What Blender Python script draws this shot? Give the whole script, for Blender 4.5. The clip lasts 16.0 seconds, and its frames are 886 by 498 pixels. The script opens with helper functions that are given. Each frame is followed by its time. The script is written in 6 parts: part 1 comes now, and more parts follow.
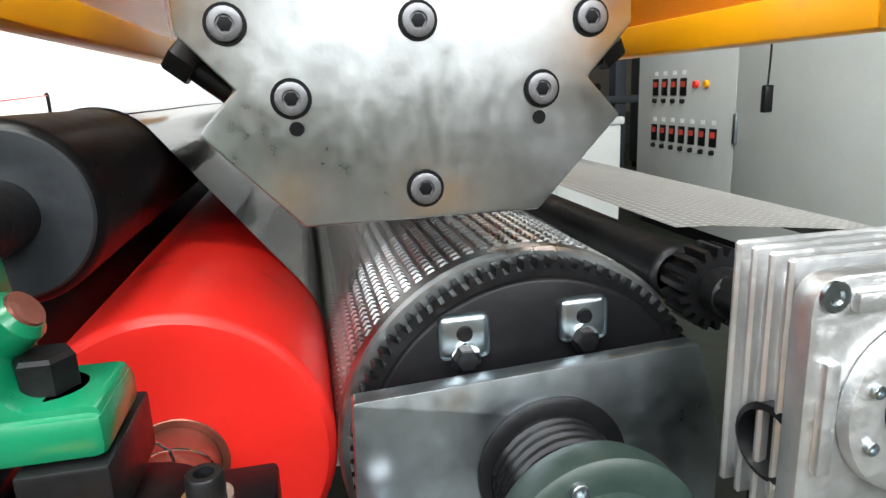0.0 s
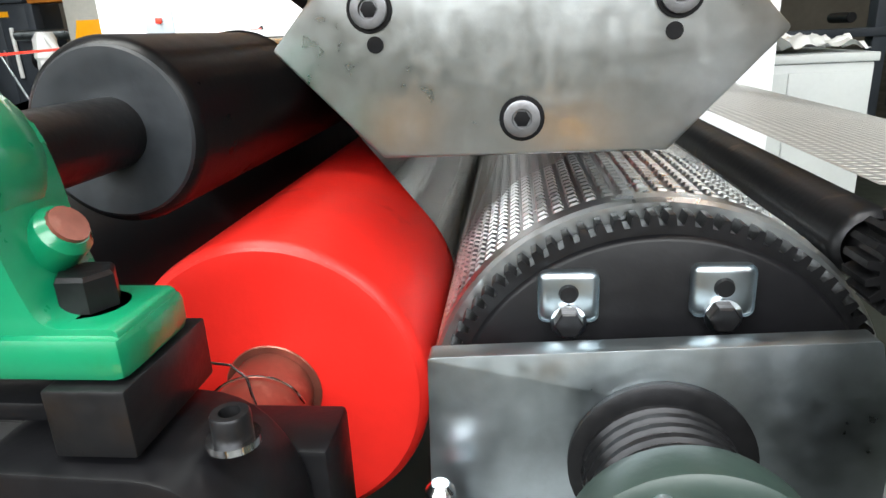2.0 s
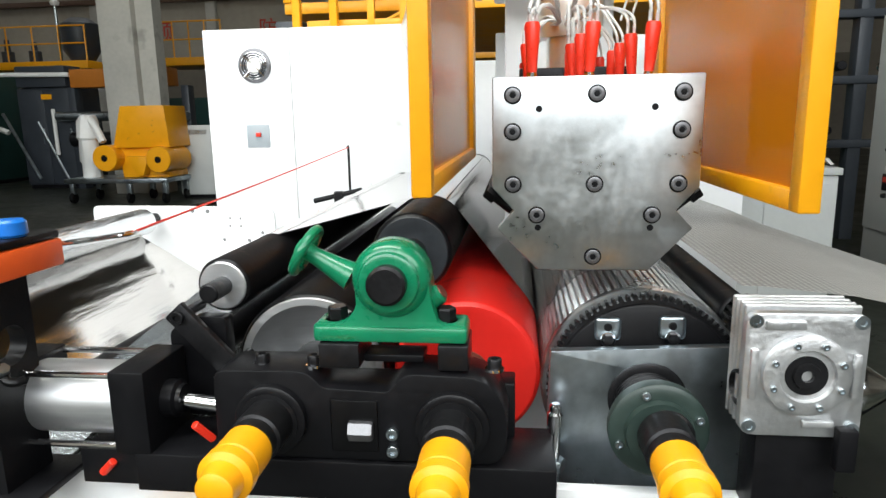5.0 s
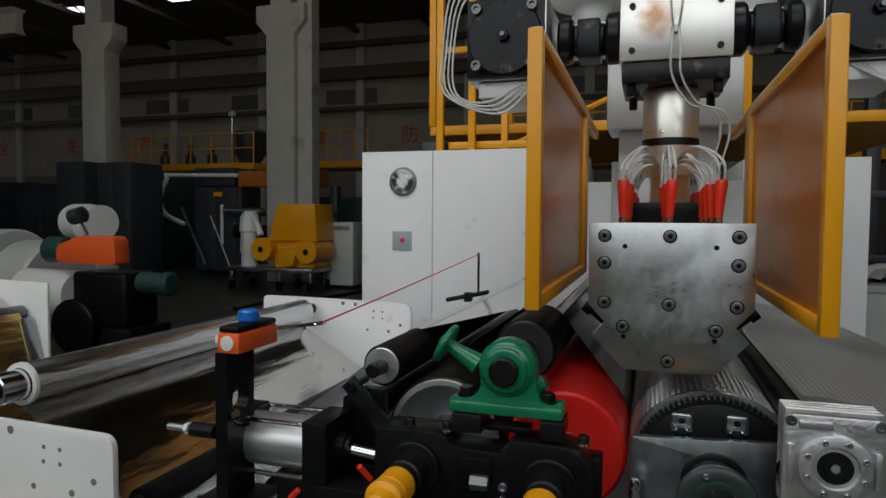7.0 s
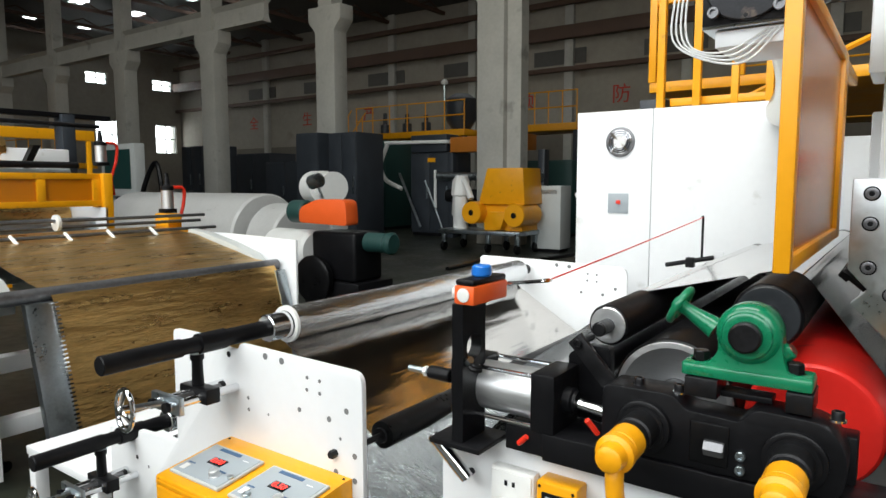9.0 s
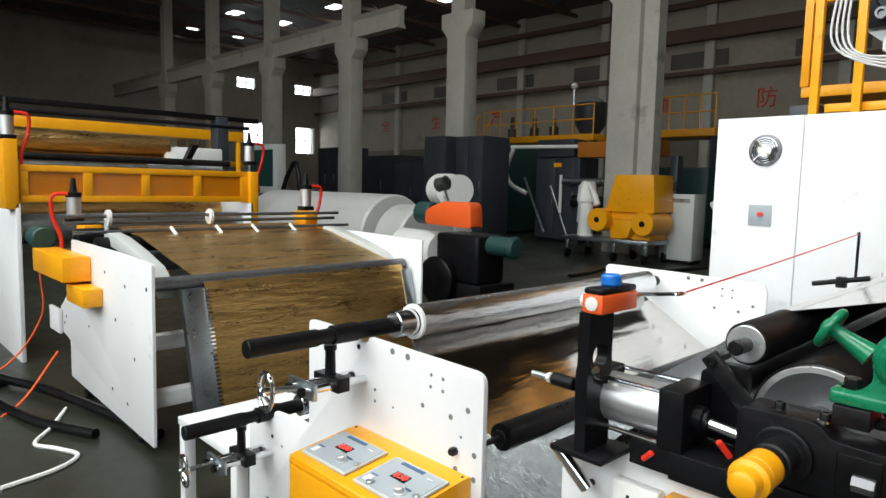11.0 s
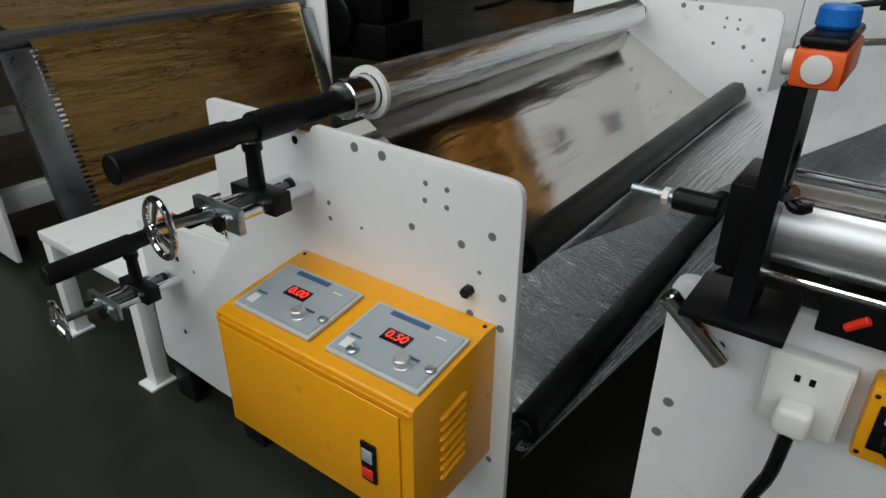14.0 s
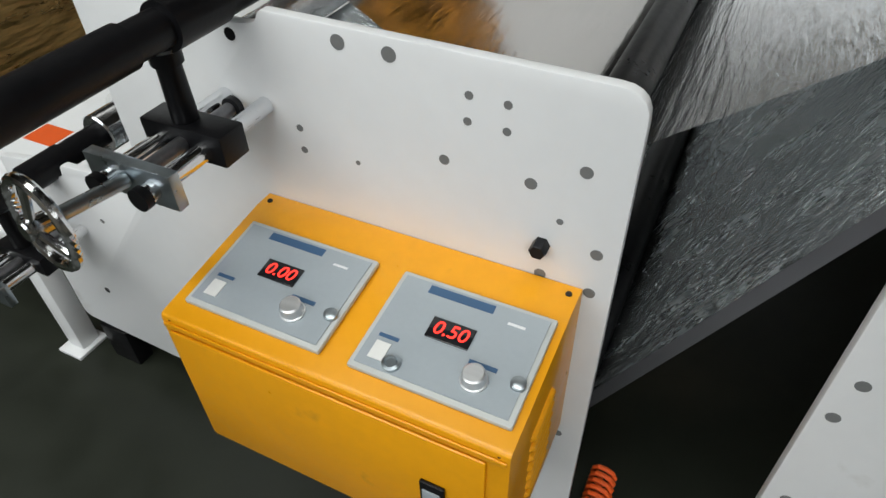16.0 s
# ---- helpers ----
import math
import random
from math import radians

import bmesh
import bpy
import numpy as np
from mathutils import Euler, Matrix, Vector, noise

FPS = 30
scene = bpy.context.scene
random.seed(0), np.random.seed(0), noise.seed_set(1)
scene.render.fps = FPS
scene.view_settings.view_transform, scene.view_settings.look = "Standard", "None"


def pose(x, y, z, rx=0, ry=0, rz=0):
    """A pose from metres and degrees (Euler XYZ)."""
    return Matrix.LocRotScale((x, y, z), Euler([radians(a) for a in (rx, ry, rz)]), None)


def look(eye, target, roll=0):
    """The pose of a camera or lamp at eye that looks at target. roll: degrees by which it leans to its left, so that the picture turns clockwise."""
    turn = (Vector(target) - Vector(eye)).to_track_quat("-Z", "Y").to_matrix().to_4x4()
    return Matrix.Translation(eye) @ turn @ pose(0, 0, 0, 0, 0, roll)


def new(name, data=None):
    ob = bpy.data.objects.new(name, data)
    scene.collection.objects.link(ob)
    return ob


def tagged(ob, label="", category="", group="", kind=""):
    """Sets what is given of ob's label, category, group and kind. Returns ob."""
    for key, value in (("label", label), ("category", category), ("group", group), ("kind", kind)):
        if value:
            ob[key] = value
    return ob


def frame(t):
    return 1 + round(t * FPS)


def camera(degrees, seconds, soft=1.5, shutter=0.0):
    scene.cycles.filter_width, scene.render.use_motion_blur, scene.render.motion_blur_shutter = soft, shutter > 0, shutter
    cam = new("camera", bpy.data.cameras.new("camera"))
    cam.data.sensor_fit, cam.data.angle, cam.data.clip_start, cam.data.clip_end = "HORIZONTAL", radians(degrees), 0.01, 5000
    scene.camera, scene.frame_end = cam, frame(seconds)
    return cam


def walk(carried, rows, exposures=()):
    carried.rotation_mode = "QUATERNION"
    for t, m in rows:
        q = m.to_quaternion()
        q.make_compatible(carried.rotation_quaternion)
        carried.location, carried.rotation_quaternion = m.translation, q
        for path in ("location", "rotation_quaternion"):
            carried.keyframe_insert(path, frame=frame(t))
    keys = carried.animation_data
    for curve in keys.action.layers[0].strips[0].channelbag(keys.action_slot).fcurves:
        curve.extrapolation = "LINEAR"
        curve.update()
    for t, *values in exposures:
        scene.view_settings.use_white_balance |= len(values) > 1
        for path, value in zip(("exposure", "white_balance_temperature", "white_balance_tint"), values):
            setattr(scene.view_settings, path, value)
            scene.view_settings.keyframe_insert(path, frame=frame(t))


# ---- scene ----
cam = camera(68.3, 16.0)
PATH = [
    (0, (-0.082, -0.458, 1.495), (0.305, 1.445, 1.017), -2.3),
    (0.5, (-0.111, -0.442, 1.493), (0.308, 1.45, 0.998), -3.2),
    (1, (-0.073, -0.428, 1.471), (-0.112, 1.514, 0.993), -2.4),
    (1.5, (-0.03, -0.409, 1.468), (-0.299, 1.494, 0.914), -2.8),
    (2, (-0.004, -0.4, 1.477), (-0.229, 1.486, 0.849), -2.9),
    (2.5, (-0.003, -0.417, 1.494), (-0.23, 1.457, 0.833), -2.9),
    (3, (0.001, -0.439, 1.504), (-0.192, 1.425, 0.807), -2.2),
    (3.2, (-0.001, -0.446, 1.507), (-0.197, 1.426, 0.831), -2.1),
    (5.3, (-0.126, -1.138, 1.668), (-0.363, 0.818, 1.325), -0.6),
    (5.5, (-0.094, -1.203, 1.684), (-0.381, 0.752, 1.374), -0.5),
    (6, (-0.052, -1.334, 1.711), (-0.499, 0.61, 1.564), -0.4),
    (6.5, (-0.047, -1.372, 1.719), (-0.597, 0.551, 1.743), 0.0),
    (7, (-0.04, -1.369, 1.707), (-0.641, 0.537, 1.616), 0.4),
    (7.5, (-0.049, -1.375, 1.703), (-0.753, 0.487, 1.513), 0.3),
    (8, (-0.06, -1.396, 1.704), (-0.937, 0.39, 1.496), -0.4),
    (8.5, (-0.067, -1.411, 1.698), (-1.09, 0.296, 1.499), -0.5),
    (9, (-0.073, -1.422, 1.697), (-1.225, 0.201, 1.495), -0.1),
    (9.5, (-0.073, -1.429, 1.7), (-1.32, 0.126, 1.53), 0.1),
    (10, (-0.074, -1.444, 1.701), (-1.391, 0.049, 1.518), 0.4),
    (10.2, (-0.077, -1.453, 1.7), (-1.449, -0.008, 1.528), 0.6),
    (12.3, (-0.063, -1.428, 1.703), (-1.522, -0.082, 1.456), 1.0),
    (12.5, (-0.086, -1.404, 1.696), (-1.515, -0.038, 1.392), 1.3),
    (13, (-0.281, -1.297, 1.664), (-1.601, 0.108, 1.133), 2.7),
    (13.5, (-0.596, -1.199, 1.643), (-1.698, 0.271, 0.851), 1.2),
    (14, (-0.778, -1.06, 1.606), (-1.813, 0.375, 0.673), 0.4),
    (14.5, (-0.961, -0.848, 1.555), (-1.883, 0.496, 0.395), -1.1),
    (15, (-1.062, -0.779, 1.536), (-1.935, 0.463, 0.233), -0.9),
    (15.5, (-1.172, -0.762, 1.522), (-1.905, 0.545, 0.197), -1.9),
    (16, (-1.217, -0.767, 1.519), (-1.895, 0.554, 0.18), -1.8),
]
walk(cam, [(t, look(eye, target, roll)) for t, eye, target, roll in PATH],
     [(0, 1.05), (0.5, 1.2), (1, 1.3), (2, 1.36), (3.2, 1.32), (5.3, 0.1), (5.6, -0.4), (6.0, -0.95), (6.4, -1.45), (7.0, -1.35), (7.5, -1.0), (8.0, -0.55), (8.6, -0.05), (9.2, 0.2), (10.2, 0.2), (12.3, -0.3), (13, -0.95), (14, -1.0), (14.6, -1.0), (15.2, -0.55), (16, -0.6)])

# ---------------------------------------------------------------- light
HALL = dict(x0=-52.0, x1=16.0, y0=-9.0, y1=32.4, h=12.5)

world = bpy.data.worlds.new("world")
scene.world = world
world.use_nodes = True
sky = world.node_tree.nodes.new("ShaderNodeTexSky")
sky.sky_type = "NISHITA"
sky.sun_disc = False
sky.sun_elevation, sky.sun_rotation = radians(50), radians(150)
world.node_tree.links.new(sky.outputs[0], world.node_tree.nodes["Background"].inputs[0])
world.node_tree.nodes["Background"].inputs[1].default_value = 0.12


def area(name, eye, target, sx, sy, watts, color=(1, 1, 1)):
    lamp = bpy.data.lights.new(name, "AREA")
    lamp.shape, lamp.size, lamp.size_y, lamp.energy, lamp.color = "RECTANGLE", sx, sy, watts, color
    ob = new(name, lamp)
    ob.matrix_world = look(eye, target)
    return ob


# daylight of the open gate and window band behind the camera, and of the skylight strips
area("window_light", (-2.0, -8.6, 6.9), (-2.0, 0, 2.0), 22.0, 5.0, 1500, (0.965, 0.99, 0.95))
area("skylight_light", (-3.0, -3.0, 12.3), (-3.0, -3.0, 0), 12.0, 3.0, 1400, (0.965, 0.99, 0.95))
area("skylight_light", (-22.0, 8.0, 12.3), (-22.0, 8.0, 0), 40.0, 1.6, 265, (0.98, 0.99, 0.94))
area("skylight_light", (-22.0, 24.0, 12.3), (-22.0, 24.0, 0), 40.0, 1.6, 265, (0.98, 0.99, 0.94))

# ---------------------------------------------------------------- mesh helpers


def thing(name, at, label, category, group="", kind=""):
    ob = new(name)
    ob.location = at
    ob.empty_display_size = 0.05
    tagged(ob, label, category, group, kind)
    return ob


def world_place(ob):
    p = Vector(ob.location)
    while ob.parent:
        ob = ob.parent
        p = p + Vector(ob.location)
    return p


def part(name, bm, material, parent=None, label="", kind="", smooth=35):
    """Links a bmesh, drawn in world places, as one mesh object under its thing or part."""
    if parent is not None:
        bmesh.ops.translate(bm, verts=bm.verts, vec=-world_place(parent))
    me = bpy.data.meshes.new(name)
    bm.to_mesh(me)
    bm.free()
    if material is not None:
        me.materials.append(material)
    if smooth:
        me.shade_smooth()
        me.set_sharp_from_angle(angle=radians(smooth))
    ob = new(name, me)
    if parent is not None:
        ob.parent = parent
    if label:
        ob["label"] = label
    if kind:
        ob["kind"] = kind
    return ob


def structure(name, bm, material, label, category, smooth=35):
    return tagged(part(name, bm, material, smooth=smooth), label, category, kind="structure")


def merge(bm, other):
    me = bpy.data.meshes.new("tmp")
    other.to_mesh(me)
    other.free()
    bm.from_mesh(me)
    bpy.data.meshes.remove(me)
    return bm


def box(x0, x1, y0, y1, z0, z1, bevel=0.0, seg=2, bm=None, turn=None):
    """A box between the given bounds with rounded edges; turn: a matrix about its middle."""
    b = bmesh.new()
    bmesh.ops.create_cube(b, size=1)
    bmesh.ops.scale(b, vec=(abs(x1 - x0), abs(y1 - y0), abs(z1 - z0)), verts=b.verts)
    if bevel:
        bmesh.ops.bevel(b, geom=b.edges[:], offset=bevel, segments=seg, profile=0.5, affect="EDGES")
    if turn is not None:
        bmesh.ops.transform(b, matrix=turn, verts=b.verts)
    bmesh.ops.translate(b, vec=((x0 + x1) / 2, (y0 + y1) / 2, (z0 + z1) / 2), verts=b.verts)
    return merge(bm, b) if bm is not None else b


def axis_matrix(p, way):
    """Local z along way, at p."""
    return Matrix.Translation(p) @ Vector(way).to_track_quat("Z", "Y").to_matrix().to_4x4()


def lathe(p, way, profile, seg=40, bm=None, closed=True):
    """A turned body: profile rows of (distance along way, radius)."""
    b = bmesh.new()
    rings = []
    for a, r in profile:
        rings.append([b.verts.new((r * math.cos(2 * math.pi * k / seg), r * math.sin(2 * math.pi * k / seg), a)) for k in range(seg)])
    for lo, hi in zip(rings, rings[1:]):
        for k in range(seg):
            b.faces.new((lo[k], lo[(k + 1) % seg], hi[(k + 1) % seg], hi[k]))
    if closed:
        b.faces.new(rings[0][::-1])
        b.faces.new(rings[-1])
    bmesh.ops.transform(b, matrix=axis_matrix(p, Vector(way).normalized()), verts=b.verts)
    return merge(bm, b) if bm is not None else b


def rod(p, q, r, seg=20, bm=None, edge=0.0):
    p, q = Vector(p), Vector(q)
    n = (q - p).length
    e = edge or min(r * 0.15, n * 0.2)
    return lathe(p, q - p, [(0, r - e), (e, r), (n - e, r), (n, r - e)], seg, bm)


def prism(outline, axis, lo, hi, bevel=0.0, bm=None, seg=2):
    """A plate with the given outline of (u, v): axis 'y' takes (x, z), 'x' takes (y, z), 'z' takes (x, y)."""
    b = bmesh.new()
    put = {"y": lambda u, v, w: (u, w, v), "x": lambda u, v, w: (w, u, v), "z": lambda u, v, w: (u, v, w)}[axis]
    f = b.faces.new([b.verts.new(put(u, v, lo)) for u, v in outline])
    top = bmesh.ops.extrude_face_region(b, geom=[f])
    step = put(0, 0, hi - lo)
    bmesh.ops.translate(b, vec=step, verts=[v for v in top["geom"] if isinstance(v, bmesh.types.BMVert)])
    bmesh.ops.recalc_face_normals(b, faces=b.faces)
    if bevel:
        bmesh.ops.bevel(b, geom=[e for e in b.edges if e.calc_face_angle(0) > 0.3], offset=bevel, segments=seg, profile=0.5, affect="EDGES", clamp_overlap=True)
    return merge(bm, b) if bm is not None else b


def rounded(points, radii, n=5):
    """An outline whose corners are rounded; radii: one for each point."""
    out = []
    for k, (p, r) in enumerate(zip(points, radii)):
        p = Vector(p)
        if not r:
            out.append(tuple(p))
            continue
        a = (Vector(points[k - 1]) - p).normalized()
        c = (Vector(points[(k + 1) % len(points)]) - p).normalized()
        for j in range(n + 1):
            s = j / n
            out.append(tuple(p + a * r * (1 - s) ** 2 + c * r * s ** 2))
    return out


def sweep(points, r, seg=8, bm=None, smooth_steps=6, closed_loop=False):
    """A round cable or bent tube along a smooth line through the points."""
    pts = [Vector(p) for p in points]
    line = []
    n = len(pts)
    spans = n if closed_loop else n - 1
    for i in range(spans):
        p1, p2 = pts[i], pts[(i + 1) % n]
        p0 = pts[i - 1] if (i or closed_loop) else p1 * 2 - p2
        p3 = pts[(i + 2) % n] if (i + 2 < n or closed_loop) else p2 * 2 - p1
        for k in range(smooth_steps):
            t = k / smooth_steps
            line.append(0.5 * ((2 * p1) + (p2 - p0) * t + (2 * p0 - 5 * p1 + 4 * p2 - p3) * t * t + (3 * p1 - p0 - 3 * p2 + p3) * t ** 3))
    if not closed_loop:
        line.append(pts[-1])
    b = bmesh.new()
    rings = []
    up = Vector((0.13, 0.21, 0.97)).normalized()
    m = len(line)
    for i, p in enumerate(line):
        nxt = line[(i + 1) % m] if (closed_loop or i + 1 < m) else p
        prv = line[i - 1] if (closed_loop or i) else p
        way = (nxt - prv).normalized()
        side = way.cross(up)
        if side.length < 1e-3:
            side = way.cross(Vector((1, 0, 0)))
        side.normalize()
        top = side.cross(way)
        rings.append([b.verts.new(p + r * (side * math.cos(2 * math.pi * k / seg) + top * math.sin(2 * math.pi * k / seg))) for k in range(seg)])
    pairs = list(zip(rings, rings[1:])) + ([(rings[-1], rings[0])] if closed_loop else [])
    for lo, hi in pairs:
        for k in range(seg):
            b.faces.new((lo[k], lo[(k + 1) % seg], hi[(k + 1) % seg], hi[k]))
    if not closed_loop:
        b.faces.new(rings[0][::-1])
        b.faces.new(rings[-1])
    return merge(bm, b) if bm is not None else b


def sheet(grid):
    """A surface from rows of points."""
    b = bmesh.new()
    rows = [[b.verts.new(p) for p in row] for row in grid]
    for lo, hi in zip(rows, rows[1:]):
        for k in range(len(lo) - 1):
            b.faces.new((lo[k], lo[k + 1], hi[k + 1], hi[k]))
    return b


def thick(bm, t):
    bmesh.ops.recalc_face_normals(bm, faces=bm.faces)
    bmesh.ops.solidify(bm, geom=bm.faces[:] , thickness=t)
    return bm


def gear_outline(cx, cz, r, teeth, depth):
    out = []
    for k in range(teeth):
        for f, rr in ((0.0, r - depth), (0.28, r - depth), (0.42, r), (0.78, r), (0.92, r - depth)):
            a = 2 * math.pi * (k + f) / teeth
            out.append((cx + rr * math.cos(a), cz + rr * math.sin(a)))
    return out


def hexagon(p, way, r, h, bm=None):
    return lathe(p, way, [(0, r), (h * 0.88, r), (h, r * 0.88)], 6, bm)


def cap_screw(p, way, r, h, bm=None):
    """A socket cap screw: round head with a hexagon socket."""
    b = bmesh.new()
    lathe((0, 0, 0), (0, 0, 1), [(0, r), (h * 0.9, r), (h, r * 0.92), (h, r * 0.55), (h * 0.45, r * 0.5), (h * 0.45, 0.0001)], 18, b)
    bmesh.ops.transform(b, matrix=axis_matrix(p, Vector(way)), verts=b.verts)
    return merge(bm, b) if bm is not None else b


# ---------------------------------------------------------------- materials


def material(name, color, rough=0.5, metal=0.0, vary=0.12, scale=6.0, bump=0.0, bump_scale=60.0, stretch=(1, 1, 1), wear=None, wear_amount=0.0,
             wear_scale=3.0, rough_vary=0.1, coat=0.0, spec=0.5, depth=0.004):
    m = bpy.data.materials.new(name)
    m.use_nodes = True
    nt = m.node_tree
    n, l = nt.nodes, nt.links
    bsdf = n["Principled BSDF"]
    coords = n.new("ShaderNodeTexCoord")
    mapping = n.new("ShaderNodeMapping")
    mapping.inputs["Scale"].default_value = stretch
    l.new(coords.outputs["Object"], mapping.inputs[0])

    def noise_node(s, detail=5.0):
        t = n.new("ShaderNodeTexNoise")
        t.inputs["Scale"].default_value, t.inputs["Detail"].default_value = s, detail
        l.new(mapping.outputs[0], t.inputs["Vector"])
        return t
    big, fine = noise_node(scale), noise_node(scale * 9, 8.0)
    both = n.new("ShaderNodeMix")
    both.inputs[0].default_value = 0.4
    l.new(big.outputs[0], both.inputs[2])
    l.new(fine.outputs[0], both.inputs[3])
    ramp = n.new("ShaderNodeMapRange")
    ramp.inputs[1].default_value, ramp.inputs[2].default_value = 0.3, 0.7
    ramp.inputs[3].default_value, ramp.inputs[4].default_value = 1 - vary, 1 + vary
    l.new(both.outputs[0], ramp.inputs[0])
    hsv = n.new("ShaderNodeHueSaturation")
    hsv.inputs["Color"].default_value = (*color, 1)
    l.new(ramp.outputs[0], hsv.inputs["Value"])
    out = hsv.outputs[0]
    if wear is not None:
        patch = noise_node(wear_scale, 9.0)
        edge = n.new("ShaderNodeMapRange")
        edge.inputs[1].default_value, edge.inputs[2].default_value = 0.68 - wear_amount * 0.3, 0.78 - wear_amount * 0.3
        l.new(patch.outputs[0], edge.inputs[0])
        mix = n.new("ShaderNodeMix")
        mix.data_type = "RGBA"
        l.new(edge.outputs[0], mix.inputs[0])
        l.new(out, mix.inputs[6])
        mix.inputs[7].default_value = (*wear, 1)
        out = mix.outputs[2]
    l.new(out, bsdf.inputs["Base Color"])
    rr = n.new("ShaderNodeMapRange")
    rr.inputs[1].default_value, rr.inputs[2].default_value = 0.3, 0.7
    rr.inputs[3].default_value, rr.inputs[4].default_value = max(0.02, rough - rough_vary), min(1.0, rough + rough_vary)
    l.new(both.outputs[0], rr.inputs[0])
    l.new(rr.outputs[0], bsdf.inputs["Roughness"])
    bsdf.inputs["Metallic"].default_value = metal
    bsdf.inputs["Coat Weight"].default_value = coat
    bsdf.inputs["Specular IOR Level"].default_value = spec
    if bump:
        bn = noise_node(bump_scale, 6.0)
        b = n.new("ShaderNodeBump")
        b.inputs["Strength"].default_value, b.inputs["Distance"].default_value = bump, depth
        l.new(bn.outputs[0], b.inputs["Height"])
        l.new(b.outputs[0], bsdf.inputs["Normal"])
    return m


def glow(name, color, strength):
    m = bpy.data.materials.new(name)
    m.use_nodes = True
    b = m.node_tree.nodes["Principled BSDF"]
    b.inputs["Base Color"].default_value = (*color, 1)
    b.inputs["Emission Color"].default_value = (*color, 1)
    b.inputs["Emission Strength"].default_value = strength
    return m


def see_through(name, color, rough, alpha):
    m = bpy.data.materials.new(name)
    m.use_nodes = True
    b = m.node_tree.nodes["Principled BSDF"]
    b.inputs["Base Color"].default_value = (*color, 1)
    b.inputs["Roughness"].default_value = rough
    b.inputs["Alpha"].default_value = alpha
    b.inputs["Coat Weight"].default_value = 0.0
    return m


def grid_film(name, color, pitch):
    """A film with an embossed square grid, the shade of its grooves painted into the colour."""
    m = material(name, color, 0.38, 0.0, vary=0.05, scale=3)
    n, l = m.node_tree.nodes, m.node_tree.links
    bsdf = n["Principled BSDF"]
    co = n.new("ShaderNodeTexCoord")
    total = None
    for direction in ("X", "Y"):
        w = n.new("ShaderNodeTexWave")
        w.bands_direction = direction
        w.inputs["Scale"].default_value = 0.314 / pitch
        l.new(co.outputs["Object"], w.inputs["Vector"])
        if total is None:
            total = w.outputs["Fac"]
        else:
            mul = n.new("ShaderNodeMath")
            mul.operation = "MULTIPLY"
            l.new(total, mul.inputs[0])
            l.new(w.outputs["Fac"], mul.inputs[1])
            total = mul.outputs[0]
    b = n.new("ShaderNodeBump")
    b.inputs["Strength"].default_value, b.inputs["Distance"].default_value = 1.0, 0.003
    l.new(total, b.inputs["Height"])
    l.new(b.outputs[0], bsdf.inputs["Normal"])
    # groove shade painted in: base colour falls to 0.42 where the relief is low
    groove_shade = n.new("ShaderNodeMix")
    groove_shade.data_type = "RGBA"
    l.new(total, groove_shade.inputs[0])
    groove_shade.inputs[6].default_value = (color[0] * 0.42, color[1] * 0.42, color[2] * 0.42, 1)
    groove_shade.inputs[7].default_value = (*color, 1)
    l.new(groove_shade.outputs[2], bsdf.inputs["Base Color"])
    bsdf.inputs["Specular IOR Level"].default_value = 0.7
    return m


def stained_steel(name, centre, radius):
    """Bright steel with one cloud of brown heat tint."""
    m = material(name, (0.80, 0.79, 0.75), 0.35, 0.8, vary=0.05, scale=5)
    n, l = m.node_tree.nodes, m.node_tree.links
    bsdf = n["Principled BSDF"]
    co = n.new("ShaderNodeTexCoord")
    off = n.new("ShaderNodeVectorMath")
    off.operation = "SUBTRACT"
    off.inputs[1].default_value = centre
    l.new(co.outputs["Object"], off.inputs[0])
    size = n.new("ShaderNodeVectorMath")
    size.operation = "LENGTH"
    l.new(off.outputs[0], size.inputs[0])
    nz = n.new("ShaderNodeTexNoise")
    nz.inputs["Scale"].default_value = 22
    l.new(co.outputs["Object"], nz.inputs["Vector"])
    add = n.new("ShaderNodeMath")
    add.operation = "MULTIPLY_ADD"
    l.new(nz.outputs[0], add.inputs[0])
    add.inputs[1].default_value = radius * 1.4
    l.new(size.outputs["Value"], add.inputs[2])
    fade = n.new("ShaderNodeMapRange")
    fade.inputs[1].default_value, fade.inputs[2].default_value = radius * 1.0, radius * 1.9
    fade.inputs[3].default_value, fade.inputs[4].default_value = 0.85, 0.0
    l.new(add.outputs[0], fade.inputs[0])
    mix = n.new("ShaderNodeMix")
    mix.data_type = "RGBA"
    old = bsdf.inputs["Base Color"].links[0].from_socket
    l.new(fade.outputs[0], mix.inputs[0])
    l.new(old, mix.inputs[6])
    mix.inputs[7].default_value = (0.36, 0.15, 0.035, 1)
    l.new(mix.outputs[2], bsdf.inputs["Base Color"])
    return m


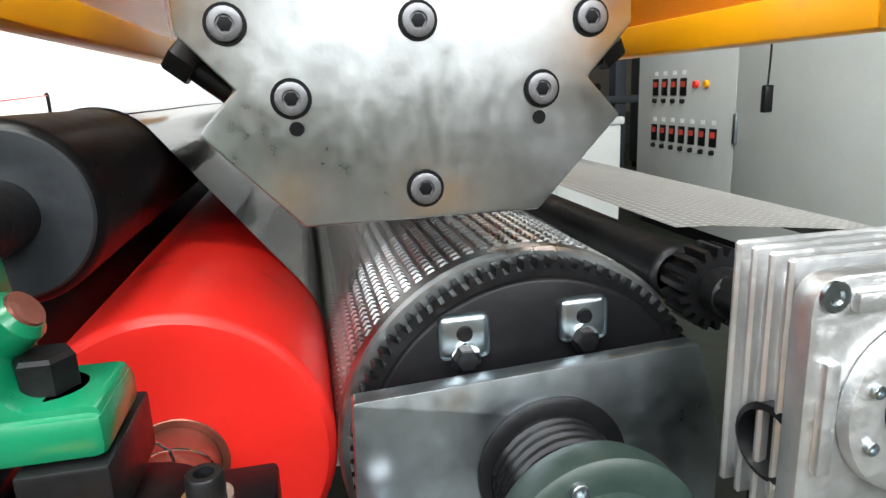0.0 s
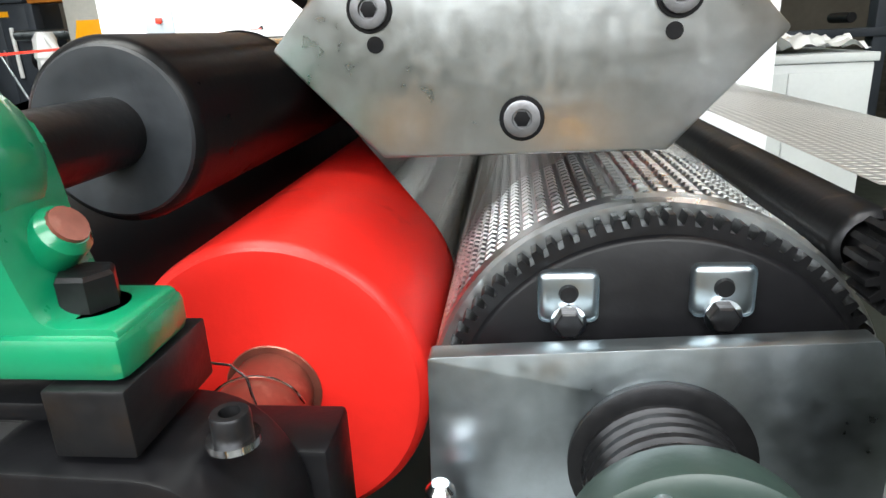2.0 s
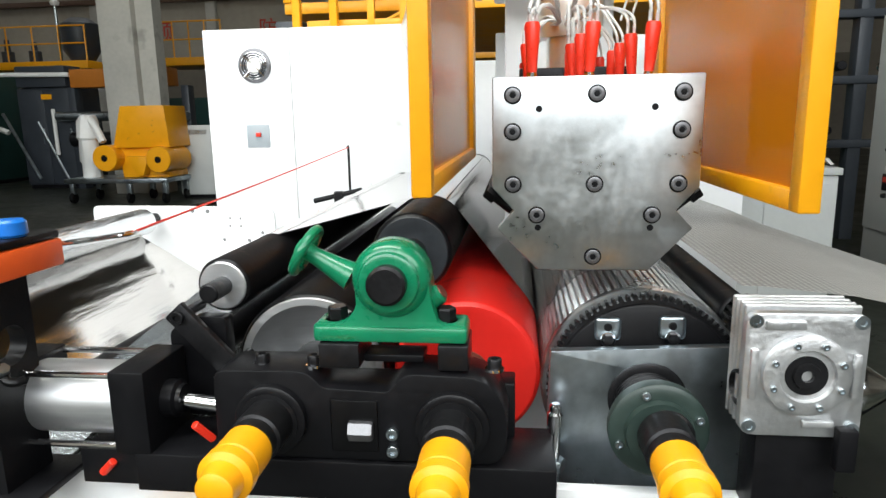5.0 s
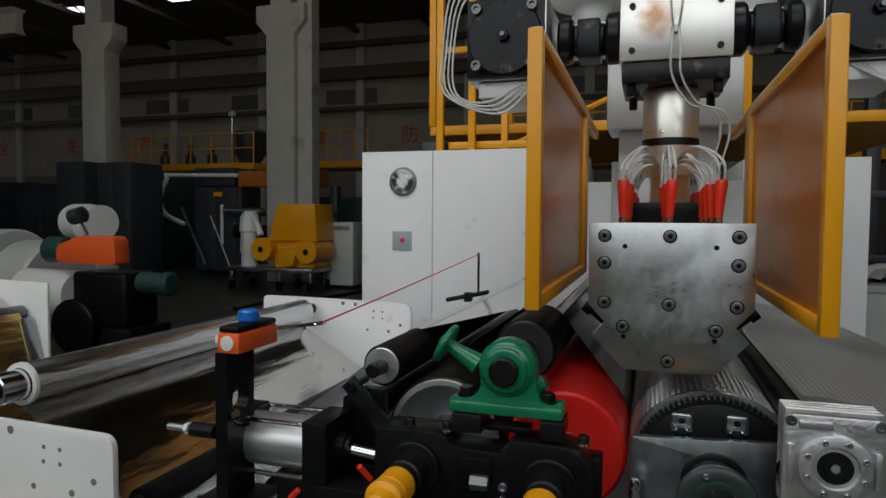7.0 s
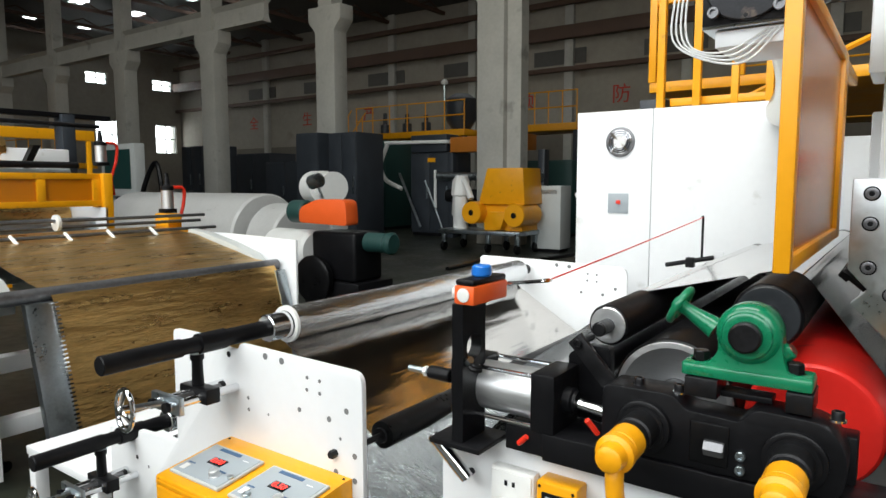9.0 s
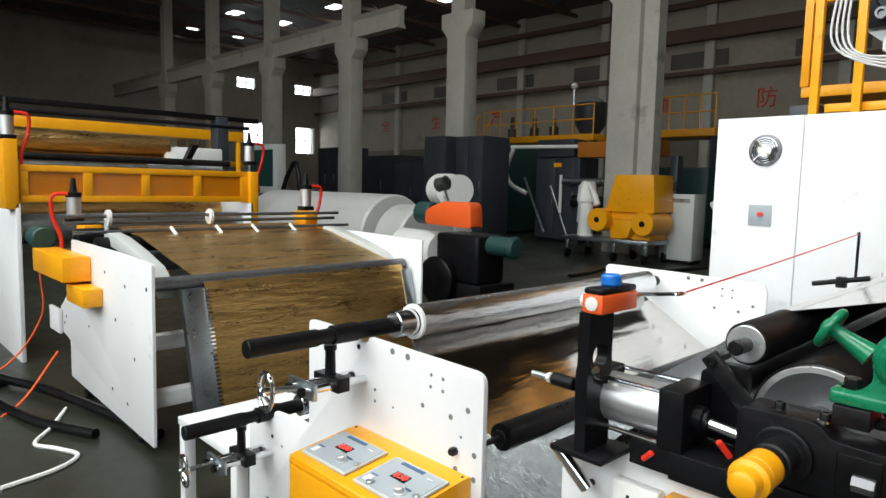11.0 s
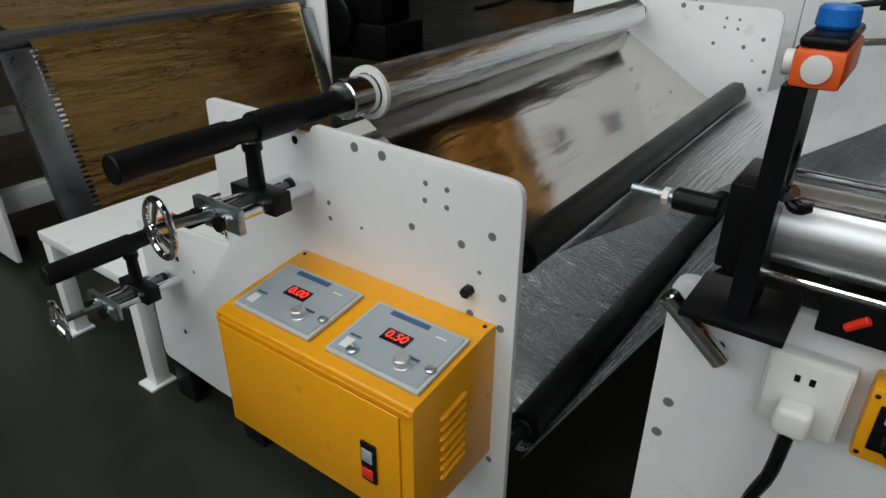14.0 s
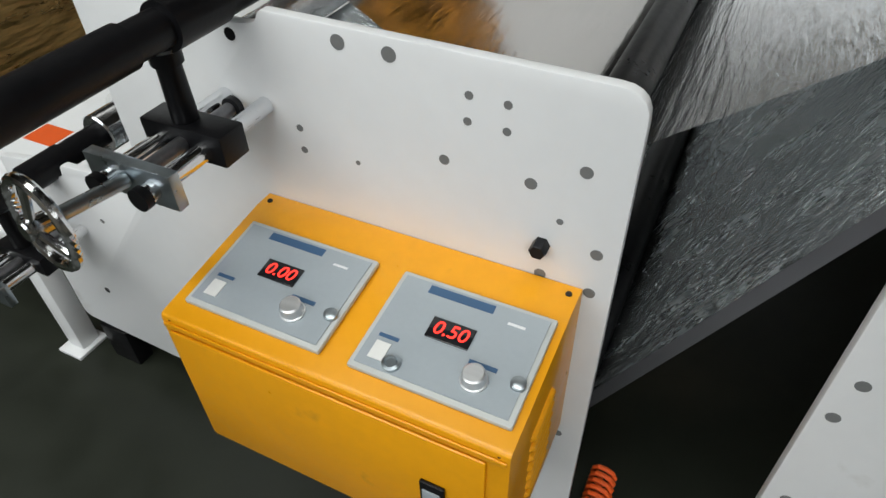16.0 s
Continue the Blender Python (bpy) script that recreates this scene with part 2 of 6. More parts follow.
M = dict(
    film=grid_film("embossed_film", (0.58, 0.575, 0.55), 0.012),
    floor=material("floor_paint", (0.017, 0.020, 0.014), 0.38, spec=0.36, vary=0.3, scale=0.9, bump=0.06, bump_scale=30, wear=(0.055, 0.05, 0.036), wear_amount=0.25, wear_scale=0.7, rough_vary=0.14),
    wall=material("wall_plaster", (0.34, 0.31, 0.26), 0.85, vary=0.15, scale=0.4, bump=0.1, bump_scale=14, wear=(0.26, 0.23, 0.19), wear_amount=0.2, wear_scale=0.5),
    wall_low=material("wall_dado", (0.17, 0.15, 0.12), 0.8, vary=0.2, scale=0.5),
    concrete=material("concrete", (0.46, 0.45, 0.41), 0.8, vary=0.12, scale=1.2, bump=0.12, bump_scale=22, wear=(0.3, 0.29, 0.26), wear_amount=0.15, wear_scale=1.5),
    roof=material("roof_sheet", (0.09, 0.085, 0.075), 0.6, vary=0.2, scale=0.6),
    roofsteel=material("roof_steel", (0.10, 0.055, 0.035), 0.6, vary=0.2, scale=1.0),
    white=material("white_paint", (0.78, 0.79, 0.80), 0.42, vary=0.03, scale=3, bump=0.05, bump_scale=160, wear=(0.62, 0.62, 0.60), wear_amount=0.05, wear_scale=7),
    grey=material("grey_paint", (0.50, 0.52, 0.51), 0.45, vary=0.05, scale=4, bump=0.05, bump_scale=160),
    dark=material("dark_blue_paint", (0.03, 0.036, 0.045), 0.45, vary=0.2, scale=2.5),
    green_dark=material("dark_green_paint", (0.012, 0.05, 0.045), 0.5, vary=0.2, scale=2.5),
    yellow=material("yellow_paint", (0.84, 0.36, 0.004), 0.36, vary=0.07, scale=5, bump=0.04, bump_scale=120, wear=(0.55, 0.25, 0.02), wear_amount=0.06, wear_scale=9),
    orange=material("orange_paint", (0.85, 0.12, 0.02), 0.4, vary=0.06, scale=5),
    red=material("red_rubber", (0.80, 0.022, 0.015), 0.42, vary=0.07, scale=7, bump=0.06, bump_scale=220, wear=(0.45, 0.015, 0.012), wear_amount=0.03, wear_scale=9),
    redplastic=material("red_plastic", (0.8, 0.035, 0.015), 0.35, vary=0.05, scale=30),
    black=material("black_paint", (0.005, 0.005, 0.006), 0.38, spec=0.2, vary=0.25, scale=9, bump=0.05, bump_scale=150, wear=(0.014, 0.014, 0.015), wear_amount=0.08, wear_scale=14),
    rubber=material("black_rubber", (0.004, 0.004, 0.0045), 0.33, spec=0.2, vary=0.2, scale=6, bump=0.04, bump_scale=200, wear=(0.014, 0.014, 0.015), wear_amount=0.12, wear_scale=10),
    rubber_end=material("scuffed_rubber", (0.016, 0.019, 0.023), 0.5, vary=0.4, scale=9, bump=0.1, bump_scale=90, wear=(0.04, 0.047, 0.055), wear_amount=0.3, wear_scale=11),
    oxide=material("black_oxide", (0.02, 0.02, 0.022), 0.38, 0.7, vary=0.3, scale=14, bump=0.08, bump_scale=130, wear=(0.10, 0.075, 0.06), wear_amount=0.12, wear_scale=18),
    steel=material("ground_steel", (0.52, 0.545, 0.555), 0.36, 1.0, vary=0.16, scale=9, bump=0.03, bump_scale=260, wear=(0.42, 0.44, 0.45), wear_amount=0.35, wear_scale=9, rough_vary=0.14),
    zinc=material("zinc_plate", (0.40, 0.45, 0.48), 0.34, 1.0, vary=0.2, scale=7, bump=0.04, bump_scale=160, wear=(0.30, 0.33, 0.35), wear_amount=0.3, wear_scale=10, rough_vary=0.12),
    screw=material("dull_screw_steel", (0.20, 0.20, 0.21), 0.42, 0.9, vary=0.25, scale=40),
    chrome=material("chrome", (0.72, 0.73, 0.75), 0.12, 1.0, vary=0.05, scale=12, rough_vary=0.05),
    cast=material("cast_aluminium", (0.66, 0.67, 0.68), 0.42, 0.9, vary=0.14, scale=14, bump=0.25, bump_scale=120, rough_vary=0.15),
    alu=material("brushed_aluminium", (0.74, 0.75, 0.76), 0.46, 1.0, vary=0.06, scale=3, stretch=(1, 60, 60)),
    green=material("green_cast_paint", (0.002, 0.175, 0.078), 0.3, vary=0.12, scale=8, bump=0.16, bump_scale=40, coat=0.3, wear=(0.002, 0.15, 0.06), wear_amount=0.1, wear_scale=12),
    copper=material("red_brown_shaft", (0.25, 0.085, 0.06), 0.35, 0.6, vary=0.2, scale=18, wear=(0.42, 0.2, 0.15), wear_amount=0.3, wear_scale=25),
    foil=material("silver_foil", (0.78, 0.79, 0.80), 0.22, 1.0, vary=0.05, scale=3, depth=0.012, bump=0.5, bump_scale=8, stretch=(7, 0.8, 7), rough_vary=0.06),
    foil_dark=material("smooth_silver_foil", (0.56, 0.54, 0.52), 0.11, 1.0, vary=0.06, scale=2, depth=0.008, bump=0.14, bump_scale=6, stretch=(5, 0.7, 5), rough_vary=0.05),
    crinkle=material("crinkled_foil", (0.64, 0.68, 0.70), 0.24, 1.0, vary=0.06, scale=4, depth=0.024, bump=1.0, bump_scale=22, stretch=(1.0, 3.0, 1.4), rough_vary=0.08),
    gold=material("bronze_foil", (0.62, 0.40, 0.15), 0.32, 1.0, vary=0.35, scale=10, depth=0.02, bump=1.0, bump_scale=24, stretch=(1.2, 0.22, 1.2), rough_vary=0.1),
    amber=see_through("amber_acrylic", (0.62, 0.20, 0.004), 0.2, 0.86),
    wire=material("white_wire", (0.62, 0.63, 0.62), 0.5, vary=0.15, scale=40),
    blue=material("blue_plastic", (0.01, 0.16, 0.6), 0.35, vary=0.05, scale=20),
    plastic_white=material("white_plastic", (0.75, 0.75, 0.73), 0.4, vary=0.04, scale=10),
    lcd=material("dark_window", (0.012, 0.012, 0.014), 0.15, vary=0.1, scale=10),
    digits=glow("red_digits", (1.0, 0.03, 0.02), 3.0),
    panel=material("panel_grey", (0.34, 0.38, 0.41), 0.4, vary=0.04, scale=14),
    blueprint=material("blue_print", (0.04, 0.10, 0.2), 0.5, vary=0.05, scale=20),
    redprint=material("red_print", (0.55, 0.05, 0.03), 0.6, vary=0.1, scale=5),
    film_roll=material("grey_film_roll", (0.50, 0.50, 0.49), 0.35, vary=0.08, scale=2, bump=0.1, bump_scale=30),
    margin=material("film_margin", (0.09, 0.09, 0.10), 0.4, vary=0.15, scale=5),
    # dark grey of the flat hole discs, standing in for shade inside a hole
    hole=material("hole_shade", (0.17, 0.175, 0.175), 0.6, vary=0.1, scale=30),
    heat=material("heat_stained_steel", (0.80, 0.78, 0.72), 0.35, 0.8, vary=0.06, scale=5, wear=(0.45, 0.24, 0.06), wear_amount=0.12, wear_scale=5),
    daylight=glow("daylight", (0.9, 0.96, 1.0), 6.0),
)

# ---------------------------------------------------------------- hall
H = HALL
structure("floor", box(H["x0"], H["x1"], H["y0"], H["y1"], -0.2, 0), M["floor"], "dark worn painted factory floor with scuffs", "floor")
structure("ceiling", box(H["x0"], H["x1"], H["y0"], H["y1"], H["h"], H["h"] + 0.2), M["roof"], "dark sheet metal factory roof", "ceiling")


def wall_with_openings(name, along, place, lo, hi, holes, label, thickness=0.3, height=H["h"]):
    """A wall of rectangular pieces round its openings, rows of (from, to, sill, head)."""
    bm = bmesh.new()

    def piece(a, b, z0, z1):
        if b - a < 1e-3 or z1 - z0 < 1e-3:
            return
        if along == "x":
            box(a, b, place, place + thickness, z0, z1, bm=bm)
        else:
            box(place, place + thickness, a, b, z0, z1, bm=bm)
    cuts = sorted({lo, hi, *[h[0] for h in holes], *[h[1] for h in holes]})
    for a, b in zip(cuts, cuts[1:]):
        z = 0.0
        for h in sorted([h for h in holes if h[0] <= a and h[1] >= b], key=lambda h: h[2]):
            piece(a, b, z, h[2])
            z = h[3]
        piece(a, b, z, height)
    return structure(name, bm, M["wall"], label, "wall")


WEST = [(24.4, 26.1, 9.4, 10.35), (29.9, 31.7, 9.4, 10.35), (25.0, 27.6, 4.4, 6.7), (30.0, 31.9, 4.2, 6.6)]
wall_with_openings("wall_west", "y", H["x0"] - 0.3, H["y0"], H["y1"], WEST, "pale plaster end wall with bright windows")
wall_with_openings("wall_north", "x", H["y1"], H["x0"], H["x1"], [], "stained plaster long wall with red slogan characters")
SOUTH = [(-14.0, 10.0, 4.2, 9.6)]
wall_with_openings("wall_south", "x", H["y0"] - 0.3, H["x0"], H["x1"], SOUTH, "plaster long wall with a wide window band")
wall_with_openings("wall_east", "y", H["x1"], H["y0"], H["y1"], [], "plaster end wall")

backdrop = bmesh.new()
box(H["x0"] - 6.0, H["x0"] - 5.9, 10, 40, -2, 16, bm=backdrop)
m_out = glow("bright_outside", (0.86, 0.93, 0.95), 5.0)
structure("backdrop", backdrop, m_out, "bright overcast daylight outside the windows", "backdrop")

# window bars of the end wall
for k, (a, b, z0, z1) in enumerate(WEST):
    bm = bmesh.new()
    for z in (z0, (z0 + z1) / 2, z1 - 0.08):
        box(H["x0"] - 0.2, H["x0"] - 0.12, a, b, z, z + 0.08, bm=bm)
    for y in (a, (a + b) / 2, b - 0.08):
        box(H["x0"] - 0.2, H["x0"] - 0.12, y, y + 0.08, z0, z1, bm=bm)
    structure("window_%d" % (k + 1), bm, M["grey"], "steel framed factory window with bright daylight behind", "window")

# columns with corbels, and the crane beam that they carry
COL_Y, COL_STEP, COL_X = 14.3, 6.25, -9.45
for k in range(6):
    x = COL_X - COL_STEP * k
    bm = bmesh.new()
    w = 0.42
    out = [(x - w, 0), (x + w, 0), (x + w, 6.55), (x + w + 0.3, 6.9), (x + w + 0.3, 7.35), (x - w - 0.3, 7.35), (x - w - 0.3, 6.9), (x - w, 6.55)]
    prism(out, "y", COL_Y - 0.3, COL_Y + 0.3, 0.02, bm)
    box(x - 0.3, x + 0.3, COL_Y - 0.25, COL_Y + 0.25, 7.35, H["h"], bm=bm)
    if k == 0:
        box(x + w, x + w + 0.42, COL_Y - 0.1, COL_Y + 0.3, 0, H["h"], bm=bm)
    col = structure("column", bm, M["concrete"], "square concrete column with a crane corbel", "column")
    col["group"] = "row of hall columns"
bm = bmesh.new()
prism([(COL_Y - 0.2, 7.36), (COL_Y + 0.2, 7.36), (COL_Y + 0.1, 7.55), (COL_Y + 0.1, 8.0), (COL_Y + 0.25, 8.15), (COL_Y - 0.25, 8.15), (COL_Y - 0.1, 8.0), (COL_Y - 0.1, 7.55)],
      "x", COL_X - COL_STEP * 6.5, COL_X - COL_STEP * 1.5, 0.0, bm)
structure("crane_beam", bm, M["concrete"], "long concrete crane runway beam", "beam")

# pilasters, ledges and dark bands of the long wall
bm = bmesh.new()
for k in range(9):
    x = -3.0 - 6.25 * k
    box(x - 0.25, x + 0.25, H["y1"] - 0.3, H["y1"], 0, H["h"] - 0.01, 0.02, bm=bm)
structure("pilaster", bm, M["concrete"], "plain plaster pilasters of the long wall", "pilaster")
bm = bmesh.new()
for z0, z1, d in ((9.4, 10.1, 0.35), (7.7, 7.95, 0.2), (11.2, 11.5, 0.25)):
    box(H["x0"], H["x1"], H["y1"] - d - 0.31, H["y1"] - 0.31, z0, z1, 0.02, bm=bm)
structure("wall_beam", bm, M["roofsteel"], "dark steel crane rail beams along the wall", "beam")
for k in range(8):
    x = -1.2 - 6.25 * k
    bm = bmesh.new()
    box(x - 4.0, x - 0.9, H["y1"] - 0.06, H["y1"] - 0.002, 8.15, 8.95, 0.0, bm=bm)
    structure("vent_window", bm, M["roof"], "dark high window in the long wall", "window")
bm = bmesh.new()
box(H["x0"], H["x1"], H["y1"] - 0.03, H["y1"] - 0.001, 0.0, 4.4, bm=bm)
structure("dado", bm, M["wall_low"], "dark painted lower wall", "wall")

# red slogan on the wall
for ch, x in (("安", -48.2), ("全", -42.2), ("生", -36.2), ("产", -30.2), ("预", -18.2), ("防", -12.6)):
    fc = bpy.data.curves.new("slogan", "FONT")
    fc.body, fc.size, fc.align_x, fc.extrude = ch, 1.05, "CENTER", 0.01
    ob = new("slogan_character", fc)
    ob.matrix_world = pose(x, H["y1"] - 0.04, 5.95, 90, 0, 0)
    fc.materials.append(M["redprint"])
    tagged(ob, "large red painted slogan character on the wall", "lettering", "wall slogan", "structure")

# roof: purlins, trusses and skylight strips
bm = bmesh.new()
for k in range(12):
    x = -3.0 - 4.2 * k
    box(x - 0.1, x + 0.1, H["y0"], H["y1"], H["h"] - 0.55, H["h"] - 0.35, bm=bm)
    for j in range(20):
        y = H["y0"] + 1 + 2.0 * j
        rod((x, y, H["h"] - 0.4), (x, y + 1.0, H["h"] - 0.02), 0.04, 6, bm)
        rod((x, y + 1.0, H["h"] - 0.02), (x, y + 2.0, H["h"] - 0.4), 0.04, 6, bm)
structure("roof_truss", bm, M["roofsteel"], "dark rust red steel roof trusses", "truss")
for k in range(7):
    x = -9.0 - 6.2 * k
    for y in (18.5, 22.0, 25.5):
        bm = box(x - 1.6, x - 0.5, y, y + 0.7, H["h"] - 0.03, H["h"] - 0.002)
        ob = structure("skylight", bm, M["daylight"], "small bright translucent roof skylight", "skylight")
        ob["group"] = "roof skylights"

# ---------------------------------------------------------------- laminating unit: rolls
CHILL, RED, BACK, TOP, IDLER, STRIP = (0.095, 1.190), (-0.206, 1.202), (-0.479, 1.212), (-0.297, 1.419), (-0.637, 1.359), (0.247, 1.318)
CHILL_R, RED_R, BACK_R, TOP_R, IDLER_R, STRIP_R = 0.171, 0.130, 0.136, 0.069, 0.049, 0.027
Y_END = 1.95


def roll(name, axis, r, y0, y1, shaft, out, body, shaft_mat, label, dish=0.0, end_mat=None):
    t = thing(name, (axis[0], y0, axis[1]), label, "roller")
    n = y1 - y0
    part("roll_body", lathe((axis[0], y0, axis[1]), (0, 1, 0), [(0, r - 0.006), (0.003, r - 0.002), (0.008, r), (n - 0.006, r), (n, r - 0.006), (n, shaft)], 96, closed=False), body, t)
    if end_mat:
        ring = [(0.0, shaft), (0.0, r - 0.028), (-0.002, r - 0.02), (-0.002, r - 0.008), (0.0, r - 0.006)]
        if dish:
            ring = [(dish, shaft), (dish * 0.9, r * 0.55), (-0.002, r - 0.02), (-0.002, r - 0.008), (0.001, r - 0.006)]
        part("end_face" , lathe((axis[0], y0, axis[1]), (0, 1, 0), ring, 72, closed=False), end_mat, t)
    part("shaft", lathe((axis[0], y0 - out, axis[1]), (0, 1, 0), [(0, shaft - 0.003), (0.003, shaft), (out + n + 0.15, shaft)], 40), shaft_mat, t)
    return t


roll("rubber_roller", RED, RED_R, 0.062, Y_END, 0.034, 0.16, M["red"], M["copper"], "bright red rubber pressure roller with a flat end", end_mat=M["red"])
roll("black_roller", TOP, TOP_R, 0.053, Y_END, 0.026, 0.22, M["rubber"], M["oxide"], "black rubber coated roller above the red roller", end_mat=M["rubber_end"])
roll("backup_roller", BACK, BACK_R, 0.04, Y_END, 0.04, 0.16, M["rubber"], M["oxide"], "black backing roller with a bright dished steel end", end_mat=M["alu"], dish=0.03)
roll("idler_roller", IDLER, IDLER_R, 0.05, Y_END, 0.017, 0.06, M["oxide"], M["oxide"], "dark steel idler roller on a lever bracket", end_mat=M["alu"])
roll("strip_roller", STRIP, STRIP_R, 0.07, Y_END, 0.012, 0.12, M["oxide"], M["oxide"], "thin dark steel stripping roller beside the embossing roller")


rs = thing("shaft_wire", (RED[0], 0.05, RED[1]), "loose bright wire wound round the roller shaft", "wire")
part("strand", sweep([(RED[0] + 0.037 * math.cos(a), 0.030 - 0.004 * k, RED[1] + 0.037 * math.sin(a)) for k, a in enumerate([0.2 + 0.45 * q for q in range(12)])] + [(RED[0] + 0.012, -0.01, RED[1] + 0.052), (RED[0] - 0.03, -0.005, RED[1] + 0.062)], 0.0012, 6, None, 3), M["chrome"], rs)
part("grease_ring", lathe((RED[0], 0.0606, RED[1]), (0, -1, 0), [(0, 0.041), (0.0012, 0.040), (0.0012, 0.0345)], 36, closed=False), M["copper"], rs, "brown greasy ring")


def embossed(axis, r, y0, y1, around, along, h):
    """A cylinder with rows of raised square knobs."""
    cx, cz = axis
    us, vs = [], []
    for k in range(around):
        us += [(k + f, f2) for f, f2 in ((0.12, 0), (0.28, 1), (0.72, 1), (0.88, 0))]
    for j in range(along):
        vs += [(j + f, f2) for f, f2 in ((0.12, 0), (0.28, 1), (0.72, 1), (0.88, 0))]
    verts, faces = [], []
    for j, hv in vs:
        for k, hu in us:
            a = 2 * math.pi * k / around
            rr = r + h * hu * hv
            verts.append((cx + rr * math.cos(a), y0 + (y1 - y0) * j / along, cz + rr * math.sin(a)))
    n = len(us)
    for j in range(len(vs) - 1):
        for k in range(n):
            faces.append((j * n + k, (j + 1) * n + k, (j + 1) * n + (k + 1) % n, j * n + (k + 1) % n))
    me = bpy.data.meshes.new("embossed")
    me.from_pydata(verts, [], faces)
    b = bmesh.new()
    b.from_mesh(me)
    bpy.data.meshes.remove(me)
    return b


chill = thing("embossing_roller", (CHILL[0], 0.06, CHILL[1]), "large steel embossing roller with a knobbed surface and gear", "roller")
part("knobbed_surface", embossed(CHILL, CHILL_R - 0.002, 0.075, Y_END, 84, 150, 0.003), M["steel"], chill, "steel surface with rows of square knobs", smooth=0)
part("rim", lathe((CHILL[0], 0.055, CHILL[1]), (0, 1, 0), [(0, 0.05), (0, CHILL_R - 0.003), (0.003, CHILL_R), (0.02, CHILL_R), (0.022, CHILL_R - 0.004), (0.022, 0.05)], 96), M["steel"], chill, "smooth steel end rim")
part("gear", prism(gear_outline(CHILL[0], CHILL[1] + 0.002, 0.1625, 84, 0.0075), "y", 0.034, 0.052, 0.0), M["oxide"], chill, "black gear ring with fine teeth", smooth=25)
part("gear_disc", lathe((CHILL[0], 0.030, CHILL[1]), (0, 1, 0), [(0, 0.03), (0, 0.147), (0.002, 0.150), (0.004, 0.151)], 72, closed=False), M["black"], chill)
for sx, sz in ((0.031, 1.294), (0.134, 1.298)):
    w = part("weld_plate", box(sx - 0.021, sx + 0.021, 0.024, 0.031, sz - 0.014, sz + 0.024, 0.006, 3), M["zinc"], chill, "pale steel key plate")
    part("set_screw", lathe((sx, 0.0238, sz + 0.008), (0, -1, 0), [(0, 0.007), (0.003, 0.006), (0.003, 0.003)], 16), M["oxide"], w)
    part("bolt", hexagon((sx, 0.024, sz - 0.012), (0, -1, 0), 0.010, 0.01), M["oxide"], w)
    part("washer", lathe((sx, 0.024, sz - 0.012), (0, -1, 0), [(0, 0.0125), (0.003, 0.0125)], 20), M["chrome"], w)
part("shaft", lathe((CHILL[0], -0.14, CHILL[1]), (0, 1, 0), [(0, 0.036), (0.003, 0.04), (0.03, 0.04), (0.032, 0.046), (0.20, 0.046)], 40), M["oxide"], chill)
turns = [(CHILL[0] - 0.007 + 0.047 * math.cos(a), -0.02 - 0.0105 * a / (2 * math.pi), CHILL[1] + 0.003 + 0.047 * math.sin(a)) for a in [2 * math.pi * k / 14 for k in range(14 * 6 + 1)]]
part("spring", sweep(turns, 0.0046, 8, None, 2), M["oxide"], chill, "coarse black coil spring")

# small drive gear on the stripping roller
pin = thing("pinion", (STRIP[0] + 0.008, 0.03, STRIP[1]), "small black steel pinion gear on the roller shaft", "gear")
part("teeth", prism(gear_outline(STRIP[0] + 0.008, STRIP[1], 0.037, 18, 0.0085), "y", 0.018, 0.050), M["oxide"], pin, smooth=25)
part("hub", lathe((STRIP[0] + 0.008, -0.005, STRIP[1]), (0, 1, 0), [(0, 0.018), (0.003, 0.021), (0.022, 0.021)], 28), M["oxide"], pin)

# ---------------------------------------------------------------- webs of foil


def web(name, line, y0, y1, mat, label, sag=0.0, steps=24, wrinkle=0.0, seed=0):
    """A foil that runs along a line of (x, z) and spans y0 to y1."""
    grid = []
    for x, z in line:
        row = []
        for k in range(steps + 1):
            y = y0 + (y1 - y0) * k / steps
            d = wrinkle * noise.noise((x * 5 + seed, y * 2.2, z * 5)) + 0.4 * wrinkle * noise.noise((x * 16, y * 5 + seed, z * 16))
            row.append((x, y, z + d - sag * math.sin(math.pi * k / steps)))
        grid.append(row)
    ob = part(name, sheet(grid), mat, smooth=60)
    return tagged(ob, label, "foil web")


def arc(axis, r, a0, a1, n=14):
    return [(axis[0] + r * math.cos(radians(a0 + (a1 - a0) * k / n)), axis[1] + r * math.sin(radians(a0 + (a1 - a0) * k / n))) for k in range(n + 1)]


def line(p, q, n=10):
    return [(p[0] + (q[0] - p[0]) * k / n, p[1] + (q[1] - p[1]) * k / n) for k in range(n + 1)]


UNW, LOW, LOWER = (-1.88, 1.19), (-1.412, 0.888), (-1.365, 0.39)
web("foil_web", arc(TOP, TOP_R + 0.002, 60, 38, 5) + arc(RED, RED_R + 0.002, 38, 2, 12), 0.30, 1.85, M["foil_dark"], "shiny silver foil running over the red roller into the nip", steps=40, wrinkle=0.001)
web("foil_web", arc(IDLER, IDLER_R + 0.002, 150, 75, 8) + line((-0.622, 1.409), (-0.318, 1.487), 8) + arc(TOP, TOP_R + 0.002, 105, 62, 6), 0.30, 1.85, M["foil_dark"],
    "silver foil between the idler and black roller", steps=40, wrinkle=0.002)
web("foil_web", line((-1.380, 0.850), (-0.672, 1.385), 30), 0.25, 1.85, M["foil"], "silver foil rising to the idler roller", steps=40, wrinkle=0.006, seed=4)
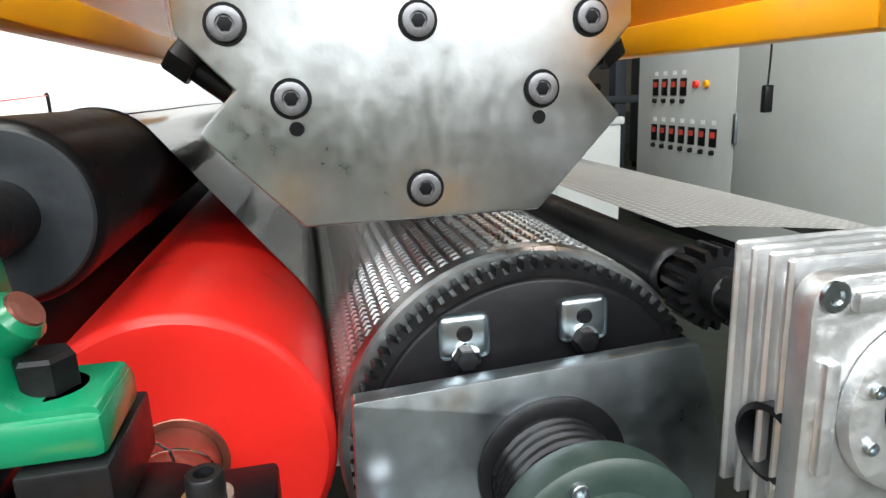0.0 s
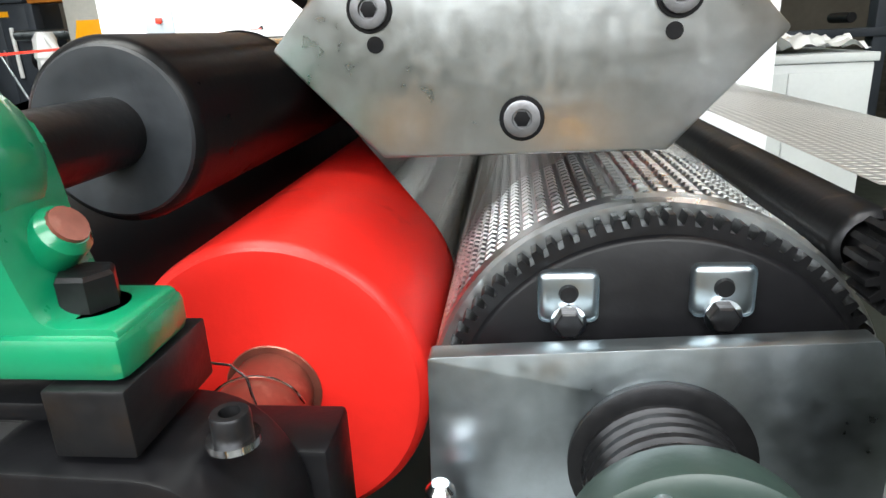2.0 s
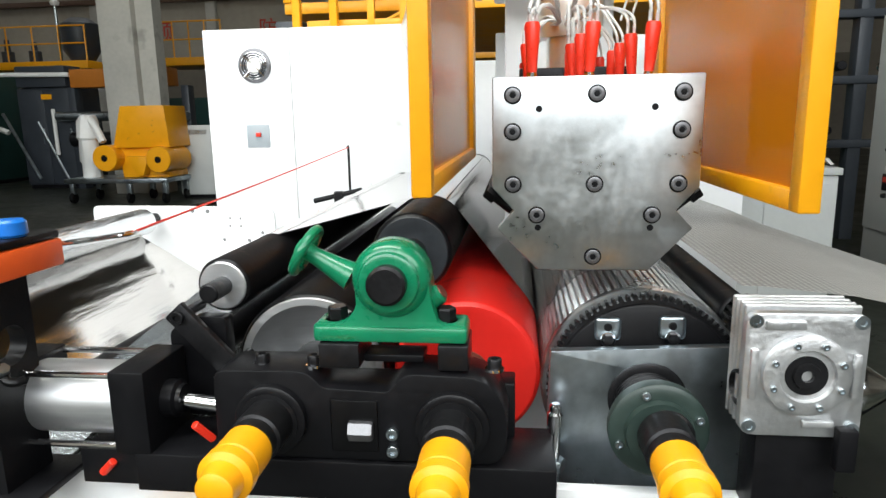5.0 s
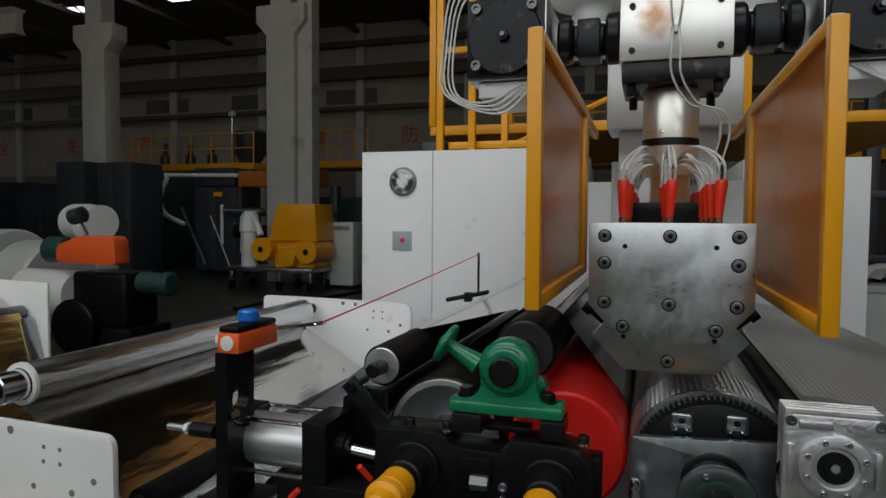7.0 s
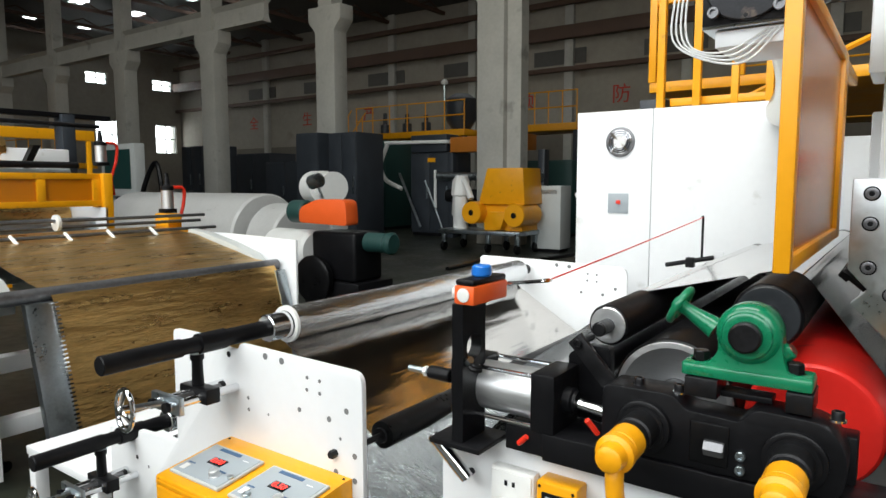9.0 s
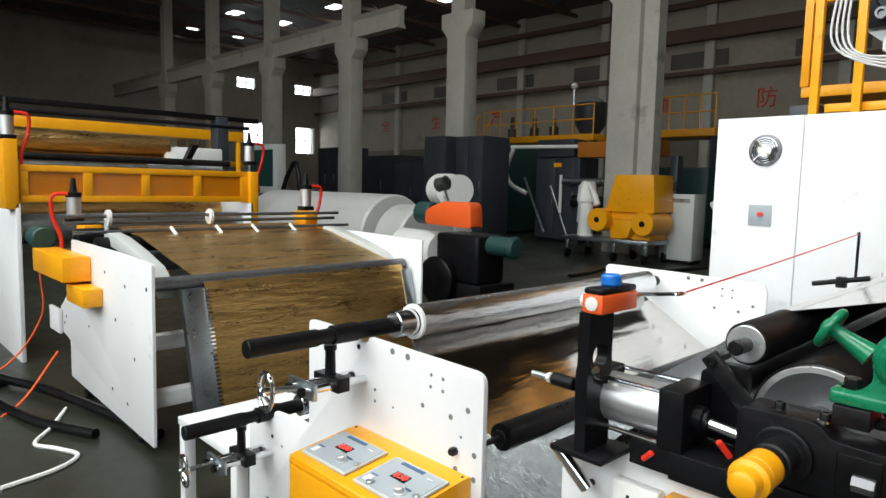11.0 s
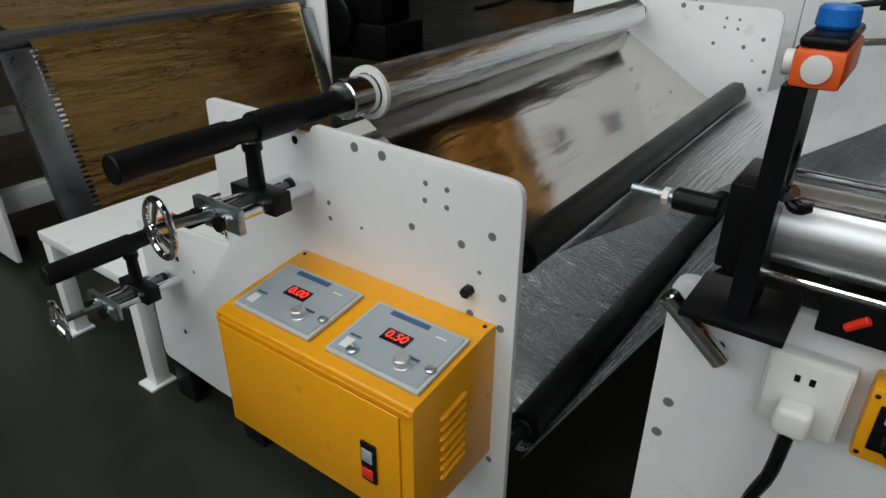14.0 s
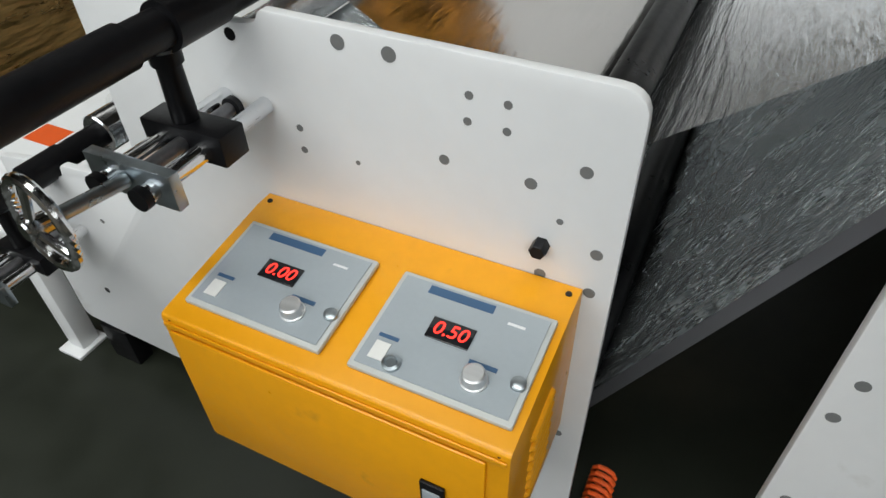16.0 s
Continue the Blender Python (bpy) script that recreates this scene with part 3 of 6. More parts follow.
web("foil_web", line((-1.900, 1.131), (-1.435, 0.848), 30), 0.14, 1.85, M["foil_dark"], "smooth dark silver foil coming off the unwinding roll", steps=40, wrinkle=0.003, seed=8)
web("foil_web", line((-2.50, 0.655), (-1.385, 0.346), 40), 0.06, 1.85, M["crinkle"], "crinkled silver foil running flat to the lower roller", steps=60, wrinkle=0.006, seed=21)
lower = web("foil_web", arc(LOWER, 0.047, -95, -35, 6) + line((-1.322, 0.372), (-0.985, 1.01), 40) + line((-0.97, 1.03), (-0.72, 1.25), 8), 0.085, 1.85, M["crinkle"],
            "crinkled silver foil rising steeply from the lower roller", steps=60, wrinkle=0.006, seed=12)
part("plain_margin", thick(sheet([[(x, y, z) for y in (0.035, 0.06, 0.086)] for x, z in line((-1.322, 0.372), (-0.985, 1.01), 12)]), 0.0006), M["margin"], lower, "smooth dark grey film margin")
web("melt_curtain", line((0.0, 1.407), (-0.058, 1.272), 8), 0.24, 1.72, see_through("molten_film", (0.42, 0.42, 0.40), 0.15, 0.45), "thin grey molten film falling from the die", steps=20)
rim_grid = []
for k in range(33):
    a = radians(172 - 132 * k / 32)
    row = []
    for j in range(40):
        y = 0.235 + 0.012 * math.sin(k * 1.7) + 0.008 * math.sin(k * 4.1) + (1.80 - 0.235) * j / 39
        row.append((CHILL[0] + (CHILL_R + 0.003) * math.cos(a), y, CHILL[1] + (CHILL_R + 0.003) * math.sin(a)))
    rim_grid.append(row)
tagged(part("film_layer", sheet(rim_grid), see_through("wet_film", (0.40, 0.41, 0.40), 0.22, 0.5), smooth=60), "thin grey plastic film lying on the embossing roller", "film")
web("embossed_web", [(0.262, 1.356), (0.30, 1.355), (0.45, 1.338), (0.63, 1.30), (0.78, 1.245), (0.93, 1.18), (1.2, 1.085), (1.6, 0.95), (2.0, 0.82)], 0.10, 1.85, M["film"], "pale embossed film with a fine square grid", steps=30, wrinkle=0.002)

# ---------------------------------------------------------------- extrusion die
die = thing("extrusion_die", (0, 0, 1.404), "ground steel flat extrusion die with bolted end plate", "die")
HALF = [(0.157, 1.703), (0.157, 1.535), (0.124, 1.499), (0.150, 1.471), (0.086, 1.404)]
outline = [(-x, z) for x, z in HALF] + [(x, z) for x, z in HALF[::-1]]
plate = part("end_plate", prism(outline, "y", 0.0, 0.022, 0.0022), M["steel"], die, "ground steel end plate")
BOLTS = [(x, 1.676) for x in (-0.126, 0, 0.126)] + [(-0.126, 1.621), (0.126, 1.621)] + [(x, 1.540) for x in (-0.125, 0, 0.125)] + [(-0.088, 1.492), (0.088, 1.492), (0.0, 1.426)]
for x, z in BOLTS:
    # flat black disc on the uncut plate paints the shade of the counterbore
    part("counterbore_shade", lathe((x, -0.0012, z), (0, 1, 0), [(0.0004, 0.0136), (0, 0.0132), (0.0, 0.0005)], 24, closed=False), M["black"], plate)
    part("cap_screw", cap_screw((x, -0.0008, z), (0, -1, 0), 0.0110, 0.0034), M["screw"], plate, "steel socket cap screw")
    # black hexagon stands in for the shade inside the socket
    part("socket_shade", hexagon((x, -0.0022, z), (0, -1, 0), 0.0050, 0.0008), M["black"], plate)
for x, z in ((-0.086, 1.655), (0.086, 1.655), (-0.086, 1.472), (0.086, 1.472)):
    # pin hole drawn as a black disc, its inner shade as colour
    part("pin_hole_shade", lathe((x, -0.0006, z), (0, 1, 0), [(0, 0.005), (0.0012, 0.005)], 18), M["black"], plate)
body = [(-0.150, 1.698), (-0.150, 1.54), (-0.118, 1.503), (-0.140, 1.478), (-0.060, 1.406), (0.060, 1.406), (0.140, 1.478), (0.118, 1.503), (0.150, 1.54), (0.150, 1.698)]
part("die_body", prism(body, "y", 0.0225, 1.85, 0.002), M["steel"], die, "long steel die body")
for s in (-1, 1):
    for k in range(26):
        y = 0.05 + 0.07 * k
        b = rod((s * 0.124, y, 1.492), (s * 0.168, y, 1.528), 0.009, 12)
        hexagon((s * 0.152, y, 1.515), (s * 0.78, 0, 0.63), 0.015, 0.02, b)
        part("lip_bolt", b, M["oxide"], die)

# heater leads on top of the die
for row, x in enumerate((-0.095, 0.0, 0.10)):
    for k in range(8):
        y = 0.10 + 0.16 * k + 0.02 * row
        lead = thing("heater_lead", (x, y, 1.703), "red sleeved heater plug with white wires on the die", "heater lead", "heater leads on the die")
        lean = 0.006 * math.sin(k * 2.1 + row)
        b = bmesh.new()
        lathe((x, y, 1.703), (lean, 0, 0.085), [(0.012, 0.007), (0.016, 0.0085), (0.05, 0.0105), (0.085, 0.013), (0.092, 0.011)], 14, b)
        part("sleeve", b, M["redplastic"], lead, "soft red sleeve")
        part("ferrule", lathe((x, y, 1.699), (0, 0, 1), [(0, 0.009), (0.016, 0.008)], 14), M["chrome"], lead)
        for dx in (-0.006, 0.006):
            sx = x + lean + dx
            b = sweep([(sx, y, 1.785), (sx * 0.95, y + 0.01, 1.83 + 0.01 * math.sin(k + row)), (sx * 0.55, y * 0.6 + 0.25, 1.875 + 0.012 * math.cos(3 * k)), (sx * 0.2, 0.62, 1.865)], 0.0032, 6)
            part("lead_wire", b, M["wire"], lead, "white braided wire")

neck = thing("melt_pipe", (0, 0.75, 1.705), "heat-tinted steel melt pipe above the die", "pipe")
part("pipe", lathe((0, 0.75, 1.84), (0, 0, 1), [(0, 0.078), (0.02, 0.081), (0.25, 0.081), (0.26, 0.078)], 40), M["heat"], neck)
part("clamp_band", lathe((0, 0.75, 1.93), (0, 0, 1), [(0, 0.083), (0.022, 0.083)], 40), M["oxide"], neck)
part("adapter", box(-0.13, 0.13, 0.62, 0.88, 1.699, 1.76, 0.004), M["oxide"], neck, "dark bolted adapter block")
part("lower_pipe", lathe((0, 0.75, 1.755), (0, 0, 1), [(0, 0.06), (0.09, 0.06)], 32), M["heat"], neck)

# feed block with its two flanges
feed = thing("feed_block", (0, 0.75, 2.10), "bright steel feed block with a brown heat stain", "feed block")
part("block", box(-0.152, 0.152, 0.6, 0.92, 2.135, 2.325, 0.004), stained_steel("stained_steel", (-0.055, -0.15, 0.15), 0.055), feed)
for dx in (-0.012, 0.012):
    b = sweep([(dx * 0.6, 0.572, 2.215), (dx * 1.2, 0.55, 2.27), (dx * 1.3, 0.56, 2.33), (dx * 0.5, 0.575, 2.385), (0, 0.58, 2.39)], 0.0032, 6)
    part("probe_wire", b, M["wire"], feed, "white probe wire")
    b = sweep([(dx * 0.6, 0.572, 2.215), (dx, 0.55, 2.15), (dx + 0.004, 0.56, 2.08), (dx + 0.05, 0.60, 2.01), (dx + 0.12, 0.62, 1.985), (dx + 0.14, 0.65, 1.93), (dx + 0.12, 0.66, 1.84)], 0.0032, 6)
    part("probe_wire", b, M["wire"], feed, "white probe wire")
part("base_plate", box(-0.145, 0.145, 0.605, 0.915, 2.075, 2.133, 0.004), M["oxide"], feed, "black base plate")
for x in (-0.118, 0.118):
    for z in (2.165, 2.290):
        part("bolt", cap_screw((x, 0.6, z), (0, -1, 0), 0.009, 0.006), M["oxide"], feed)
    for y in (0.64, 0.88):
        part("base_bolt", hexagon((x, y, 2.076), (0, 0, -1), 0.013, 0.035), M["oxide"], feed)
part("probe", hexagon((0.0, 0.6, 2.215), (0, -1, 0), 0.012, 0.02), M["zinc"], feed)
for s in (-1, 1):
    part("side_flange", rod((s * 0.153, 0.76, 2.245), (s * 0.20, 0.76, 2.245), 0.078, 32), M["oxide"], feed)
    part("side_pipe", rod((s * 0.20, 0.76, 2.245), (s * 0.30, 0.76, 2.245), 0.05, 28), M["oxide"], feed)
    b = box(s * 0.25 - 0.035, s * 0.25 + 0.035, 0.70, 0.82, 2.18, 2.30, 0.008)
    part("clamp", b, M["oxide"], feed, "steel pipe clamp")
    part("outer_flange", rod((s * 0.30, 0.76, 2.245), (s * 0.345, 0.76, 2.245), 0.072, 32), M["oxide"], feed)

neck.location.x += 0.016
feed.location += Vector((0.020, 0.0, 0.028))

for s in (-1, 1):
    ex = thing("gear_pump", (s * 0.487, 0.76, 2.1), "black square melt pump with a round bolted cover", "gear pump", "twin gear pumps")
    cx = s * 0.487
    part("housing", box(cx - 0.122, cx + 0.122, 0.60, 0.95, 2.10, 2.345, 0.004), M["steel"], ex, "steel housing")
    part("front_plate", box(cx - 0.118, cx + 0.118, 0.584, 0.5995, 2.106, 2.339, 0.003), M["oxide"], ex, "black front plate")
    part("cover", lathe((cx, 0.5835, 2.222), (0, -1, 0), [(0, 0.113), (0.010, 0.113), (0.013, 0.109), (0.013, 0.02)], 48), M["oxide"], ex, "round black cover")
    for a in range(4):
        dx, dz = 0.084 * (1 if a in (0, 3) else -1), 0.084 * (1 if a < 2 else -1)
        part("bolt", cap_screw((cx + dx, 0.571, 2.222 + dz), (0, -1, 0), 0.016, 0.014), M["screw"], ex, "dull steel cap screw")
    part("centre_screw", hexagon((cx, 0.571, 2.222), (0, -1, 0), 0.018, 0.02), M["oxide"], ex)
    part("centre_pin", lathe((cx, 0.551, 2.222), (0, -1, 0), [(0, 0.008), (0.012, 0.007)], 14), M["screw"], ex)
    for dz in (-0.10, 0.10):
        # black disc for the shade in the dowel hole, nothing is bored
        part("dowel_hole", lathe((cx, 0.5705, 2.222 + dz), (0, -1, 0), [(0, 0.006), (0.0008, 0.006)], 12), M["black"], ex)
    for k in range(4):
        o = 0.012 * k
        b = sweep([(cx - s * 0.05 + o, 0.62, 2.09), (cx + s * 0.05 + o, 0.58, 2.03 - o), (cx + s * (0.15 + o), 0.58, 2.06), (cx + s * (0.165 + o), 0.6, 2.2), (cx + s * (0.13 + o), 0.62, 2.36 + o), (cx + s * 0.02, 0.70, 2.40 + o)], 0.0032, 6)
        part("heater_cable", b, M["wire"], ex, "white heater cable")
    part("lower_box", box(cx - 0.09, cx + 0.09, 0.62, 0.92, 2.05, 2.098, 0.004), M["white"], ex)
    part("upper_socket", box(cx - 0.03, cx + 0.03, 0.66, 0.72, 2.3455, 2.39, 0.004), M["zinc"], ex)
    part("melt_hose", sweep([(cx - s * 0.02, 0.951, 2.20), (cx - s * 0.05, 1.12, 2.12), (cx - s * 0.02, 1.45, 2.02), (cx + s * 0.1, 2.0, 2.0), (cx + s * 0.15, 2.34, 2.02)], 0.075, 12), M["heat"], ex, "brown stained melt hose")
    ex.location += Vector((0.022, 0.0, 0.033))
    dx = s * 0.30 + 0.02
    drum = thing("filter_drum", (dx, 1.38, 2.36), "upright pale grey filter drum with a latched lid", "drum", "filter drums over the die")
    part("shell", lathe((dx, 1.38, 2.57), (0, 0, 1), [(0, 0.10), (0.012, 0.155), (0.03, 0.172), (0.30, 0.176), (0.31, 0.184), (0.335, 0.184)], 44), M["film_roll"], drum)
    part("neck", lathe((dx, 1.38, 2.461), (0, 0, 1), [(0, 0.08), (0.10, 0.08), (0.108, 0.10)], 28), M["film_roll"], drum)
    part("lid_band", lathe((dx, 1.38, 2.906), (0, 0, 1), [(0, 0.178), (0.008, 0.190), (0.024, 0.190), (0.032, 0.178)], 44), M["chrome"], drum, "bright clamp band")
    part("latch", box(dx - 0.02, dx + 0.02, 1.165, 1.20, 2.84, 2.92, 0.004), M["screw"], drum)
    part("lid", lathe((dx, 1.38, 2.939), (0, 0, 1), [(0, 0.178), (0.03, 0.15), (0.04, 0.05)], 36), M["black"], drum, "black lid")
hood = thing("white_gantry", (0, 1.35, 0), "white painted steel frame behind the die", "machine frame")
part("front_panel", box(-0.205, 0.28, 1.25, 1.55, 2.06, 2.40, 0.01), M["white"], hood)
part("top_plate", box(-0.52, 0.56, 1.20, 1.56, 2.401, 2.46, 0.006), M["white"], hood)
part("column", box(-0.16, 0.20, 1.30, 1.55, 1.2, 2.059, 0.008), M["white"], hood)
part("foot", box(-0.40, 0.40, 2.02, 2.34, 0.0, 1.9, 0.008), M["white"], hood)
part("web_plate", box(-0.20, 0.20, 1.551, 2.019, 1.6, 1.96, 0.008), M["white"], hood)

# ---------------------------------------------------------------- yellow guard panels
for s, z0, z1 in ((-1, 1.539, 2.058), (1, 1.517, 2.040)):
    g = thing("die_guard", (s * 0.245, 0.3, z0), "yellow steel guard frame with an amber acrylic pane", "guard panel", "guard panels beside the die")
    x0, x1 = s * 0.245 - 0.014, s * 0.245 + 0.014
    ya, yb, w = -0.17, 0.80, 0.032
    part("front_post", box(x0, x1, ya, ya + w, z0, z1, 0.003), M["yellow"], g)
    part("back_post", box(x0, x1, yb - 0.09, yb, z0, z1, 0.003), M["yellow"], g)
    part("top_rail", box(x0, x1, ya + w, yb - 0.09, z1 - 0.028, z1, 0.003), M["yellow"], g)
    part("bottom_rail", box(x0, x1, ya + w, yb - 0.09, z0, z0 + 0.028, 0.003), M["yellow"], g)
    part("pane", box(x0 + 0.011, x1 - 0.011, ya + w, yb - 0.09, z0 + 0.028, z1 - 0.028), M["amber"], g, "amber acrylic pane")
    part("hinge_strip", box(x0 + 0.004, x1 - 0.004, ya + 0.02, yb - 0.1, z1, z1 + 0.006), M["white"], g, "white top strip")
    part("hanger_arm", box(x0 + 0.004, x1 - 0.004, yb + 0.0005, 1.2495, z1 - 0.035, z1 - 0.005, 0.002), M["yellow"], g)

# ---------------------------------------------------------------- white cabinet at the far side
cab = thing("extruder_cabinet", (-0.9, 2.7, 0), "tall white machine cabinet with fan grille and switch plate", "cabinet")
CY = 2.35
part("left_door", box(-1.741, -1.283, CY, CY + 0.8, 0.05, 2.116, 0.004), M["white"], cab)
part("right_door", box(-1.279, -0.42, CY, CY + 0.8, 0.05, 2.116, 0.004), M["white"], cab)
part("plinth", box(-1.72, -0.44, CY + 0.03, CY + 0.78, 0, 0.05), M["black"], cab)
fan = part("fan_grille", lathe((-1.469, CY - 0.002, 1.933), (0, -1, 0), [(0, 0.088), (0.008, 0.086), (0.012, 0.08), (0.012, 0.07), (0.004, 0.068)], 40), M["screw"], cab, "round wire fan grille")
bm = bmesh.new()
for r in (0.02, 0.032, 0.044, 0.056, 0.068):
    sweep([(-1.469 + r * math.cos(a), CY - 0.016, 1.933 + r * math.sin(a)) for a in [2 * math.pi * k / 12 for k in range(12)]], 0.0022, 5, bm, 3, True)
for a in range(4):
    c, s = math.cos(radians(45 + 90 * a)), math.sin(radians(45 + 90 * a))
    rod((-1.469 + 0.02 * c, CY - 0.018, 1.933 + 0.02 * s), (-1.469 + 0.08 * c, CY - 0.018, 1.933 + 0.08 * s), 0.003, 6, bm)
part("grille_wire", bm, M["chrome"], fan)
part("hub", lathe((-1.469, CY - 0.0145, 1.933), (0, -1, 0), [(0, 0.038), (0.004, 0.036)], 24), M["plastic_white"], fan, "pale hub")
part("blade_dark", lathe((-1.469, CY - 0.0062, 1.933), (0, -1, 0), [(0, 0.068), (0.001, 0.068)], 32), M["dark"], fan)
sw = part("switch_plate", box(-1.536, -1.412, CY - 0.006, CY - 0.001, 1.515, 1.632, 0.002), M["panel"], cab, "grey switch plate")
part("red_knob", box(-1.483, -1.457, CY - 0.02, CY - 0.0065, 1.570, 1.592, 0.003), M["redplastic"], sw, "small red knob")

cab2 = thing("extruder_cabinet", (0.7, 2.7, 0), "tall white machine cabinet beside the guard panel", "cabinet")
part("body", box(0.42, 1.0, CY, CY + 0.8, 0.05, 2.03, 0.004), M["white"], cab2)
part("plinth", box(0.44, 0.94, CY + 0.03, CY + 0.78, 0, 0.05), M["black"], cab2)

# ---------------------------------------------------------------- laminating unit: side frame and bearings
SIDE_Y = -0.108
frame_plate = thing("side_frame", (-0.3, SIDE_Y, 0), "white painted steel side frame of the laminating unit", "machine frame")
out = rounded([(-1.008, 0.05), (0.42, 0.05), (0.42, 1.0), (0.24, 1.085), (-1.008, 1.085)], [0, 0, 0.02, 0.02, 0.03])
part("plate", prism(out, "y", SIDE_Y, SIDE_Y + 0.022, 0.002), M["white"], frame_plate)
for x in (-0.9, 0.3):
    part("foot", box(x - 0.08, x + 0.08, SIDE_Y - 0.05, SIDE_Y + 0.12, 0, 0.05, 0.004), M["black"], frame_plate)
# holes are flat discs, their inner shade painted as dark grey
for x, z in ((-0.976, 0.838), (-0.985, 0.765), (-0.66, 0.80), (-0.52, 0.80), (-0.976, 0.55), (-0.60, 0.66)):
    part("hole", lathe((x, SIDE_Y - 0.0008, z), (0, 1, 0), [(0, 0.0095), (0.0014, 0.0095)], 18), M["hole"], frame_plate)
far_frame = thing("side_frame", (-0.3, 2.0, 0), "white painted far side frame of the laminating unit", "machine frame")
part("plate", prism([(-0.85, 0.0), (0.42, 0.0), (0.42, 1.05), (-0.85, 1.05)], "y", 1.99, 2.012, 0.002), M["white"], far_frame)

slide = thing("bearing_slide", (-0.35, -0.13, 1.085), "black steel bearing slide carrying two roller journals", "bearing block")
part("rail", box(-0.70, -0.06, -0.165, -0.03, 1.0855, 1.148, 0.004), M["black"], slide, "black guide rail")
arm = rounded([(-0.566, 1.15), (-0.565, 1.285), (-0.42, 1.287), (-0.40, 1.262), (-0.30, 1.258), (-0.28, 1.287), (-0.16, 1.283), (-0.128, 1.23), (-0.135, 1.15)], [0.02, 0.02, 0.02, 0.01, 0.01, 0.02, 0.03, 0.03, 0.03])
part("housing", prism(arm, "y", -0.16, -0.075, 0.004), M["black"], slide, "black cast bearing housing")
part("inner_block", box(-0.60, -0.12, -0.074, -0.02, 1.149, 1.24, 0.004), M["black"], slide)
for x, z in ((-0.476, 1.214), (-0.208, 1.210)):
    part("bearing_ring", lathe((x, -0.162, z), (0, -1, 0), [(0, 0.053), (0.012, 0.053), (0.014, 0.050), (0.014, 0.043), (0.004, 0.041)], 40), M["black"], slide, "black bearing ring")
    part("snap_ring", lathe((x, -0.1762, z), (0, -1, 0), [(0, 0.043), (0.002, 0.043)], 32), M["oxide"], slide)
part("pocket", box(-0.388, -0.318, -0.1625, -0.159, 1.165, 1.245, 0.003), M["rubber"], slide, "dark recessed pocket")
part("adjusting_nut", hexagon((-0.36, -0.164, 1.20), (1, 0, 0), 0.016, 0.035), M["screw"], slide, "steel adjusting nut")
for z in (1.195, 1.168):
    part("cap_screw", cap_screw((-0.297, -0.16, z), (0, -1, 0), 0.009, 0.008), M["zinc"], slide)
for x, z in ((-0.150, 1.286), (-0.42, 1.286), (-0.50, 1.286)):
    part("washer", lathe((x, -0.125, z - 0.004), (0, 0, 1), [(0, 0.014), (0.004, 0.014)], 24), M["chrome"], slide)
    part("cap_screw", cap_screw((x, -0.125, z), (0, 0, 1), 0.0105, 0.014), M["oxide"], slide)
for x0, x1 in ((-0.405, -0.345), (-0.230, -0.187)):
    part("riser", box(x0, x1, -0.15, -0.065, 1.2885, 1.3255, 0.002), M["oxide"], slide, "dark steel riser block")
part("riser_web", box(-0.345, -0.255, -0.12, -0.075, 1.2885, 1.30, 0.002), M["black"], slide)

# rotary unions
for x, z, y in ((-0.476, 1.214, -0.19), (-0.210, 1.208, -0.19), (0.088, 1.20, -0.16)):
    u = thing("rotary_union", (x, y, z), "yellow painted rotary union on a dark roller journal", "rotary union", "rotary unions of the rollers")
    part("journal", lathe((x, y + 0.012, z), (0, -1, 0), [(0, 0.036), (0.05, 0.036), (0.053, 0.032), (0.075, 0.032)], 32), M["oxide"], u, "dark steel journal")
    part("body", lathe((x, y - 0.06, z), (0, -1, -0.03), [(0, 0.030), (0.004, 0.034), (0.05, 0.034), (0.054, 0.030), (0.058, 0.036), (0.075, 0.036), (0.08, 0.027), (0.105, 0.024), (0.11, 0.016)], 28), M["yellow"], u)
    part("elbow", sweep([(x, y - 0.13, z - 0.02), (x + 0.003, y - 0.14, z - 0.05), (x + 0.006, y - 0.14, z - 0.085)], 0.017, 14), M["yellow"], u)
    part("hose_fitting", lathe((x + 0.006, y - 0.14, z - 0.085), (0, 0, -1), [(0, 0.015), (0.004, 0.018), (0.02, 0.018), (0.022, 0.013), (0.07, 0.013)], 16), M["zinc"], u, "steel hose fitting")
    part("hose", sweep([(x + 0.006, y - 0.14, z - 0.15), (x + 0.02, y - 0.14, z - 0.35), (x + 0.06, y - 0.02, z - 0.75), (x + 0.1, y + 0.0, z - 1.18)], 0.012, 10), M["rubber"], u, "black water hose")

# green pillow block of the black roller
pb = thing("pillow_block", (-0.305, -0.1, 1.326), "bright green cast pillow block with small handwheel", "pillow block")
base = rounded([(-0.413, 1.327), (-0.413, 1.353), (-0.368, 1.353), (-0.348, 1.378), (-0.350, 1.415), (-0.336, 1.456), (-0.297, 1.474), (-0.258, 1.461), (-0.243, 1.425), (-0.240, 1.385), (-0.229, 1.353), (-0.190, 1.353), (-0.190, 1.327)],
               [0.004, 0.006, 0.01, 0.01, 0.02, 0.03, 0.03, 0.03, 0.02, 0.02, 0.01, 0.006, 0.004], 6)
part("casting", prism(base, "y", -0.140, -0.084, 0.0012), M["green"], pb)
part("base_flange", box(-0.412, -0.188, -0.145, -0.078, 1.3262, 1.350, 0.006), M["green"], pb)
part("bearing_cap", lathe((-0.297, -0.1525, 1.419), (0, -1, 0), [(0, 0.044), (0.006, 0.042), (0.008, 0.038), (0.008, 0.030)], 40), M["green"], pb)
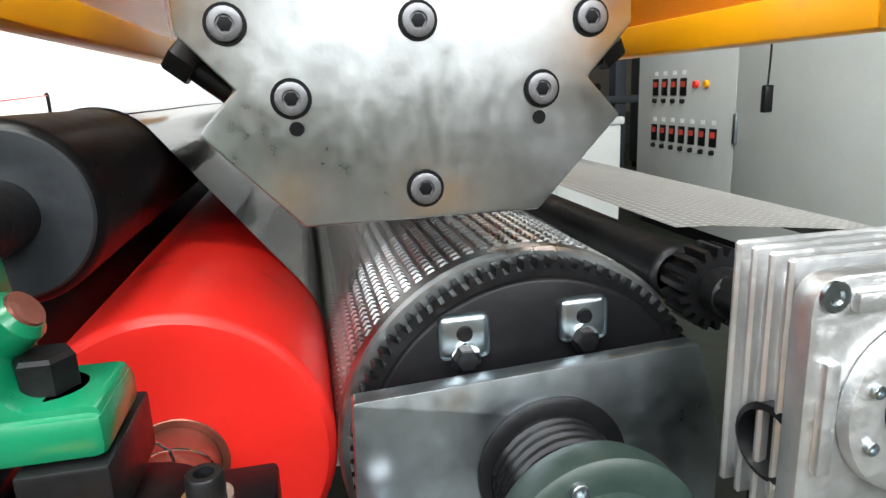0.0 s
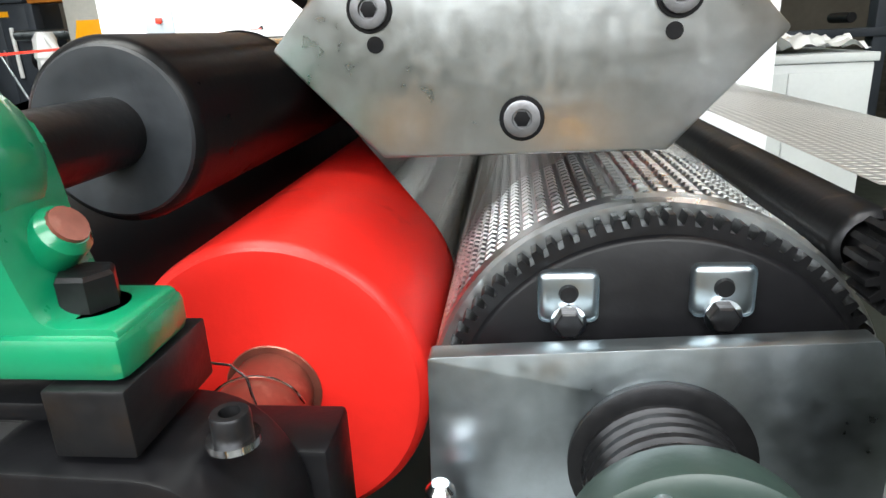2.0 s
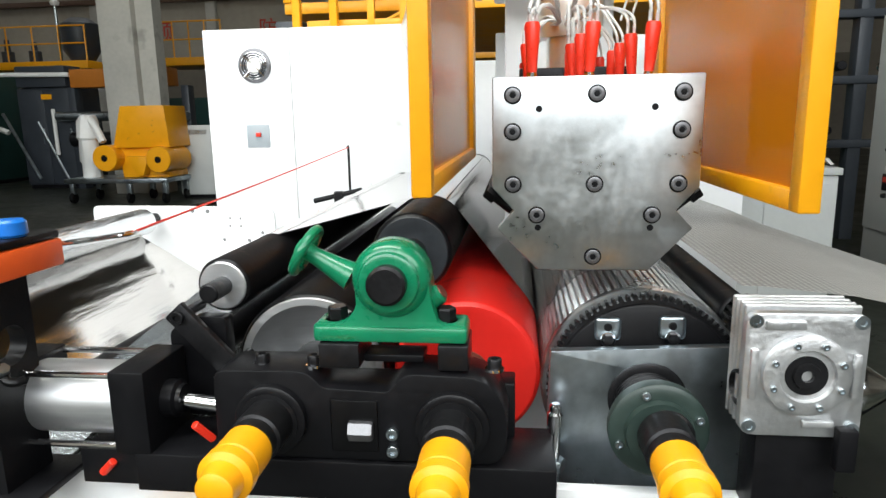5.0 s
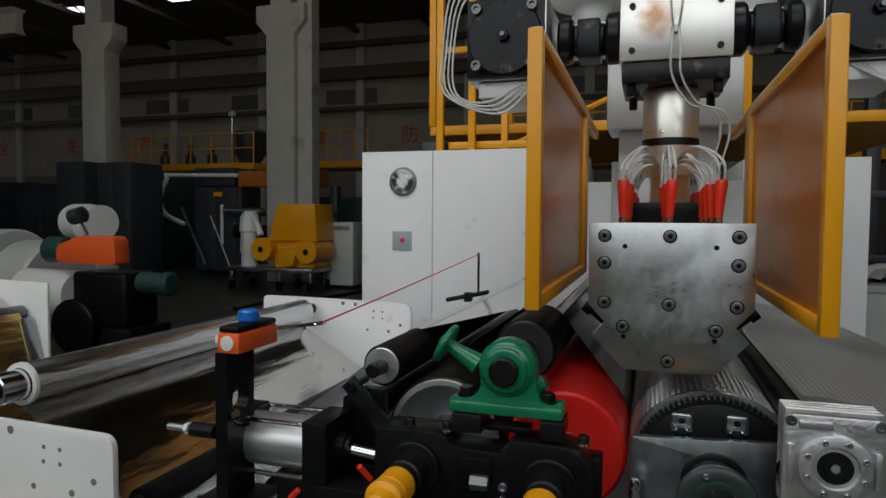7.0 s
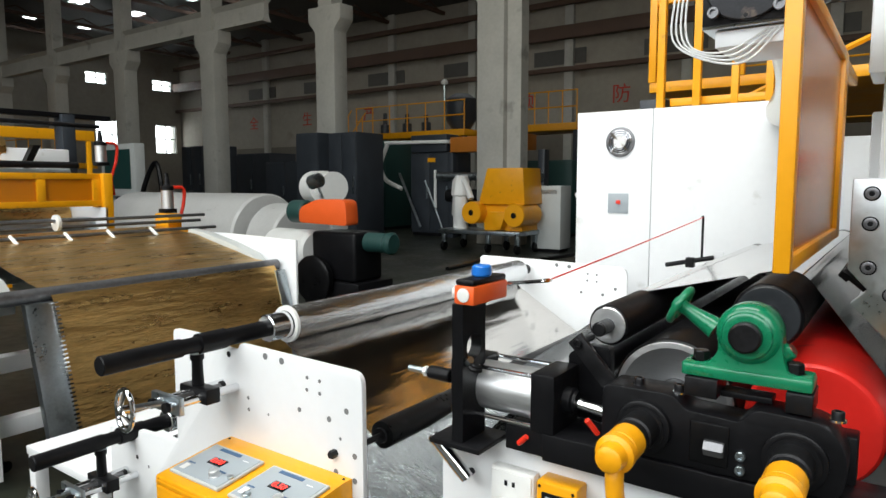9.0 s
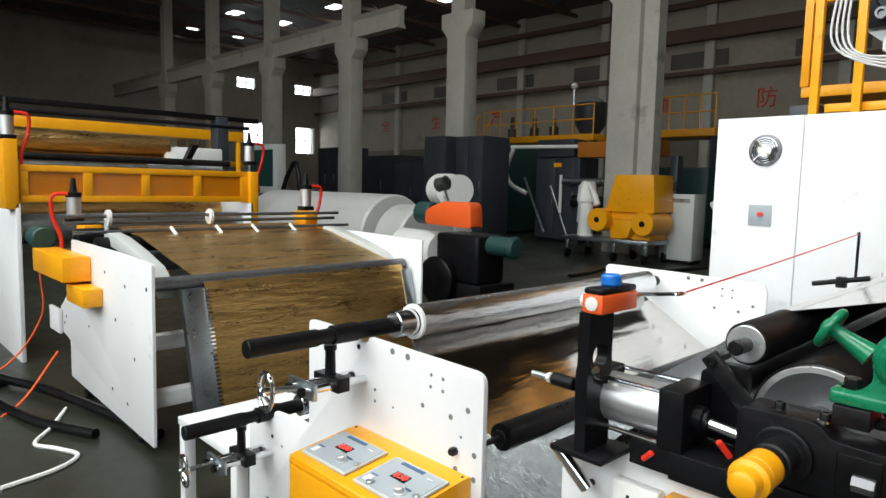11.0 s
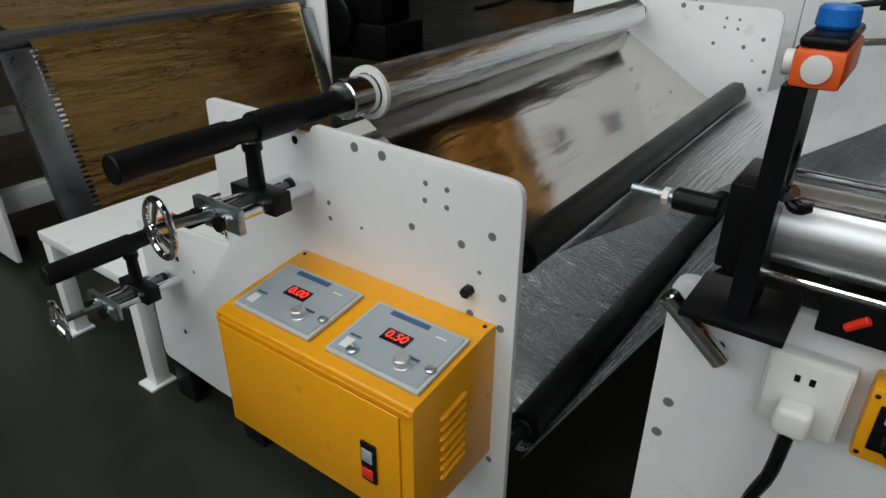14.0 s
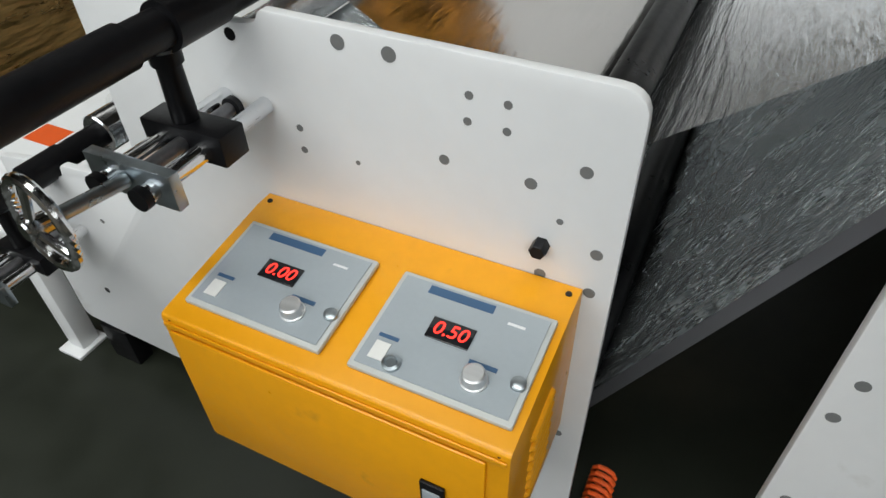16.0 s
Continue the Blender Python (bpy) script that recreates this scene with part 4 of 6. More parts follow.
part("bearing_body", lathe((-0.297, -0.152, 1.419), (0, 1, 0), [(0, 0.036), (0.002, 0.046), (0.008, 0.053), (0.016, 0.0565), (0.052, 0.0565), (0.066, 0.052), (0.073, 0.044), (0.075, 0.036)], 48), M["green"], pb)
part("grease_lug", lathe((-0.246, -0.105, 1.380), (0.8, -0.1, 0.6), [(0, 0.016), (0.02, 0.015), (0.024, 0.011)], 20), M["green"], pb)
part("plug", lathe((-0.229, -0.107, 1.3935), (0.8, -0.1, 0.6), [(0, 0.0115), (0.004, 0.0105)], 16), M["copper"], pb, "brown plug screw")
part("shaft_end", lathe((-0.297, -0.14, 1.419), (0, -1, 0), [(0, 0.028), (0.035, 0.028), (0.038, 0.024)], 28), M["oxide"], pb)
for x in (-0.384, -0.222):
    part("washer", lathe((x, -0.110, 1.350), (0, 0, 1), [(0, 0.019), (0.003, 0.019)], 24), M["chrome"], pb)
    part("bolt", hexagon((x, -0.110, 1.353), (0, 0, 1), 0.0155, 0.019), M["oxide"], pb)
stem_way = Vector((-0.80, 0.02, 0.46)).normalized()
p0 = Vector((-0.360, -0.112, 1.417))
part("stem", lathe(p0, stem_way, [(0, 0.022), (0.03, 0.017), (0.06, 0.013), (0.078, 0.012)], 18), M["green"], pb)
hub = p0 + stem_way * 0.078
side, up2 = stem_way.cross(Vector((0, 1, 0))).normalized(), Vector((0, 1, 0))
ring_pts = [hub + 0.035 * (side * math.cos(2 * math.pi * k / 16) + up2 * math.sin(2 * math.pi * k / 16)) for k in range(16)]
wheel = part("handwheel", sweep(ring_pts, 0.0075, 10, None, 3, True), M["green"], pb)
bm = bmesh.new()
for k in range(3):
    a = 2 * math.pi * k / 3 + 0.4
    rod(hub, hub + 0.034 * (side * math.cos(a) + up2 * math.sin(a)), 0.006, 10, bm)
rod(hub - stem_way * 0.012, hub + stem_way * 0.014, 0.013, 14, bm)
part("spokes", bm, M["green"], wheel)

# idler lever
lev = thing("idler_lever", (-0.6, 0.0, 1.25), "black steel lever and bracket holding the idler roller", "bracket")
part("bracket", prism(rounded([(-0.70, 1.15), (-0.70, 1.30), (-0.655, 1.325), (-0.60, 1.325), (-0.60, 1.15)], [0, 0.01, 0.01, 0.01, 0]), "y", -0.03, 0.0, 0.002), M["black"], lev)
lever = bmesh.new()
a, b = Vector((-0.664, 0, 1.334)), Vector((-0.583, 0, 1.246))
way = (b - a).normalized()
nrm = Vector((-way.z, 0, way.x)) * 0.019
prism([(p.x, p.z) for p in (a - way * 0.015 - nrm, b + way * 0.012 - nrm, b + way * 0.012 + nrm, a - way * 0.015 + nrm)], "y", -0.062, -0.048, 0.002, lever)
part("link", lever, M["oxide"], lev, "dark steel link")
for p in (a, b):
    part("screw", cap_screw((p.x, -0.062, p.z), (0, -1, 0), 0.011, 0.008), M["oxide"], lev)
    part("pin", rod((p.x, -0.05, p.z), (p.x, 0.02, p.z), 0.009, 12), M["oxide"], lev)

# bearing plate of the embossing roller
cp = thing("bearing_plate", (0.08, -0.01, 1.0), "zinc plated steel bearing plate before the embossing roller", "bearing plate")
out = rounded([(-0.072, 0.98), (-0.064, 1.273), (0.217, 1.286), (0.24, 1.2), (0.24, 0.98)], [0, 0.003, 0.003, 0.01, 0])
part("plate", prism(out, "y", -0.016, 0.002, 0.0015), M["zinc"], cp)
part("flange", lathe((0.09, -0.017, 1.196), (0, -1, 0), [(0, 0.062), (0.004, 0.062), (0.006, 0.058), (0.006, 0.048)], 48), M["oxide"], cp, "dark bearing ring")
part("green_flange", lathe((0.088, -0.085, 1.19), (0, -1, 0), [(0, 0.068), (0.012, 0.072), (0.03, 0.072), (0.034, 0.066), (0.034, 0.05), (0.045, 0.048)], 48), material("dark_green_casting", (0.02, 0.035, 0.03), 0.4, vary=0.2, scale=10, bump=0.1), cp, "dark green cast flange")
part("sleeve", lathe((0.088, -0.0415, 1.193), (0, -1, 0), [(0, 0.040), (0.044, 0.040)], 40), M["oxide"], cp)
for a in range(4):
    part("flange_screw", cap_screw((0.088 + 0.06 * math.cos(radians(20 + 90 * a)), -0.119, 1.19 + 0.06 * math.sin(radians(20 + 90 * a))), (0, -1, 0), 0.006, 0.005), M["zinc"], cp)
pst = thing("stop_bolt", (-0.062, -0.04, 1.0), "steel stop bolt standing beside the plate", "bolt")
part("stem", lathe((-0.06, -0.045, 1.0), (0.02, 0, 1), [(0, 0.010), (0.16, 0.010), (0.161, 0.013), (0.18, 0.013), (0.184, 0.010), (0.192, 0.010), (0.197, 0.006)], 20), M["chrome"], pst)
part("nut", hexagon((-0.058, -0.045, 1.085), (0, 0, 1), 0.019, 0.018), M["zinc"], pst)

# worm gearbox at the stripping roller
gb = thing("worm_gearbox", (0.262, -0.08, 1.19), "cast aluminium worm gearbox with bolted hub", "gearbox")
gx, gz = 0.258, 1.305
part("case", box(0.194, 0.328, -0.152, -0.085, 1.222, 1.380, 0.010, 3), M["cast"], gb)
part("front_flange", prism(rounded([(0.180, 1.216), (0.180, 1.388), (0.334, 1.388), (0.334, 1.216)], [0.02] * 4), "y", -0.170, -0.153, 0.003), M["cast"], gb)
for k in range(4):
    y = -0.145 + 0.016 * k
    part("cooling_fin", box(0.186, 0.334, y, y + 0.006, 1.218, 1.392, 0.002, 1), M["cast"], gb)
part("hub_ring", lathe((gx, -0.171, gz), (0, -1, 0), [(0, 0.056), (0.008, 0.055), (0.010, 0.05), (0.010, 0.036), (0.004, 0.034), (0.004, 0.03)], 40), M["cast"], gb)
part("output_shaft", lathe((gx, -0.168, gz), (0, -1, 0), [(0, 0.028), (0.008, 0.027), (0.008, 0.018), (0.012, 0.017), (0.012, 0.008), (0.006, 0.007)], 28), M["oxide"], gb)
for a in range(8):
    part("hub_bolt", cap_screw((gx + 0.0455 * math.cos(radians(22 + 45 * a)), -0.181, gz + 0.0455 * math.sin(radians(22 + 45 * a))), (0, -1, 0), 0.0042, 0.004), M["zinc"], gb)
for dx, dz in ((-0.066, -0.075), (-0.066, 0.072), (0.064, 0.072), (0.064, -0.075)):
    part("corner_bolt", lathe((gx + dx, -0.170, gz + dz), (0, -1, 0), [(0, 0.009), (0.003, 0.009), (0.003, 0.005), (0.001, 0.004)], 16), M["zinc"], gb)
for dx, dz, w, h in ((-0.03, 0.068, 0.05, 0.012), (0.02, -0.068, 0.04, 0.010), (0.062, 0.0, 0.010, 0.06), (-0.066, 0.0, 0.010, 0.07)):
    part("rib", box(gx + dx - w / 2, gx + dx + w / 2, -0.177, -0.1701, gz + dz - h / 2, gz + dz + h / 2, 0.002), M["cast"], gb)
part("oil_port", lathe((0.198, -0.135, 1.270), (-1, -0.15, 0), [(0, 0.026), (0.012, 0.026), (0.014, 0.022), (0.004, 0.018)], 28), M["black"], gb, "dark input opening")
part("drain_bracket", box(0.30, 0.325, -0.188, -0.1705, 1.175, 1.235, 0.003), M["black"], gb)
part("mount", box(0.21, 0.32, -0.15, -0.09, 0.98, 1.2155, 0.003), M["black"], gb, "black mounting bracket")
part("drive_shaft", rod((0.253, -0.086, 1.325), (0.253, 0.0, 1.325), 0.014, 16), M["oxide"], gb)
cpl = thing("drive_coupling", (0.37, -0.075, 1.245), "bright turned coupling between gearbox and motor", "coupling")
part("hourglass", lathe((0.335, -0.12, 1.268), (1, 0, -0.03), [(0, 0.04), (0.012, 0.04), (0.05, 0.016), (0.062, 0.016), (0.095, 0.04), (0.108, 0.04)], 32), M["chrome"], cpl)
mot = thing("drive_motor", (0.55, -0.075, 1.0), "dark green finned electric drive motor", "motor")
part("body", lathe((0.444, -0.12, 1.255), (1, 0, -0.03), [(0, 0.055), (0.01, 0.065), (0.26, 0.065), (0.27, 0.055)], 32), M["green_dark"], mot)
bm = bmesh.new()
for k in range(20):
    a = 2 * math.pi * k / 20
    m = axis_matrix((0.467, -0.12, 1.254), (1, 0, -0.03))
    b = box(0.062, 0.074, -0.002, 0.002, 0, 0.22)
    bmesh.ops.transform(b, matrix=m @ Matrix.Rotation(a, 4, "Z"), verts=b.verts)
    merge(bm, b)
part("fins", bm, M["green_dark"], mot)
part("foot", box(0.48, 0.68, -0.16, -0.07, 0.0, 1.195, 0.004), M["black"], mot, "black motor stand")

# ---------------------------------------------------------------- emergency stop post and air cylinder
post = thing("switch_post", (-0.89, -0.16, 1.086), "black steel post with foot carrying the stop switch", "post")
bm = bmesh.new()
inner = [(-0.164 + 0.031 * math.cos(2 * math.pi * k / 32), 1.318 + 0.031 * math.sin(2 * math.pi * k / 32)) for k in range(32)]
edge = []
for k in range(32):
    c, d = math.cos(2 * math.pi * k / 32), math.sin(2 * math.pi * k / 32)
    f = 0.049 / max(abs(c), abs(d))
    edge.append((-0.164 + f * c, 1.318 + f * d))
for x, flip in ((-0.906, True), (-0.877, False)):
    vi = [bm.verts.new((x, y, z)) for y, z in inner]
    vo = [bm.verts.new((x, y, z)) for y, z in edge]
    for k in range(32):
        q = (vi[k], vo[k], vo[(k + 1) % 32], vi[(k + 1) % 32])
        bm.faces.new(q[::-1] if flip else q)
    if flip:
        back_in, back_out = vi, vo
for k in range(32):
    n = (k + 1) % 32
    bm.faces.new((back_in[k], back_in[n], vi[n], vi[k]))
    bm.faces.new((vo[k], vo[n], back_out[n], back_out[k]))
bmesh.ops.recalc_face_normals(bm, faces=bm.faces)
box(-0.906, -0.877, -0.213, -0.115, 1.10, 1.2691, 0.0, bm=bm)
box(-0.906, -0.877, -0.213, -0.115, 1.3669, 1.4222, 0.0, bm=bm)
part("upright", bm, M["black"], post, "black plate with a round opening")
part("foot", box(-0.965, -0.825, -0.225, -0.088, 1.0865, 1.099, 0.002), M["black"], post)
part("hose_elbow", sweep([(-0.872, -0.19, 1.288), (-0.862, -0.20, 1.276), (-0.852, -0.195, 1.272), (-0.845, -0.185, 1.272)], 0.007, 10), M["rubber"], post)
part("fitting", hexagon((-0.8765, -0.195, 1.285), (0.6, -0.3, 0.5), 0.010, 0.02), M["zinc"], post)
es = thing("emergency_stop", (-0.855, -0.18, 1.4085), "orange rope-pull stop switch with a blue button", "switch")
part("case", box(-0.882, -0.828, -0.258, -0.107, 1.4085, 1.452, 0.005), M["orange"], es)
part("lid", box(-0.880, -0.830, -0.256, -0.109, 1.4525, 1.466, 0.005), M["black"], es, "black lid")
part("button", lathe((-0.855, -0.182, 1.4665), (0, 0, 1), [(0, 0.021), (0.004, 0.024), (0.022, 0.023), (0.026, 0.019)], 28), M["blue"], es, "blue push button")
part("side_cap", lathe((-0.8825, -0.235, 1.432), (-1, 0, 0), [(0, 0.015), (0.010, 0.015), (0.012, 0.011)], 20), M["plastic_white"], es, "white side cap")
part("front_cap", lathe((-0.855, -0.2585, 1.431), (0, -1, 0), [(0, 0.016), (0.003, 0.016), (0.004, 0.012)], 24), M["plastic_white"], es, "round white cap")
part("rope_eye", sweep([(-0.845, -0.107, 1.44), (-0.80, -0.10, 1.445), (-0.775, -0.08, 1.447), (-0.752, -0.06, 1.448)], 0.0045, 8), M["chrome"], es)
part("shackle", sweep([(-0.752 + 0.008 * math.cos(a), -0.05 + 0.022 * math.sin(a), 1.448) for a in [2 * math.pi * k / 10 for k in range(10)]], 0.003, 6, None, 3, True), M["chrome"], es)
part("cable_hook", sweep([(-0.876, -0.152, 1.395), (-0.893, -0.142, 1.402), (-0.898, -0.137, 1.425), (-0.890, -0.132, 1.436)], 0.004, 8), M["rubber"], es)
es.location += Vector((-0.019, 0.044, 0.014))
rope = tagged(part("stop_rope", sweep([(-0.771, 0.009, 1.462), (-0.812, 0.65, 1.479), (-0.855, 1.3, 1.499), (-0.898, 1.975, 1.522)], 0.0024, 8), M["redplastic"]), "thin red stop rope stretched across the machine", "rope")
hk = thing("rope_hook", (-0.9, 1.98, 1.2), "thin black steel hook bracket holding the rope", "bracket")
part("upright", sweep([(-0.90, 1.972, 1.522), (-0.899, 1.985, 1.522), (-0.899, 1.985, 1.45), (-0.899, 1.985, 1.30)], 0.006, 8, None, 3), M["black"], hk)
part("arm", rod((-1.07, 1.96, 1.275), (-0.84, 1.98, 1.325), 0.012, 12), M["black"], hk)
part("clamp", box(-0.97, -0.93, 1.95, 1.99, 1.27, 1.32, 0.003), M["black"], hk)
part("bracket_plate", prism([(-0.95, 1.20), (-0.80, 1.20), (-0.80, 1.355), (-0.83, 1.355)], "y", 1.995, 2.008), M["white"], hk)
part("stay", box(-0.94, -0.80, 1.99, 2.01, 1.04, 1.21, 0.002), M["white"], hk)

cyl = thing("air_cylinder", (-0.8, -0.1, 1.09), "aluminium air cylinder with black end caps", "air cylinder")
part("barrel", lathe((-0.885, -0.10, 1.212), (1, 0, 0), [(0, 0.058), (0.155, 0.058)], 48), M["alu"], cyl)
part("rear_cap", box(-0.945, -0.885, -0.163, -0.037, 1.148, 1.277, 0.004), M["black"], cyl)
part("front_cap", box(-0.73, -0.672, -0.165, -0.035, 1.146, 1.279, 0.004), M["black"], cyl)
part("nose", lathe((-0.672, -0.10, 1.212), (1, 0, 0), [(0, 0.030), (0.018, 0.030), (0.022, 0.024), (0.028, 0.022)], 28), M["black"], cyl)
part("piston_rod", rod((-0.645, -0.10, 1.208), (-0.565, -0.10, 1.200), 0.013, 18), M["chrome"], cyl)
for y in (-0.155, -0.045):
    for z in (1.155, 1.269):
        part("tie_rod", rod((-0.885, y, z), (-0.73, y, z), 0.0055, 10), M["chrome"], cyl)
part("spindle", rod((-0.955, -0.145, 1.228), (-1.085, -0.145, 1.228), 0.008, 12), M["zinc"], cyl, "threaded steel spindle")
part("sleeve", rod((-0.955, -0.145, 1.228), (-1.02, -0.145, 1.228), 0.017, 18), M["black"], cyl)
part("nut", hexagon((-1.027, -0.145, 1.228), (-1, 0, 0), 0.013, 0.010), M["plastic_white"], cyl, "pale lock nut")
part("base", box(-0.80, -0.55, -0.15, -0.05, 1.0865, 1.145, 0.003), M["black"], cyl)
for x, z, q in ((-0.742, 1.128, (-0.765, -0.15, 1.105)), (-0.575, 1.172, (-0.592, -0.175, 1.205))):
    part("red_tube", rod((x, -0.155, z), q, 0.0065, 10), M["redplastic"], cyl, "short red air tube")
tb = thing("tube_stub", (-0.95, -0.13, 1.0), "short chromed tube bracket on the white frame", "tube")
part("tube", rod((-0.998, -0.165, 1.080), (-0.903, -0.15, 0.984), 0.0165, 24), M["chrome"], tb)
part("clip", rod((-0.917, -0.109, 0.985), (-0.917, -0.15, 0.985), 0.009, 12), M["oxide"], tb)
so = thing("wall_socket", (-0.81, -0.12, 0.875), "white double power socket with a white plug", "socket")
part("box", box(-0.87, -0.755, -0.140, -0.1085, 0.88, 1.01, 0.006), M["plastic_white"], so)
part("face", box(-0.865, -0.76, -0.146, -0.1405, 0.885, 1.005, 0.003), M["plastic_white"], so)
for x in (-0.825, -0.805):
    part("slot", box(x - 0.004, x + 0.004, -0.1468, -0.1461, 0.972, 0.984), M["black"], so)
part("plug", box(-0.84, -0.79, -0.185, -0.1465, 0.895, 0.945, 0.01, 3), M["plastic_white"], so)
part("cord", sweep([(-0.815, -0.175, 0.90), (-0.82, -0.18, 0.82), (-0.84, -0.17, 0.70), (-0.83, -0.16, 0.4), (-0.80, -0.16, 0.02)], 0.011, 10), M["rubber"], so, "black power cord")
so.location += Vector((0.025, 0.0, 0.022))
ys = thing("selector_switch", (-0.67, -0.13, 0.9), "yellow switch box with a black selector knob", "switch")
part("box", box(-0.72, -0.622, -0.165, -0.1085, 0.90, 1.022, 0.006), M["yellow"], ys)
part("face_plate", box(-0.705, -0.64, -0.170, -0.1655, 0.925, 1.0, 0.002), M["black"], ys)
part("window", box(-0.695, -0.65, -0.1715, -0.1703, 0.975, 0.992), M["panel"], ys)
part("knob", lathe((-0.672, -0.1705, 0.952), (0, -1, 0), [(0, 0.022), (0.01, 0.019), (0.022, 0.017), (0.024, 0.012)], 24), M["black"], ys)
for x in (-0.712, -0.632):
    for z in (0.912, 1.01):
        part("screw", lathe((x, -0.165, z), (0, -1, 0), [(0, 0.004), (0.0015, 0.003)], 10), M["oxide"], ys)
ys.location += Vector((0.008, 0.0, 0.017))
hs = tagged(part("coiled_hose", sweep([(-1.24, -0.09, 0.004), (-1.23, -0.09, 0.06)] + [(-1.25 + 0.028 * math.cos(k * 1.25), -0.11 + 0.0035 * k, 0.09 + 0.028 * math.sin(k * 1.25)) for k in range(60)], 0.006, 8, None, 2), M["orange"]), "coiled orange air hose beside the plate", "hose")

# ---------------------------------------------------------------- unwinder
UY = -0.094
uw = thing("unwinder_frame", (-1.9, UY, 0), "white painted drilled steel side plate of the unwinder", "machine frame")
out = rounded([(-1.297, 0.14), (-1.297, 1.163), (-1.835, 1.173), (-1.845, 1.152), (-1.885, 1.146), (-1.925, 1.152), (-1.935, 1.174), (-2.215, 1.175), (-2.215, 0.752), (-2.48, 0.735), (-2.49, 0.70), (-2.53, 0.69), (-2.57, 0.70), (-2.585, 0.72), (-2.70, 0.70), (-2.71, 0.16), (-2.40, 0.14)],
              [0.03, 0.04, 0.01, 0.01, 0.02, 0.01, 0.01, 0.025, 0.01, 0.01, 0.01, 0.01, 0.01, 0.01, 0.01, 0.03, 0.0])
uplate = part("near_plate", prism(out, "y", UY, UY + 0.018, 0.002), M["white"], uw)
far = rounded([(-1.285, 0.14), (-1.285, 1.238), (-1.80, 1.248), (-2.22, 1.25), (-2.22, 0.76), (-2.70, 0.70), (-2.70, 0.14)], [0.03, 0.05, 0.02, 0.03, 0.01, 0.01, 0.03])
fplate = part("far_plate", prism(far, "y", 2.0, 2.018, 0.002), M["white"], uw)
UHOLES = [(-1.895, 1.128, 0.010, 1), (-1.709, 1.149, 0.011, 0), (-1.632, 1.146, 0.011, 0), (-1.519, 1.113, 0.006, 0), (-1.466, 1.111, 0.006, 0), (-1.521, 1.075, 0.006, 0), (-1.466, 1.073, 0.006, 0),
          (-1.556, 1.006, 0.008, 0), (-1.429, 1.003, 0.009, 0), (-1.358, 1.041, 0.009, 0), (-1.384, 0.953, 0.005, 0), (-1.328, 0.913, 0.009, 0), (-1.404, 0.848, 0.009, 0), (-1.329, 0.839, 0.009, 0), (-1.80, 0.996, 0.006, 0),
          (-1.799, 0.957, 0.006, 0), (-1.701, 0.96, 0.004, 0), (-2.543, 0.327, 0.009, 1), (-1.40, 0.55, 0.009, 1), (-1.34, 0.47, 0.008, 0), (-2.50, 0.62, 0.009, 1), (-2.42, 0.60, 0.006, 0)]
# uncut plates: grey and black discs paint the shade of the drilled holes
for x, z, r, dark in UHOLES:
    part("hole", lathe((x, UY - 0.0007, z), (0, 1, 0), [(0, r), (0.0012, r)], 18), M["black"] if dark else M["hole"], uplate)
for x, z, r, dark in UHOLES[:14]:
    part("hole", lathe((x + 0.01, 1.9993, z + 0.075), (0, 1, 0), [(0, r), (0.0012, r)], 14), M["hole"], fplate)
part("lock_screw", hexagon((-1.406, UY, 0.905), (0, -1, 0), 0.013, 0.022), M["oxide"], uplate)
for x in (-1.36, -2.25, -2.62):
    part("leg", box(x - 0.05, x + 0.05, UY - 0.002, UY + 0.05, 0.0, 0.139, 0.004), M["black"], uw)
for x, z in ((-1.5, 0.30), (-2.3, 0.30)):
    part("cross_beam", box(x - 0.05, x + 0.05, UY + 0.0185, 1.9995, z - 0.05, z + 0.05, 0.004), M["white"], uw)

for (x, z), y_roll, core, group in ((UNW, 0.05, 0.055, "upper"), ((-2.53, 0.715), 0.05, 0.05, "lower")):
    sh = thing("unwind_shaft", (x, -0.43, z), "black stepped unwind shaft with steel collar", "shaft", "unwind shafts")
    part("shaft", lathe((x, -0.53 if group == "upper" else -0.46, z), (0, 1, 0), [(0, 0.026), (0.003, 0.029), (0.25, 0.029), (0.251, 0.025), (0.31, 0.025), (0.311, 0.033), (0.41, 0.033), (0.411, 0.029), (0.5, 0.029), (2.5, 0.029)], 32), M["black"], sh)
    part("collar", lathe((x, y_roll, z), (0, 1, 0), [(0, 0.044), (0.003, 0.048), (0.085, 0.048), (0.09, 0.044)], 36), M["chrome"], sh, "polished steel collar")
    rl = thing("foil_roll", (x, y_roll + 0.1, z), "nearly used-up roll of silver foil on a paper core", "foil roll", "foil rolls")
    part("core", lathe((x, y_roll + 0.09, z), (0, 1, 0), [(0, 0.05), (0, 0.066), (0.012, 0.067), (0.012, 0.062)], 40, closed=False), M["plastic_white"], rl, "pale paper core end")
    part("winding", lathe((x, y_roll + 0.1, z), (0, 1, 0), [(0, 0.05), (0.002, 0.062), (1.72, 0.062), (1.722, 0.05)], 64), M["foil"], rl)
